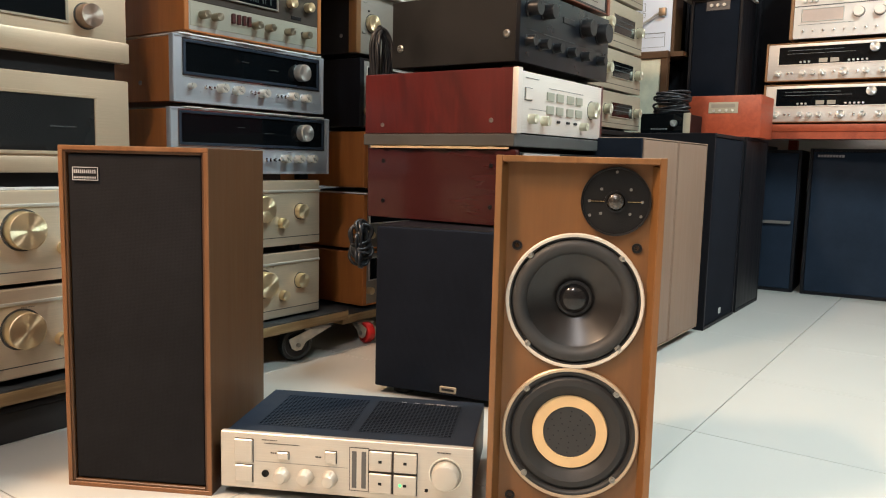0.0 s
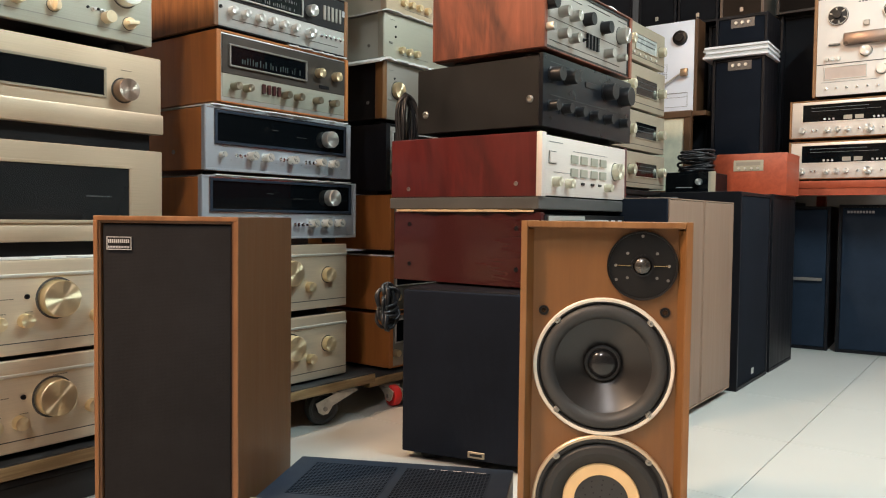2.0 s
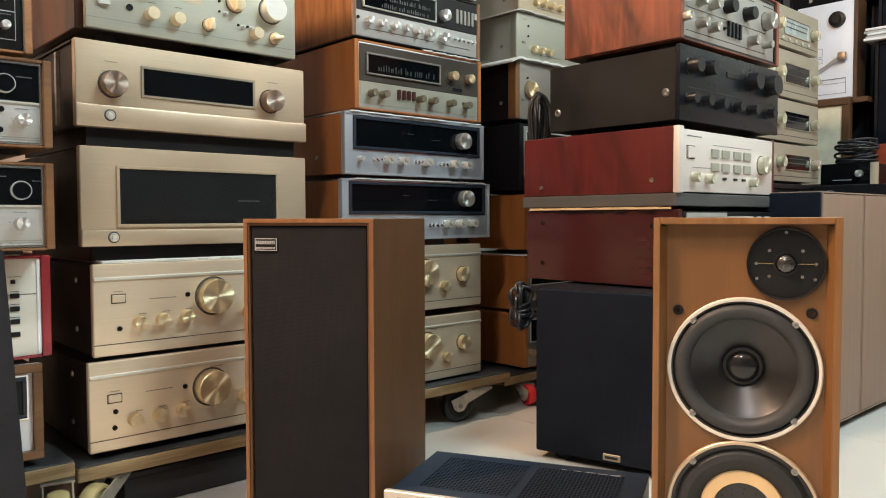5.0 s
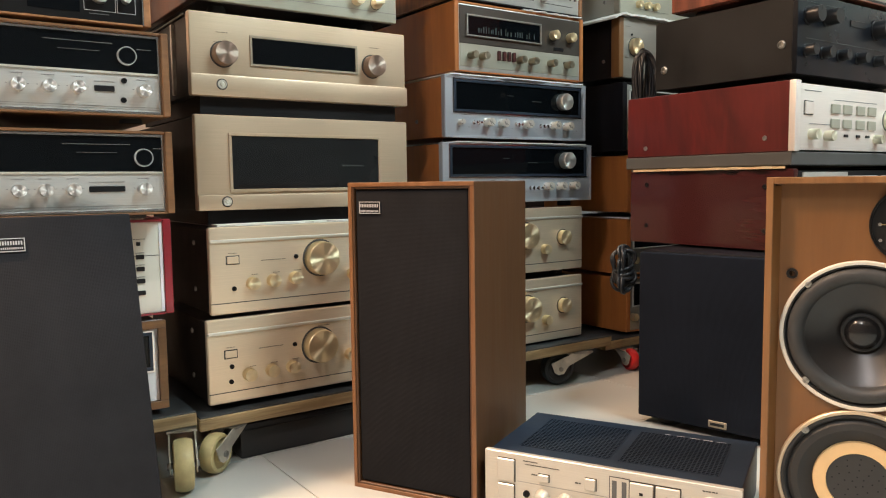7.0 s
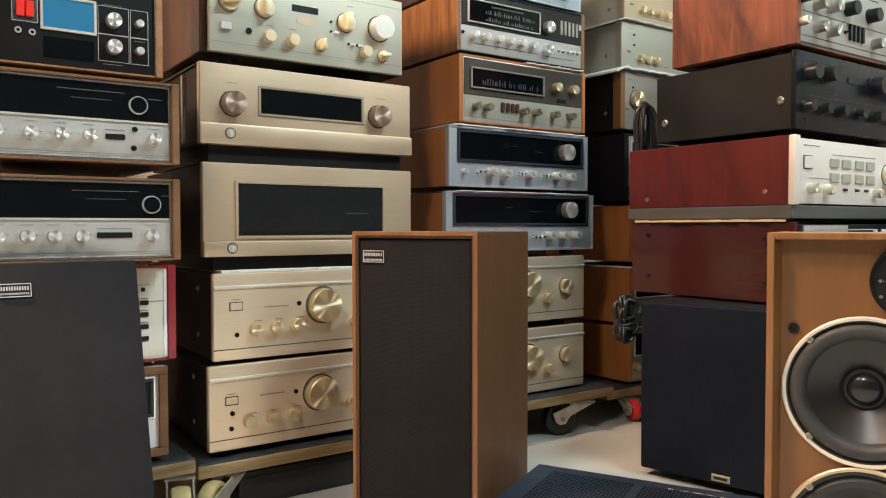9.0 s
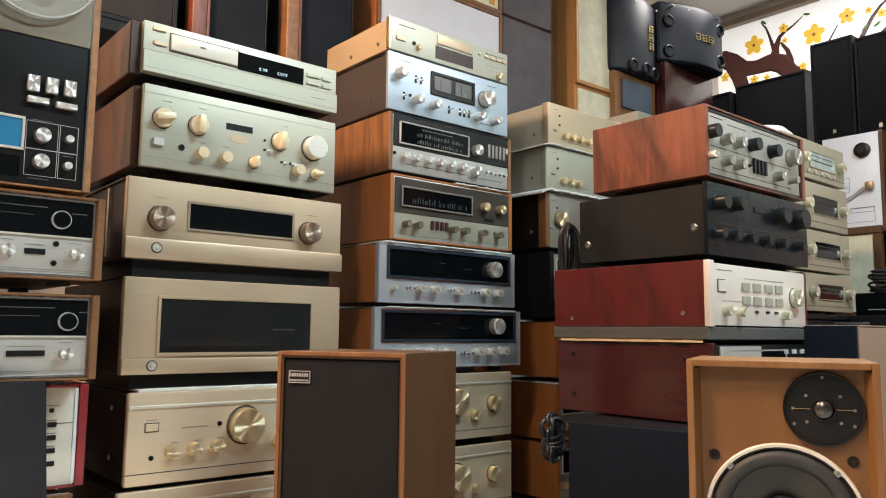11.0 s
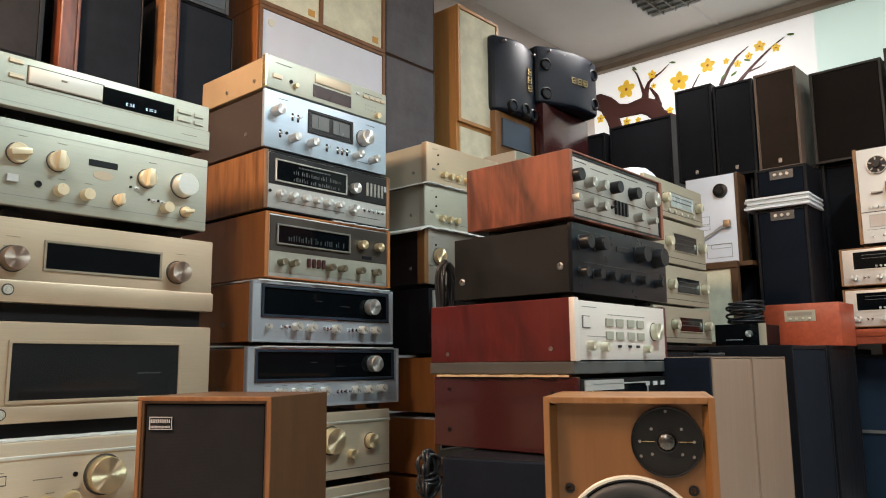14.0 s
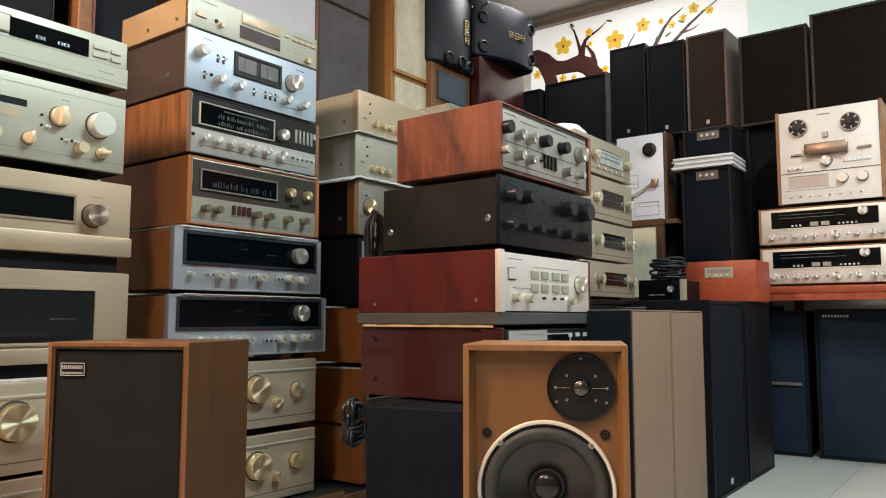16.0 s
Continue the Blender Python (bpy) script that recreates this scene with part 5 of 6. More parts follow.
def tape_deck():
    w, h = 0.445, 0.5
    th = hifi("reel_tape_deck", "tall reel tape deck with blue meter and clear reel", -0.1, 1.30, 0.786, w, h, 0.15, BLACK, BLACK, 0.006, 0.012, BROWNWOOD, 0.012, 0.002, 0.001, 0, "tape deck", top=BROWNWOOD)
    part("upper_panel", block(0.013, w - 0.013, -0.003, 0.001, 0.243, h - 0.007, 0.001, 1), brushed("bronze_silver", (0.2, 0.17, 0.13), 0.4, 0.6), th, "brushed bronze reel panel")
    for u in (0.11, 0.345):
        r = part("tape_reel", holed(lathe([(0, -0.0165), (0.0885, -0.0165), (0.0885, -0.0148), (0, -0.0148), (0, -0.0165)], 64, "y"), [(0.052 * math.cos(radians(35 + 120 * a)), 0.052 * math.sin(radians(35 + 120 * a)), 0.021) for a in range(3)]), CLEAR, th, "clear plastic tape reel")
        r.location = (u, -0.003, 0.36)
        part("reel_edge", lathe([(0.0865, -0.0168), (0.0892, -0.0168), (0.0892, -0.0144), (0.0865, -0.0144), (0.0865, -0.0168)], 56), PRINT_PALE, r)
        part("back_flange", lathe([(0.026, -0.004), (0.0885, -0.004), (0.0885, -0.0028), (0.026, -0.0028), (0.026, -0.004)], 56), CLEAR, r)
        part("reel_hub", lathe([(0, -0.022), (0.012, -0.022), (0.014, -0.0172), (0.027, -0.017), (0.027, -0.003)], 30), GREYMETAL, r)
    for u0 in (0.12, 0.263):
        window(th, u0, 0.056, u0 + 0.08, 0.11, 0.004, PALE_EDGE, BLUEGLOW, 0.004, "level_meter", "lit blue meter")
        part("lower_window", block(u0 + 0.004, u0 + 0.076, -0.001, 0.001, 0.014, 0.046), GLASS_DARK, th, smooth=0)
    for u, v, r in ((0.368, 0.083, 0.012), (0.368, 0.041, 0.012), (0.407, 0.083, 0.0065), (0.407, 0.039, 0.0065)):
        knob(th, u, v, r, KNOB, 0.014)
    for a, b, c, d in ((0.225, 0.26, 0.064, 0.108), (0.345, 0.392, 0.061, 0.106), (0.345, 0.392, 0.018, 0.061), (0.394, 0.422, 0.061, 0.106), (0.394, 0.422, 0.018, 0.061)):
        part("panel_outline", ring_of(bmesh.new(), a, b, c, d, 0.0007, -0.001, 0.0005), PRINT_PALE, th, smooth=0)
    for u, v, a, b in ((0.35, 0.165, 0.018, 0.026), (0.377, 0.166, 0.018, 0.026), (0.404, 0.167, 0.018, 0.026), (0.358, 0.139, 0.032, 0.01), (0.4, 0.137, 0.032, 0.01)):
        button(th, u, v, a, b, KNOB, 0.01, "piano_key")
    red = plain("red_key", (0.7, 0.03, 0.02), 0.3)
    part("key_well", block(0.226, 0.259, -0.0006, 0.001, 0.065, 0.107), PLYTOP, th, smooth=0)
    for u in (0.2365, 0.249):
        button(th, u, 0.0835, 0.011, 0.024, red, 0.006, "record_key", "bright red key")
    for u, v in ((0.233, 0.05), (0.252, 0.049)):
        part("jack", lathe([(0.0025, -0.003), (0.0048, -0.003), (0.005, 0)], 16, "y", (u, 0, v)), SILVER, th)
    marks(th, [(0.352, 0.108, 0.03, 0.001), (0.352, 0.0135, 0.03, 0.001), (0.4, 0.056, 0.016, 0.001)], PRINT_GREY)
    part("edge_strip", block(w - 0.0135, w - 0.0115, -0.0035, 0.001, 0.002, h - 0.002), CHROME, th, smooth=0)


tape_deck()


def red_case_unit():
    w, h = 0.468, 0.168
    th = hifi("stereo_amplifier", "cream-fronted amplifier in a dark red case", -0.088, 1.37, 0.303, w, h, 0.38, CREAM, BLACK, 0.008, 0.012, REDGLOSS, 0.014, 0.006, 0.001, 0, "amplifier", top=REDGLOSS)
    for i in range(4):
        button(th, 0.415, 0.04 + i * 0.021, 0.014, 0.008, KNOBBLACK, 0.003, "push_button")
    button(th, 0.413, 0.126, 0.007, 0.007, KNOBBLACK, 0.003, "push_button")
    button(th, 0.03, 0.04, 0.014, 0.008, KNOBBLACK, 0.003, "push_button")
    part("panel_line", block(0.39, 0.453, -0.0006, 0.0005, 0.104, 0.105), PRINT, th, smooth=0)
    part("panel_edge", block(0.448, 0.4535, -0.002, 0.001, 0.005, h - 0.007), WHITE, th, smooth=0)
    marks(th, [(0.405, 0.134, 0.02, 0.001), (0.408, 0.11, 0.014, 0.001), (0.408, 0.089, 0.014, 0.001), (0.408, 0.068, 0.014, 0.001)])


red_case_unit()
receiver(0.138, -0.1, 0.46, 0.155, "walnut-cased receiver with black dial and silver knob row", [(0.06, 0.045, 0.012), (0.12, 0.045, 0.012), (0.2, 0.045, 0.012), (0.3, 0.045, 0.012)], None, [], (0.022, 0.068, 0.438, 0.136), CASEWOOD, WHITE, 1.36, 0.01, cased=True)

# ---- third stack: wooden boxes and small champagne units ----


def case_unit(z, h, label, side, x=1.66, w=0.34, panel=GREYMETAL, dial=True):
    th = hifi("stereo_receiver", label, x, 1.45, z, w, h, 0.34, panel, BLACK, 0.008, 0.01, side, 0.018, 0.004, 0.001, 0, "receiver", top=side)
    if dial:
        window(th, 0.03, h * 0.45, w - 0.03, h * 0.9, 0.004, SILVER, GLASS_DARK, 0.003)
        for i in range(4):
            knob(th, 0.05 + i * 0.075, h * 0.24, 0.011, KNOBGOLD, 0.016)
    return th


case_unit(0.094, 0.156, "honey veneered receiver case on a small dolly", ORANGE)
case_unit(0.26, 0.158, "honey veneered receiver case in the back stack", ORANGE)
case_unit(0.438, 0.16, "honey veneered receiver case in the back stack", ORANGE)
case_unit(0.61, 0.19, "black receiver case in the back stack", DARKASH, 1.64)


def small_amp(z, h, label, x, body, panel, knobs, r, rounded=0.006, cap=None):
    w = 0.36
    th = hifi("small_amplifier", label, x, 1.45, z, w, h, 0.32, panel, body, 0.006, 0.025, round_edge=rounded, screws=((0.06, h * 0.3),))
    if cap:
        part("corner_post", block(-0.001, 0.018, -0.002, 0.03, 0.0, h, 0.005, 3), cap, th)
    for u, v in knobs:
        knob(th, u, v, r, KNOBGOLD, 0.014)
    button(th, 0.03, h * 0.35, 0.014, 0.006, GREYMETAL, 0.003)
    socket(th, 0.05, h * 0.72, 0.003)
    socket(th, 0.05, h * 0.5, 0.003)
    marks(th, [(0.025, h * 0.85, 0.02, 0.001), (0.08, h * 0.14, 0.12, 0.0009)], PRINT_GREY)


small_amp(0.812, 0.166, "black-sided amplifier with a wooden corner and steel knob", 1.627, BLACK, GREYMETAL, [(0.08, 0.09)], 0.024, 0.003, TEAK)
small_amp(0.986, 0.13, "small pale silver amplifier with rounded corners", 1.63, plain("grey_green_steel", (0.46, 0.48, 0.42), 0.4, 0.3, 0.06), PALE, [(0.09, 0.035), (0.125, 0.035), (0.16, 0.035)], 0.01)
small_amp(1.12, 0.128, "small champagne amplifier with gilt knobs", 1.64, plain("grey_tan_steel", (0.48, 0.46, 0.37), 0.4, 0.3, 0.06), CHAMP, [(0.09, 0.04), (0.125, 0.04), (0.16, 0.04), (0.2, 0.04)], 0.01)

# ---- fourth stack: subwoofer with amplifiers on it ----


def subwoofer():
    w, h, d = 0.36, 0.36, 0.36
    th = thing("subwoofer", "black subwoofer cabinet with a cloth front on round feet", "subwoofer", 1.283, 1.078, 0.018, -77)
    part("cabinet", block(0, w, 0.012, d, 0, h, 0.004, 2), DARKASH, th)
    part("grille", block(0.0, w, -0.002, 0.0118, 0.0, h - 0.003, 0.005, 3), GRILLE_BLUE, th)
    part("badge_slot", block(0.163, 0.191, -0.0056, -0.004, 0.0105, 0.016), KNOBBLACK, th, smooth=0)
    part("badge", block(0.158, 0.196, -0.005, -0.001, 0.006, 0.02, 0.001, 1), CHAMP_DARK, th, "small gilt name badge")
    feet(th, w, d, 0.018, 0.025)


subwoofer()


def red_box_amp():
    th = hifi("power_amplifier", "glossy dark red amplifier case lying on the subwoofer", 1.42, 0.815, 0.382, 0.455, 0.165, 0.41, BLACK, BLACK, 0.0, 0.012, ROSEFLAT, 0.016, 0.0, 0.001, 0, screws=((0.06, 0.04), (0.06, 0.13), (0.36, 0.04), (0.36, 0.135)), screw=KNOBBLACK)
    window(th, 0.06, 0.09, 0.32, 0.15, 0.003, SILVER, GLASS_DARK)
    part("silver_plate", block(0.03, 0.2, -0.003, 0.001, 0.135, 0.158), SILVER, th)
    for i in range(3):
        part("label", block(0.31 + i * 0.04, 0.33 + i * 0.04, -0.002, 0.001, 0.14, 0.15), PRINT_PALE, th, smooth=0)


red_box_amp()


def torn_card():
    bm = bmesh.new()
    rng = random.Random(4)
    n = 26
    lo, hi = [], []
    for i in range(n + 1):
        yy = 0.83 + 0.38 * i / n
        out = 1.418 - rng.uniform(0.0, 0.012)
        lo.append((bm.verts.new((out, yy, 0.5475)), bm.verts.new((1.8, yy, 0.5475))))
        hi.append((bm.verts.new((out, yy, 0.5515 + rng.uniform(0, 0.0015))), bm.verts.new((1.8, yy, 0.5515))))
    for i in range(n):
        bm.faces.new((lo[i][0], lo[i + 1][0], hi[i + 1][0], hi[i][0]))
        bm.faces.new((hi[i][0], hi[i + 1][0], hi[i + 1][1], hi[i][1]))
        bm.faces.new((lo[i][0], lo[i][1], lo[i + 1][1], lo[i + 1][0]))
    tagged(new("cardboard_sheet", mesh_of("cardboard_sheet", bm, CARD, 0)), "torn cardboard sheet laid between two amplifiers", "cardboard")


torn_card()


def red_amp():
    w, h = 0.455, 0.138
    th = hifi("integrated_amplifier", "rosewood-cased silver amplifier with square buttons", 1.42, 0.82, 0.581, w, h, 0.415, PANEL_ROSE, BLACK, 0.0, 0.012, ROSEGLOSS, 0.016, -0.002, 0.001, 0, screws=((0.058, 0.028), (0.36, 0.02)))
    part("front_cap", block(-0.001, 0.018, -0.006, 0.008, 0.0, h, 0.002, 2), PANEL_ROSE, th, "pale metal corner")
    part("plinth", block(0.0, w, 0.0, 0.42, -0.0275, -0.0005, 0.002, 1), plain("grey_plinth", (0.06, 0.058, 0.055), 0.5), th, "dark grey plinth")
    for u, v, r in ((0.398, 0.074, 0.021), (0.083, 0.036, 0.011), (0.142, 0.034, 0.011), (0.344, 0.031, 0.01)):
        knob(th, u - 0.018, v - 0.002, r, KNOBPALE, 0.018)
    for i in range(4):
        for j in range(2):
            button(th, 0.155 + i * 0.048 + (0.006 if i > 1 else 0), 0.088 - j * 0.03, 0.033, 0.019, PALE, 0.004, "square_button")
    part("button_gap", block(0.038, 0.072, -0.0005, 0.001, 0.072, 0.1), PRINT, th, smooth=0)
    button(th, 0.055, 0.086, 0.03, 0.024, PANEL_ROSE, 0.004, "power_button")
    for u in (0.2, 0.25, 0.29):
        button(th, u, 0.034, 0.016, 0.006, KNOBBLACK, 0.003)
    marks(th, [(0.04, 0.12, 0.06, 0.0014), (0.15, 0.106, 0.18, 0.0009), (0.06, 0.055, 0.1, 0.0009)], PRINT_GREY)


red_amp()


def black_amp():
    w, h = 0.455, 0.155
    th = hifi("integrated_amplifier", "worn black amplifier with black knobs", 1.42, 0.815, 0.73, w, h, 0.343, plain("black_panel", (0.006, 0.007, 0.0095), 0.3, 0.0, 0.15, gloss=0.22), BLACKTEX, 0.011, 0.01, screws=((0.034, 0.059), (0.318, 0.045)))
    for u, v, r in ((0.051, 0.113, 0.016), (0.118, 0.116, 0.016), (0.317, 0.111, 0.02), (0.41, 0.112, 0.024)):
        knob(th, u - 0.014, v, r, KNOBBLACK, 0.028, skirt=True)
    for u in (0.046, 0.107, 0.171, 0.245, 0.32, 0.41):
        knob(th, u - 0.014, 0.046, 0.0115, KNOBBLACK, 0.022, skirt=True)
    for sy, sz in ((0.034, 0.059), (0.318, 0.045)):
        part("screw_cup", lathe([(0.005, 0.0), (0.006, -0.003), (0.0085, -0.0015), (0.009, 0.001)], 18, "x", (0.0035, sy, sz)), STEEL, th)
    button(th, 0.225, 0.115, 0.06, 0.014, KNOBBLACK, 0.002, "name_plate")
    marks(th, [(0.03, 0.14, 0.05, 0.0016), (0.1, 0.14, 0.04, 0.0016), (0.3, 0.14, 0.12, 0.0014), (0.03, 0.07, 0.38, 0.0014)], PRINT_DIM)


black_amp()


def rosewood_amp():
    w, h = 0.455, 0.155
    th = hifi("integrated_amplifier", "silver amplifier in a rosewood case with black and steel knobs", 1.42, 0.82, 0.896, w, h, 0.292, brushed("warm_grey_metal", (0.39, 0.355, 0.315), 0.38, 0.5), BLACK, 0.011, 0.012, ROSEWOOD, 0.014, 0.006, 0.001, 0, top=ROSEWOOD)
    for u, v, r, m in ((0.058, 0.104, 0.015, KNOBBLACK), (0.112, 0.096, 0.0125, KNOBGREY), (0.162, 0.097, 0.0125, KNOBGREY), (0.226, 0.104, 0.0145, KNOBBLACK), (0.316, 0.104, 0.0155, KNOBBLACK), (0.41, 0.104, 0.02, KNOBGREY), (0.048, 0.05, 0.009, KNOBGREY), (0.11, 0.048, 0.0115, KNOBGREY), (0.159, 0.047, 0.0115, KNOBGREY), (0.333, 0.046, 0.0115, KNOBGREY), (0.402, 0.047, 0.009, KNOBGREY)):
        knob(th, u - 0.036 + u * 0.04, v - 0.006, r, m, 0.024)
    for i in range(4):
        button(th, 0.21 + i * 0.017, 0.052, 0.009, 0.034, KNOBBLACK, 0.006, "rocker_switch")
    part("front_border", ring_of(bmesh.new(), 0.0145, w - 0.0145, 0.004, h - 0.006, 0.005, -0.002, 0.001), KNOBBLACK, th, "black border", 0)
    toggle(th, 0.192, 0.05, KNOBBLACK)
    marks(th, [(0.03, 0.134, 0.05, 0.0016), (0.1, 0.128, 0.08, 0.0013), (0.21, 0.134, 0.12, 0.0013), (0.38, 0.134, 0.05, 0.0013), (0.03, 0.07, 0.36, 0.0012), (0.03, 0.022, 0.36, 0.0012)])


rosewood_amp()


def cable_coil(cx, cy, cz, r, turns, label, upright=False, seed=1, height=0.06):
    rng = random.Random(seed)
    cu = bpy.data.curves.new("cable_coil", "CURVE")
    cu.dimensions, cu.bevel_depth, cu.bevel_resolution = "3D", 0.0042, 3
    sp = cu.splines.new("NURBS")
    n = turns * 9
    sp.points.add(n - 1)
    for i, p in enumerate(sp.points):
        a = 2 * math.pi * i / 9
        rr = r * rng.uniform(0.65, 1.1)
        zz = height * i / n + rng.uniform(-0.008, 0.008)
        if upright:
            q = (cx + rng.uniform(-0.02, 0.012), cy + rr * 0.45 * math.cos(a), cz + rr * 1.15 * math.sin(a))
        else:
            q = (cx + rr * math.cos(a), cy + rr * math.sin(a), cz + max(0.005, zz))
        p.co = (*q, 1)
    sp.order_u, sp.use_endpoint_u = 4, True
    cu.materials.append(CABLE)
    tagged(new("cable_coil", cu), label, "cable")


def hanging_bundle(cx, cy, top, low, spread, label, seed):
    """A folded cord: long hanging loops bound in the middle."""
    rng = random.Random(seed)
    cu = bpy.data.curves.new("mains_lead", "CURVE")
    cu.dimensions, cu.bevel_depth, cu.bevel_resolution = "3D", 0.004, 3
    mid = (top + low) / 2
    for k in range(9):
        sp = cu.splines.new("NURBS")
        sp.points.add(11)
        ax, ay = rng.uniform(0.4, 1.0) * spread, rng.uniform(-0.5, 0.5) * spread
        hi, lo = top - rng.uniform(0, 0.03), low + rng.uniform(0, 0.04)
        for i, p in enumerate(sp.points):
            a = 2 * math.pi * i / 12
            pinch = 0.35 + 0.65 * abs(math.sin(a))
            zz = (hi + lo) / 2 + (hi - lo) / 2 * math.sin(a)
            p.co = (cx + ax * math.cos(a) * pinch + rng.uniform(-0.004, 0.004), cy + ay * math.cos(a) * pinch + rng.uniform(-0.008, 0.008), zz, 1)
        sp.use_cyclic_u, sp.order_u = True, 4
    for k in range(3):
        sp = cu.splines.new("NURBS")
        sp.points.add(7)
        for i, p in enumerate(sp.points):
            a = 2 * math.pi * i / 8
            p.co = (cx + 0.45 * spread * math.cos(a), cy + 0.35 * spread * math.sin(a), mid - 0.01 + 0.009 * k + 0.006 * math.sin(a + k), 1)
        sp.use_cyclic_u, sp.order_u = True, 4
    cu.materials.append(CABLE)
    tagged(new("mains_lead", cu), label, "cable")


hanging_bundle(1.54, 1.29, 0.87, 0.55, 0.058, "bundled black power cord hanging behind the amplifier", 3)
hanging_bundle(1.368, 1.198, 0.38, 0.25, 0.055, "bundled black power cord hanging beside the subwoofer", 8)

# ---- the champagne column behind, on a black cabinet ----
th = thing("low_cabinet", "long black low cabinet carrying a column of tuners", "cabinet", 2.05, 0.96, 0)
part("body", block(0, 0.68, 0, 0.55, 0, 0.612, 0.002, 1), DARKASH, th)
part("top", block(-0.005, 0.685, -0.005, 0.55, 0.612, 0.627, 0.002, 1), BLACK, th)
for i, (z, h, du) in enumerate(((0.637, 0.112, 0.0), (0.757, 0.122, -0.008), (0.887, 0.138, -0.012), (1.035, 0.118, -0.02))):
    th = hifi("tuner", "champagne tuner with a dark dial and two knobs", 2.13 + du, 0.98, z, 0.42, h, 0.33, KHAKI, plain("khaki_steel", (0.3, 0.27, 0.2), 0.45, 0.4), 0.008, 0.012, round_edge=0.002, category="tuner", group="column of tuners")
    window(th, 0.172, h * 0.3, 0.35, h * 0.74, 0.003, KHAKI, GLASS_DARK if i < 3 else CLOUDY, 0.003, "dial_window")
    knob(th, 0.378, h * 0.5, 0.0155, KNOBPALE, 0.02)
    knob(th, 0.13, h * 0.5, 0.0155, KNOBPALE, 0.02)
    part("base_groove", block(0.001, 0.419, -0.0005, 0.001, h * 0.13, h * 0.145), PRINT, th, smooth=0)
    marks(th, [(0.19, h * 0.62, 0.14, 0.0016), (0.19, h * 0.5, 0.14, 0.003)], PRINT_DIM, "dial_scale").location.y = -0.0012
    for k in range(5 if i == 3 else 0):
        button(th, 0.16 + k * 0.045, h * 0.2, 0.012, 0.008, KNOBSMALL, 0.005, "push_button")

th = thing("low_cabinet", "tall dark cabinet behind the small amplifiers", "cabinet", 2.34, 1.63, 0)
part("body", block(0, 0.25, 0, 0.3, 0, 1.315, 0.002, 1), DARKASH, th)
th = thing("metal_case", "flat pale beige metal case on a dark cabinet", "equipment case", 2.33, 1.62, 1.321)
part("case_body", block(0, 0.27, 0.004, 0.3, 0, 0.075, 0.002, 1), plain("beige_steel", (0.5, 0.45, 0.36), 0.45, 0.2, 0.06), th)
part("front_panel", block(0.0, 0.27, 0, 0.0035, 0.001, 0.074, 0.001, 1), PALE, th)
feet(th, 0.27, 0.3, 0.006, 0.012)
th = thing("plastic_bowl", "upturned white plastic bowl on the column of tuners", "bowl", 2.3, 1.12, 1.1535)
part("bowl_shell", lathe([(0.09, 0), (0.092, 0.004), (0.088, 0.01), (0.078, 0.04), (0.055, 0.062), (0.02, 0.072), (0, 0.073)], 36, "z"), WHITE, th)
part("bowl_rim", lathe([(0.089, 0.0), (0.095, 0.0), (0.096, 0.004), (0.09, 0.006)], 36, "z"), WHITE, th)

# ---- floor speakers along the aisle ----
tan = box_speaker("floor_speaker", "tan vinyl floor loudspeaker with a black front", 1.86, 0.70, 0.02, 0.266, 0.57, 0.25, 0, TAN, TAN, 0.001, board=0.004)
part("front_grille", block(-0.012, -0.001, 0.002, 0.248, 0.002, 0.568, 0.003, 2), GRILLE_BLUE, tan, "black cloth front")
feet(tan, 0.266, 0.25, 0.02, 0.015)
tan = box_speaker("floor_speaker", "tan vinyl floor loudspeaker on dark feet", 2.134, 0.70, 0.02, 0.266, 0.57, 0.25, 0, TAN, TAN, 0.001, board=0.004)
feet(tan, 0.266, 0.25, 0.02, 0.015)
box_speaker("tower_speaker", "tall black loudspeaker with a cloth grille", 2.44, 0.69, 0.0, 0.36, 0.626, 0.26, 0, DARKASH, GRILLE_BLUE, 0.004, mark="lower")
box_speaker("tower_speaker", "tall black ash loudspeaker cabinet", 2.83, 0.69, 0.0, 0.33, 0.63, 0.3, 0, DARKASH, DARKASH, 0.001)


def loose_unit():
    th = hifi("small_amplifier", "small black amplifier with a bright edge on the low cabinet", 2.75, 1.05, 0.634, 0.182, 0.076, 0.2, GLASS_DARK, BLACK, 0.007, 0.01, yaw=-90)
    knob(th, 0.125, 0.04, 0.012, KNOB, 0.014)
    part("end_piece", block(0.158, 0.1825, -0.003, 0.002, 0.0, 0.076), PALE, th, "bright silver edge", 0)
    marks(th, [(0.04, 0.02, 0.06, 0.003)], PRINT_PALE)


loose_unit()
cable_coil(2.83, 0.96, 0.715, 0.075, 9, "tangled black cable heap on a small amplifier", False, 5, 0.075)
cable_coil(2.22, 0.86, 0.592, 0.05, 2, "thin grey cable loop on a tan loudspeaker", False, 6, 0.006)


def red_cabinet():
    th = thing("wooden_box", "red-brown wooden equipment box with a silver control plate", "box", 2.90, 0.925, 0.629, -90)
    part("case", block(0, 0.26, 0, 0.19, 0, 0.152, 0.003, 2), REDWOOD, th)
    p = part("control_plate", block(0.075, 0.18, -0.002, 0.001, 0.088, 0.128, 0.001, 1), PALE, th, "silver plate with small knobs")
    part("scale", block(0.085, 0.17, -0.003, -0.001, 0.108, 0.121), GREYMETAL, p, smooth=0)
    for i in range(4):
        shared_part("knob", ("tiny",), lambda: lathe([(0, -0.006), (0.004, -0.006), (0.0045, 0)], 12), KNOB, p, (0.095 + i * 0.022, -0.002, 0.098))


red_cabinet()


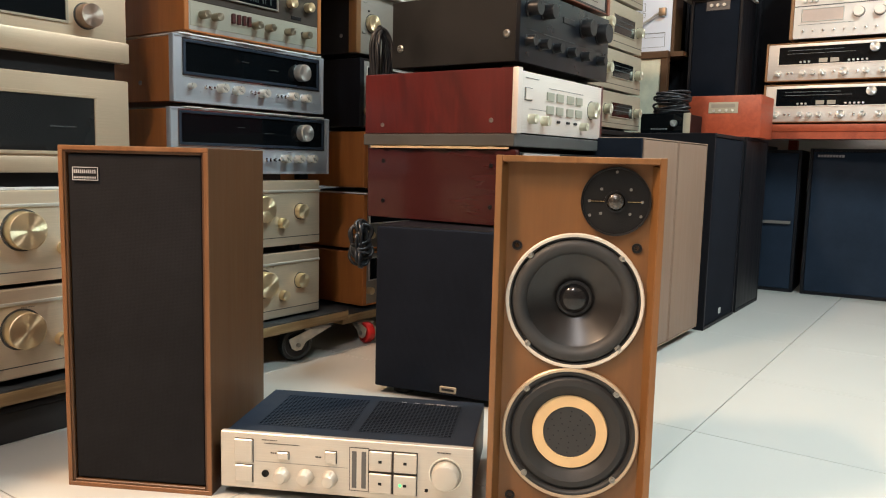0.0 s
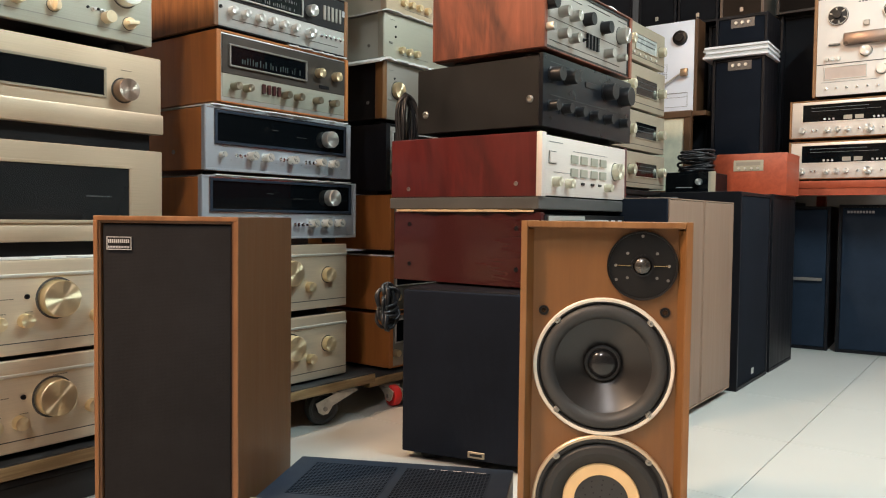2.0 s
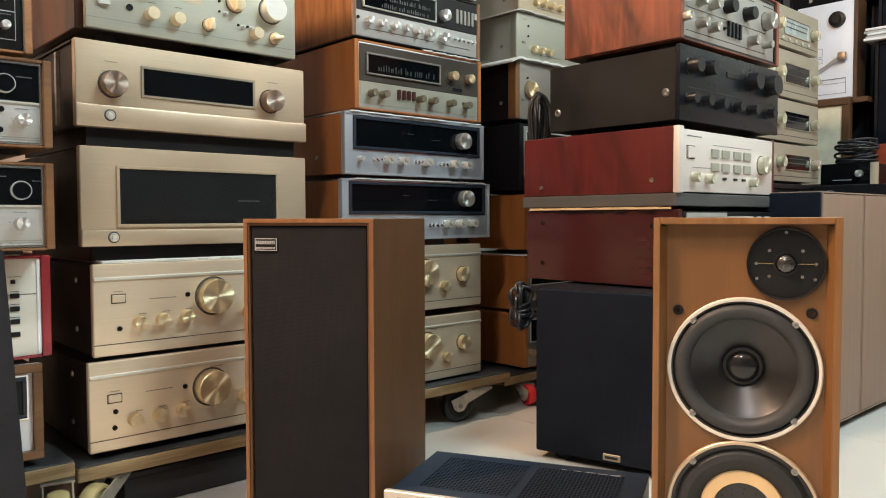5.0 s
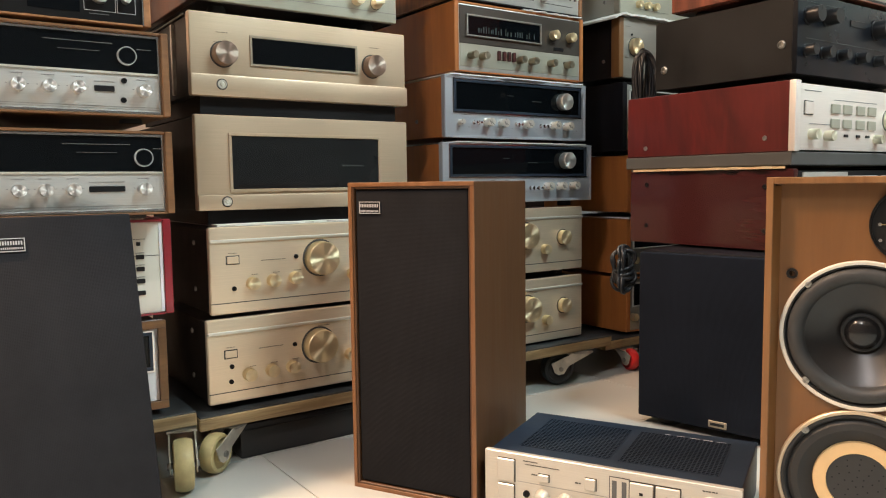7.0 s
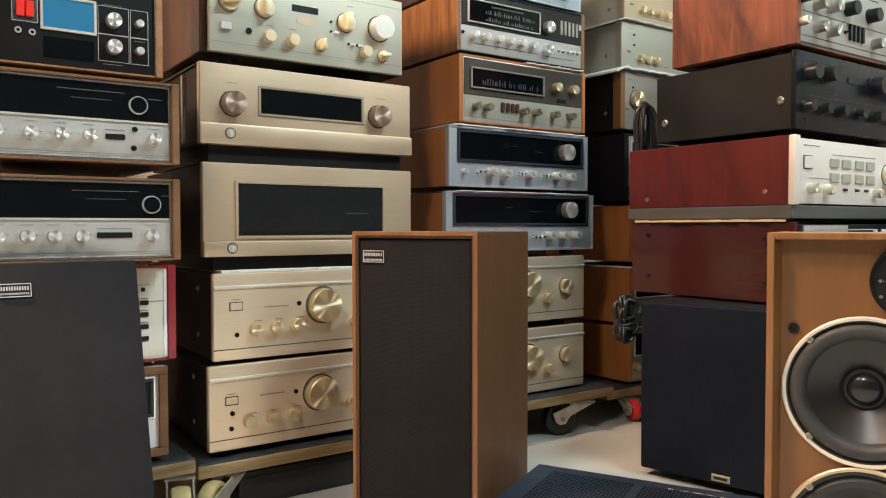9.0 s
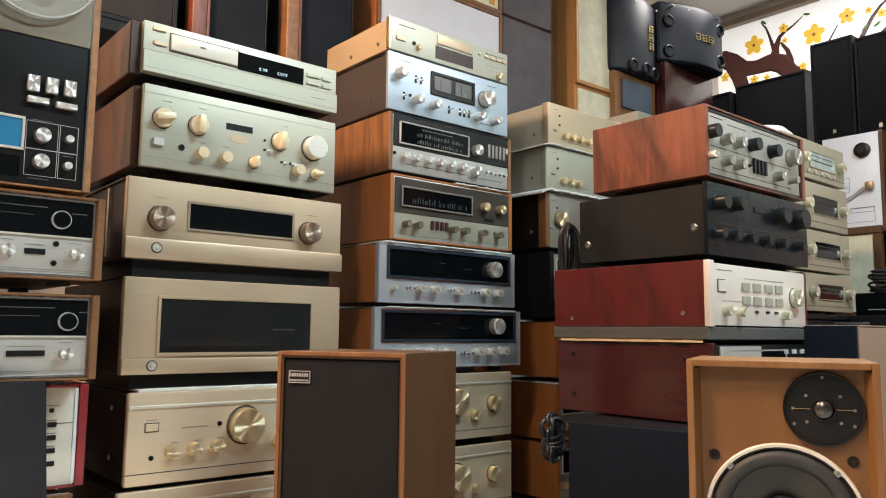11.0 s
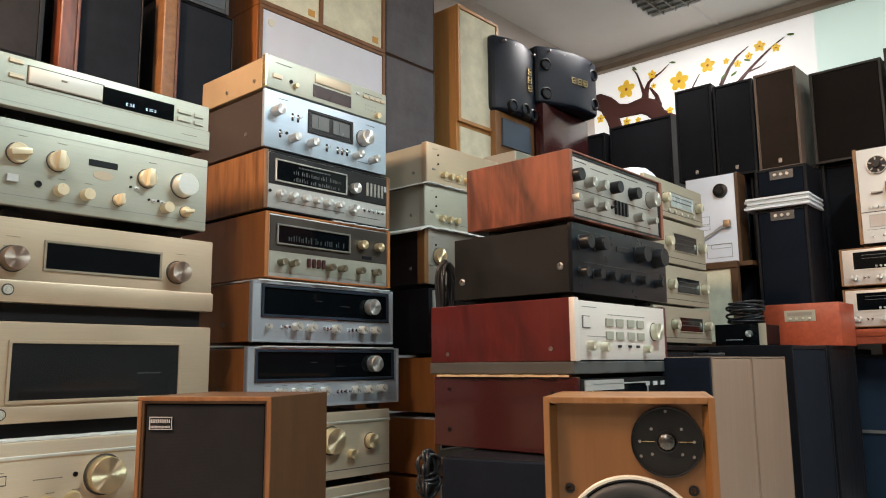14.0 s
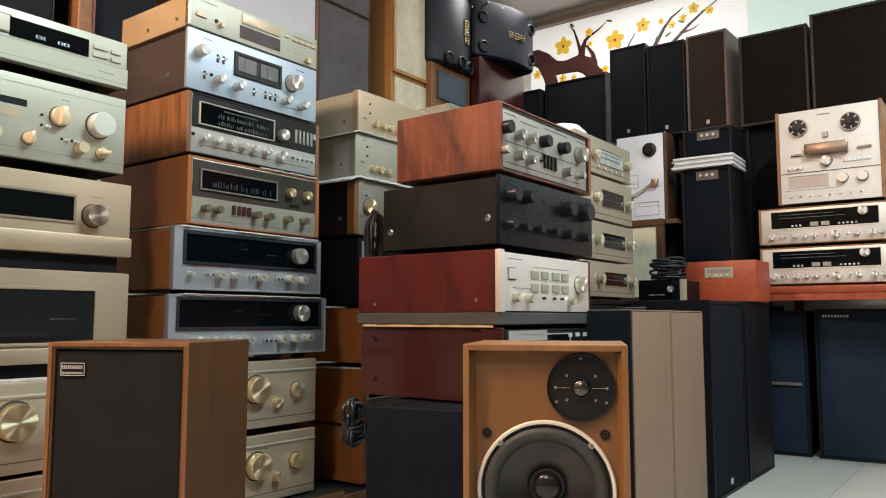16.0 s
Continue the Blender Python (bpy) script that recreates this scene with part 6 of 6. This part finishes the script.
def picture_frame():
    th = thing("framed_picture", "dark wooden frame with a pale board", "picture frame", 3.12, 1.33, 0.629, -90)
    part("rim", ring_of(bmesh.new(), 0, 0.24, 0, 0.36, 0.03, 0, 0.03, 0.003), WALNUT, th)
    part("board", block(0.03, 0.21, 0.01, 0.02, 0.03, 0.33), GRILLE_CREAM, th, smooth=0)


picture_frame()


def upright_turntable():
    th = thing("turntable", "white turntable deck stood on edge with its black tonearm base", "turntable", 3.2, 1.325, 0.991, -90)
    part("plinth", block(0, 0.215, 0, 0.09, 0, 0.385, 0.003, 2), plain("blue_white_enamel", (0.76, 0.79, 0.88), 0.35, 0, 0.05, 5), th)
    part("side_board", block(0.2155, 0.23, -0.002, 0.09, 0, 0.387, 0.002, 1), WALNUT, th)
    part("arm_base", lathe([(0, -0.02), (0.016, -0.02), (0.018, -0.014), (0.03, -0.012), (0.031, 0)], 28, "y", (0.155, 0, 0.315)), KNOBBLACK, th)
    bronze = plain("bronze_arm", (0.42, 0.3, 0.2), 0.35, 0.6)
    bm = bmesh.new()
    way = [(-0.03, 0.1), (0.03, 0.104), (0.08, 0.115), (0.12, 0.135), (0.15, 0.155), (0.175, 0.165)]
    for (a, b), (c, e) in zip(way, way[1:]):
        m = Matrix.Translation(((a + c) / 2, -0.018, (b + e) / 2)) @ Matrix.Rotation(-math.atan2(e - b, c - a), 4, "Y") @ Matrix.Rotation(radians(90), 4, "Y")
        bmesh.ops.create_cone(bm, cap_ends=True, segments=12, radius1=0.0042, radius2=0.0042, depth=math.hypot(c - a, e - b) + 0.004, matrix=m)
    arm = part("tonearm", bm, SILVER, th, "bent silver tonearm")
    part("headshell", block(0.165, 0.195, -0.026, -0.008, 0.15, 0.182, 0.004, 2), bronze, arm)
    part("arm_rest", block(0.06, 0.075, -0.012, 0.0, 0.1, 0.125, 0.002, 1), SILVER, th)
    for i, (a, b, c, e) in enumerate(((0.02, 0.1, 0.175, 0.21), (0.08, 0.19, 0.025, 0.085), (0.1, 0.19, 0.065, 0.083), (0.02, 0.1, 0.15, 0.17))):
        part("printed_outline", ring_of(bmesh.new(), a, b, c, e, 0.0014, -0.0008 - 0.0002 * i, 0.0004), PRINT_GREY, th, smooth=0)
    part("shelf", block(-0.03, 0.28, -0.03, 0.16, -0.02, -0.001), WALNUT, th)


upright_turntable()
box_speaker("bookshelf_speaker", "dark loudspeaker behind the turntable", 3.3, 1.33, 0.629, 0.25, 0.34, 0.2, -90, DARKASH, GRILLE)
box_speaker("bookshelf_speaker", "black loudspeaker with a three-dial control plate", 3.2, 1.032, 0.782, 0.205, 0.415, 0.2, -90, DARKASH, GRILLE_BLUE, 0.006, mark="upper")
th = thing("magazine_pile", "pile of white magazines on a loudspeaker", "magazines", 3.19, 1.055, 1.1975, -88)
for i in range(5):
    part("magazine", block(-0.01 + 0.006 * (i % 3), 0.245 - 0.004 * (i % 2), -0.02 + 0.004 * (i % 2), 0.2, i * 0.0095, i * 0.0095 + 0.009, 0.001, 1), WHITE if i % 2 == 0 else plain("grey_paper", (0.45, 0.45, 0.44), 0.6), th)
box_speaker("bookshelf_speaker", "small black loudspeaker with a silver plate", 3.22, 1.03, 1.2465, 0.205, 0.125, 0.2, -90, DARKASH, GRILLE_BLUE, 0.006, mark="upper")

# ---- far wall: table with receivers and the tape machine ----
th = thing("shop_table", "long red-stained wooden table", "table", 3.3, 0.80, 0, -90)
part("tabletop", block(0, 2.2, 0, 0.85, 0.668, 0.697, 0.003, 2), REDWOOD, th)
part("apron", block(0, 2.2, 0.004, 0.03, 0.64, 0.6675), REDWOOD, th)
for a in (0.03, 0.75, 1.45, 2.15):
    for b in (0.03, 0.78):
        part("leg", block(a - 0.02, a + 0.02, b - 0.02, b + 0.02, 0, 0.66), REDWOOD, th)


def far_receiver(z):
    w, h = 0.47, 0.148
    th = hifi("stereo_receiver", "bright silver receiver with a warm-lit dial and walnut case", 3.32, 0.755, z, w, h, 0.38, PANEL_ROSE, BLACK, 0.006, 0.012, BROWNWOOD, 0.008, 0.003, 0.001, -90, "receiver", "receivers on the table", top=BROWNWOOD)
    window(th, 0.045, 0.06, 0.44, 0.135, 0.004, PANEL_ROSE, GLASS_DARK, 0.003, "tuning_window")
    knob(th, 0.385, 0.115, 0.018, KNOB, 0.022, "tuning_knob")
    for i, (u, r) in enumerate(((0.05, 0.012), (0.14, 0.01), (0.175, 0.01), (0.21, 0.01), (0.285, 0.015), (0.36, 0.011), (0.415, 0.012), (0.445, 0.009))):
        knob(th, u, 0.03, r, KNOB, 0.018)
    for u in (0.085, 0.1, 0.25, 0.33):
        toggle(th, u, 0.03)
    for u in (0.13, 0.145, 0.16, 0.3, 0.315, 0.33, 0.345, 0.36):
        shared_part("push_button", ("far",), lambda: lathe([(0, -0.006), (0.004, -0.006), (0.0045, 0)], 10), KNOB, th, (u, -0.002, 0.072))
    for u in (0.195, 0.235):
        part("dial_meter", block(u, u + 0.03, -0.002, 0.001, 0.068, 0.084), GREYMETAL, th, smooth=0)
    marks(th, [(0.08, 0.118, 0.2, 0.002), (0.08, 0.105, 0.24, 0.0015)], PRINT_GREY).location.y = -0.0015


far_receiver(0.706)
far_receiver(0.868)


def tape_machine():
    w, h = 0.385, 0.385
    th = hifi("reel_tape_deck", "cream reel tape deck with two black reel hubs and walnut sides", 3.32, 0.675, 1.028, w, h, 0.2, plain("rose_white_enamel", (0.82, 0.72, 0.65), 0.35, 0, 0.04), BLACK, 0.01, 0.012, BROWNWOOD, 0.012, 0.004, 0.001, -90, "tape deck")
    for u in (0.085, 0.275):
        k = part("reel_hub", lathe([(0, -0.02), (0.012, -0.02), (0.014, -0.012), (0.036, -0.01), (0.037, -0.004), (0.02, -0.002), (0.02, 0)], 30), KNOBBLACK, th)
        k.location = (u, 0, 0.31)
        part("hub_ring", lathe([(0.0335, -0.0112), (0.0355, -0.0112), (0.0355, -0.009)], 30), SILVER, k)
        for a in range(6):
            q = part("hub_spoke", block(0.02, 0.031, -0.0122, -0.01, -0.0025, 0.0025), STEEL, k)
            q.rotation_euler = (0, radians(60 * a + 20), 0)
    part("head_cover", block(0.11, 0.265, -0.035, 0.001, 0.19, 0.235, 0.006, 2), plain("bronze_cover", (0.25, 0.18, 0.14), 0.3, 0.7), th, "dark bronze head cover")
    knob(th, 0.185, 0.165, 0.02, KNOB, 0.02)
    part("seam", block(0.014, w - 0.014, -0.0012, 0.001, 0.124, 0.127), PRINT, th, smooth=0)
    window(th, 0.04, 0.065, 0.19, 0.115, 0.003, SILVER, plain("meter_face", (0.55, 0.42, 0.36), 0.4), 0.003, "level_meter")
    for u in (0.24, 0.31):
        knob(th, u, 0.09, 0.018, PANEL_ROSE, 0.02)
    for u in (0.05, 0.07, 0.09):
        knob(th, u, 0.145, 0.008, KNOB, 0.012)
    for i in range(6):
        button(th, 0.25 + i * 0.017, 0.16, 0.012, 0.014, WHITE, 0.006, "key")
    for i in range(8):
        toggle(th, 0.05 + i * 0.036, 0.03)
    part("lever", block(0.055, 0.095, -0.012, 0.001, 0.195, 0.203, 0.002, 1), STEEL, th)
    part("lever", block(0.295, 0.345, -0.012, 0.001, 0.2, 0.208, 0.002, 1), STEEL, th)
    button(th, 0.185, 0.27, 0.02, 0.02, STEEL, 0.01, "guide_post")
    marks(th, [(0.155, 0.355, 0.05, 0.004), (0.03, 0.055, 0.2, 0.0016)])


tape_machine()
box_speaker("floor_speaker", "blue-black loudspeaker cabinet with a bar across its front", 3.46, 0.79, 0.0, 0.17, 0.6, 0.3, -86, DARKASH, GRILLE_SEA, 0.004)
th = thing("panel_bar", "dull grey bar across a dark cabinet front", "bar", 3.454, 0.775, 0.29, -86)
part("bar", block(0.0, 0.13, -0.002, 0.004, 0, 0.012), GREYMETAL, th)
th = box_speaker("floor_speaker", "broad blue-black floor loudspeaker with a white mark", 3.47, 0.59, 0.0, 0.36, 0.607, 0.3, -84, DARKASH, GRILLE_SEA, 0.004)
mark = bmesh.new()
for i in range(9):
    box_in(mark, 0.03 + i * 0.011, 0.038 + i * 0.011, 0.0005, 0.003, 0.572, 0.582)
part("name_mark", mark, PRINT_PALE, th, "row of small white bars", 0)
for y, h, lab in ((1.55, 0.83, "black loudspeaker standing on the low cabinet"), (1.2, 0.83, "black loudspeaker standing behind the boxes")):
    box_speaker("bookshelf_speaker", lab, 3.66, y, 0.629, 0.33, h, 0.3, -90, DARKASH, GRILLE)
th = thing("low_cabinet", "black cabinet against the far wall", "cabinet", 3.12, 1.60, 0, -90)
part("body", block(0, 0.76, 0, 0.95, 0, 0.627, 0.002, 1), DARKASH, th)
for y in (0.88, 0.57):
    box_speaker("bookshelf_speaker", "dark loudspeaker on the table behind the tape deck", 3.68, y, 0.698, 0.3, 0.755, 0.3, -90, DARKASH, GRILLE)
box_speaker("bookshelf_speaker", "slim black loudspeaker on the top row", 3.6, 1.53, 1.47, 0.19, 0.48, 0.25, -90, DARKASH, GRILLE, 0.004, mark="lower")
box_speaker("bookshelf_speaker", "slim black loudspeaker on the top row", 3.6, 1.332, 1.46, 0.19, 0.465, 0.25, -90, DARKASH, GRILLE, 0.004, mark="lower")
box_speaker("bookshelf_speaker", "brown cloth loudspeaker with a silver plate", 3.6, 1.133, 1.455, 0.193, 0.475, 0.25, -92, wood("dull_brown", (0.11, 0.07, 0.045), (0.16, 0.1, 0.07), "z"), GRILLE_BROWN, 0.004, mark="lower")
box_speaker("bookshelf_speaker", "large dark brown loudspeaker on the top row", 3.63, 0.895, 1.454, 0.295, 0.43, 0.3, -90, UMBER, GRILLE_UMBER, 0.004)
box_speaker("bookshelf_speaker", "large dark brown loudspeaker on the top row", 3.62, 0.585, 1.454, 0.32, 0.46, 0.3, -90, UMBER, GRILLE_UMBER, 0.004)
box_speaker("bookshelf_speaker", "black loudspeaker below the mural", 3.75, 1.995, 1.202, 0.37, 0.69, 0.25, -90, DARKASH, GRILLE)
box_speaker("bookshelf_speaker", "black loudspeaker in the corner below the mural", 3.72, 2.17, 1.202, 0.16, 0.665, 0.25, -90, DARKASH, GRILLE)
th = thing("low_cabinet", "dark cabinet in the corner", "cabinet", 3.0, 2.33, 0, -90)
part("body", block(0, 0.72, 0, 1.15, 0, 1.2, 0.002, 1), DARKASH, th)

# ---- speakers along the long wall ----
YW = 2.05
th = thing("wall_rack", "dark plank rack along the wall under the loudspeakers", "rack", 0.2, YW, 0)
part("shelf", block(0, 2.75, 0, 0.29, 1.36, 1.39), DARKASH, th)
for a in (0.0, 0.9, 1.8, 2.72):
    part("upright", block(a, a + 0.03, 0, 0.29, 0, 1.36), DARKASH, th)
box_speaker("wall_speaker", "tall grey cloth-fronted loudspeaker on the rack", 0.42, YW, 1.392, 0.33, 0.7, 0.27, 0, DARKASH, cloth("dark_grey_cloth", (0.037, 0.036, 0.039)), 0.004)
for x, w, h in ((0.79, 0.237, 0.335), (1.09, 0.25, 0.335)):
    th = box_speaker("wall_speaker", "black-fronted loudspeaker with reddish wooden sides", x, YW, 1.392, w, h, 0.27, 0, DARKASH, cloth("slate_cloth", (0.02, 0.023, 0.03)), 0.004, board=0.004)
    part("wood_post", block(-0.001, 0.042, -0.012, 0.05, 0, h - 0.004, 0.006, 3), ROSEWOOD if x < 1 else BROWNWOOD, th, "reddish wooden corner post")
    part("wood_side", block(0.042, 0.052, -0.01, 0.02, 0, h - 0.004, 0.002, 1), ROSEWOOD, th, "reddish wooden side strip")


def monitor():
    th = box_speaker("wall_speaker", "grey monitor loudspeaker with a bare cone", 1.06, YW, 1.733, 0.26, 0.4, 0.25, 0, plain("grey_plastic", (0.05, 0.055, 0.06), 0.5), plain("grey_front", (0.08, 0.09, 0.1), 0.45), 0.001)
    part("rim", lathe([(0.1, 0), (0.1, -0.01), (0.085, -0.012), (0.08, -0.002)], 40, "y", (0.13, 0, 0.13)), STEEL, th)
    part("cone", lathe([(0.08, -0.003), (0.05, 0.02), (0.02, 0.028), (0, 0.015)], 40, "y", (0.13, -0.001, 0.13)), CONE, th)


monitor()


def cream_speakers():
    th = thing("wall_speaker", "wooden loudspeaker with two cream cloth panels", "speaker", 1.44, YW, 1.823, 0, "shop loudspeakers")
    part("cabinet", block(0, 0.6, 0.01, 0.28, 0, 0.5, 0.002, 1), ORANGE, th)
    part("front_rim", ring_of(bmesh.new(), 0, 0.6, 0, 0.5, 0.016, -0.004, 0.01, 0.001), WALNUT_EDGE, th)
    part("divider", block(0.262, 0.278, -0.004, 0.01, 0.016, 0.484), WALNUT_EDGE, th)
    for a, b in ((0.0165, 0.2615), (0.2785, 0.5835)):
        g = part("grille", block(a, b, 0.002, 0.0098, 0.0165, 0.4835, 0.002, 1), GRILLE_CREAM, th, "yellowed cream cloth")
        part("sticker", block(b - 0.05, b - 0.02, 0.0005, 0.003, 0.03, 0.055), plain("orange_paper", (0.6, 0.3, 0.06), 0.6), g, smooth=0)
    th = thing("wall_speaker", "wooden loudspeaker with a plain white front board", "speaker", 1.44, YW, 1.392, 0, "shop loudspeakers")
    part("cabinet", block(0, 0.6, 0.01, 0.28, 0, 0.43, 0.002, 1), ORANGE, th)
    part("front_rim", ring_of(bmesh.new(), 0, 0.6, 0, 0.43, 0.014, -0.004, 0.01, 0.001), WALNUT_EDGE, th)
    part("front_board", block(0.0145, 0.5855, 0.0, 0.0098, 0.0145, 0.4155, 0.001, 1), plain("lilac_white", (0.72, 0.72, 0.8), 0.4, 0, 0.03), th, "white board")
    part("round_mark", lathe([(0, -0.003), (0.014, -0.002), (0.016, 0.001)], 20, "y", (0.05, 0, 0.375)), CREAM, th)


cream_speakers()
for z, h in ((1.392, 0.436), (1.833, 0.6)):
    box_speaker("wall_speaker", "large loudspeaker with a grey-violet cloth front", 2.045, YW, z, 0.295, h, 0.28, 0, WALNUT, GRILLE_GREY, 0.002, board=0.004)


def tall_cream():
    th = thing("wall_speaker", "tall honey-wood loudspeaker with cream cloth", "speaker", 2.47, YW - 0.02, 1.0, 0, "shop loudspeakers")
    part("cabinet", block(0, 0.3, 0.01, 0.3, 0, 1.19, 0.002, 1), HONEY, th)
    part("front_rim", ring_of(bmesh.new(), 0, 0.3, 0.64, 1.19, 0.016, -0.006, 0.01, 0.001), HONEY, th)
    part("grille", block(0.0165, 0.2835, 0.0, 0.0098, 0.6565, 1.1735, 0.002, 1), GRILLE_CREAM, th, "cream cloth")
    part("lower_grille", block(0.0165, 0.2835, 0.0, 0.0098, 0.1, 0.62, 0.002, 1), GRILLE_CREAM, th, "cream cloth")
    part("plate", block(0.24, 0.275, -0.003, 0.001, 0.67, 0.685), KNOBBLACK, th, smooth=0)
    part("stand", block(0.02, 0.28, 0.03, 0.28, -1.0, 0.0), DARKASH, th)


tall_cream()


def stage_speaker(x, y, z, yaw, w, h, label, upright=False):
    th = thing("stage_speaker", label, "speaker", x, y, z, yaw, "blue-black stage speakers")
    bm = block(0, w, 0, 0.22, 0, h, 0.025, 3)
    bmesh.ops.subdivide_edges(bm, edges=bm.edges[:], cuts=3, use_grid_fill=True)
    for v in bm.verts:
        if v.co.y < 0.1:
            v.co.y -= 0.045 * math.sin(math.pi * min(1, max(0, v.co.x / w)))
    part("cabinet", bm, plain("blue_black_plastic", (0.007, 0.012, 0.022), 0.36, 0, 0.2, 9, 0.3, 300, gloss=0.4), th)
    for i in range(3):
        a = (w * 0.68, h * 0.4 + i * 0.042) if upright else (w * 0.5 + i * 0.042, h * 0.48)
        bm = ring_of(bmesh.new(), a[0] - 0.016, a[0] + 0.016, a[1] - 0.017, a[1] + 0.017, 0.006, -0.046, -0.03, 0.001)
        part("logo_mark", box_in(bm, a[0] - 0.014, a[0] + 0.014, -0.046, -0.03, a[1] - 0.003, a[1] + 0.003), GOLD, th, "gilt raised mark")
    for s, zz in ((w * 0.3, 0.03), (w * 0.56, 0.03), (w * 0.82, 0.03)) if upright else ((w * 0.12, 0.05), (w * 0.12, h - 0.1), (w * 0.9, 0.06), (w * 0.9, h - 0.08)):
        part("bass_port", lathe([(0.026, -0.008), (0.032, -0.005), (0.033, 0.02), (0.02, 0.02), (0.021, -0.002), (0.026, -0.008)], 24, "y", (s, -0.044 * math.sin(math.pi * s / w), zz)), KNOBBLACK, th)
    for i in range(4):
        part("bolt", lathe([(0, -0.04), (0.005, -0.039), (0.005, 0)], 10, "y", (w * (0.15 + i * 0.23), 0, h - 0.03)), STEEL, th)


stage_speaker(2.69, 2.0, 1.745, 0, 0.345, 0.37, "blue-black stage loudspeaker with curved front and gilt marks", True)
stage_speaker(3.0, 1.97, 1.85, -12, 0.44, 0.3, "blue-black stage loudspeaker on a red-brown box")
th = thing("wooden_box", "dark red-brown speaker box under a stage loudspeaker", "box", 3.02, 1.95, 1.2, 0)
part("case", block(0, 0.42, 0, 0.36, 0, 0.648, 0.003, 2), ROSEFLAT, th)
th = thing("wooden_box", "honey wooden box with a blue panel under a stage loudspeaker", "box", 2.70, 1.99, 1.0, 0)
part("case", block(0, 0.31, 0.01, 0.33, 0.2, 0.743, 0.003, 2), TEAK_EDGE, th)
part("panel", block(0.045, 0.265, 0.0, 0.0098, 0.58, 0.712), plain("blue_panel", (0.05, 0.075, 0.11), 0.4), th)
part("stand", block(0.02, 0.29, 0.03, 0.31, -1.0, 0.2), DARKASH, th)
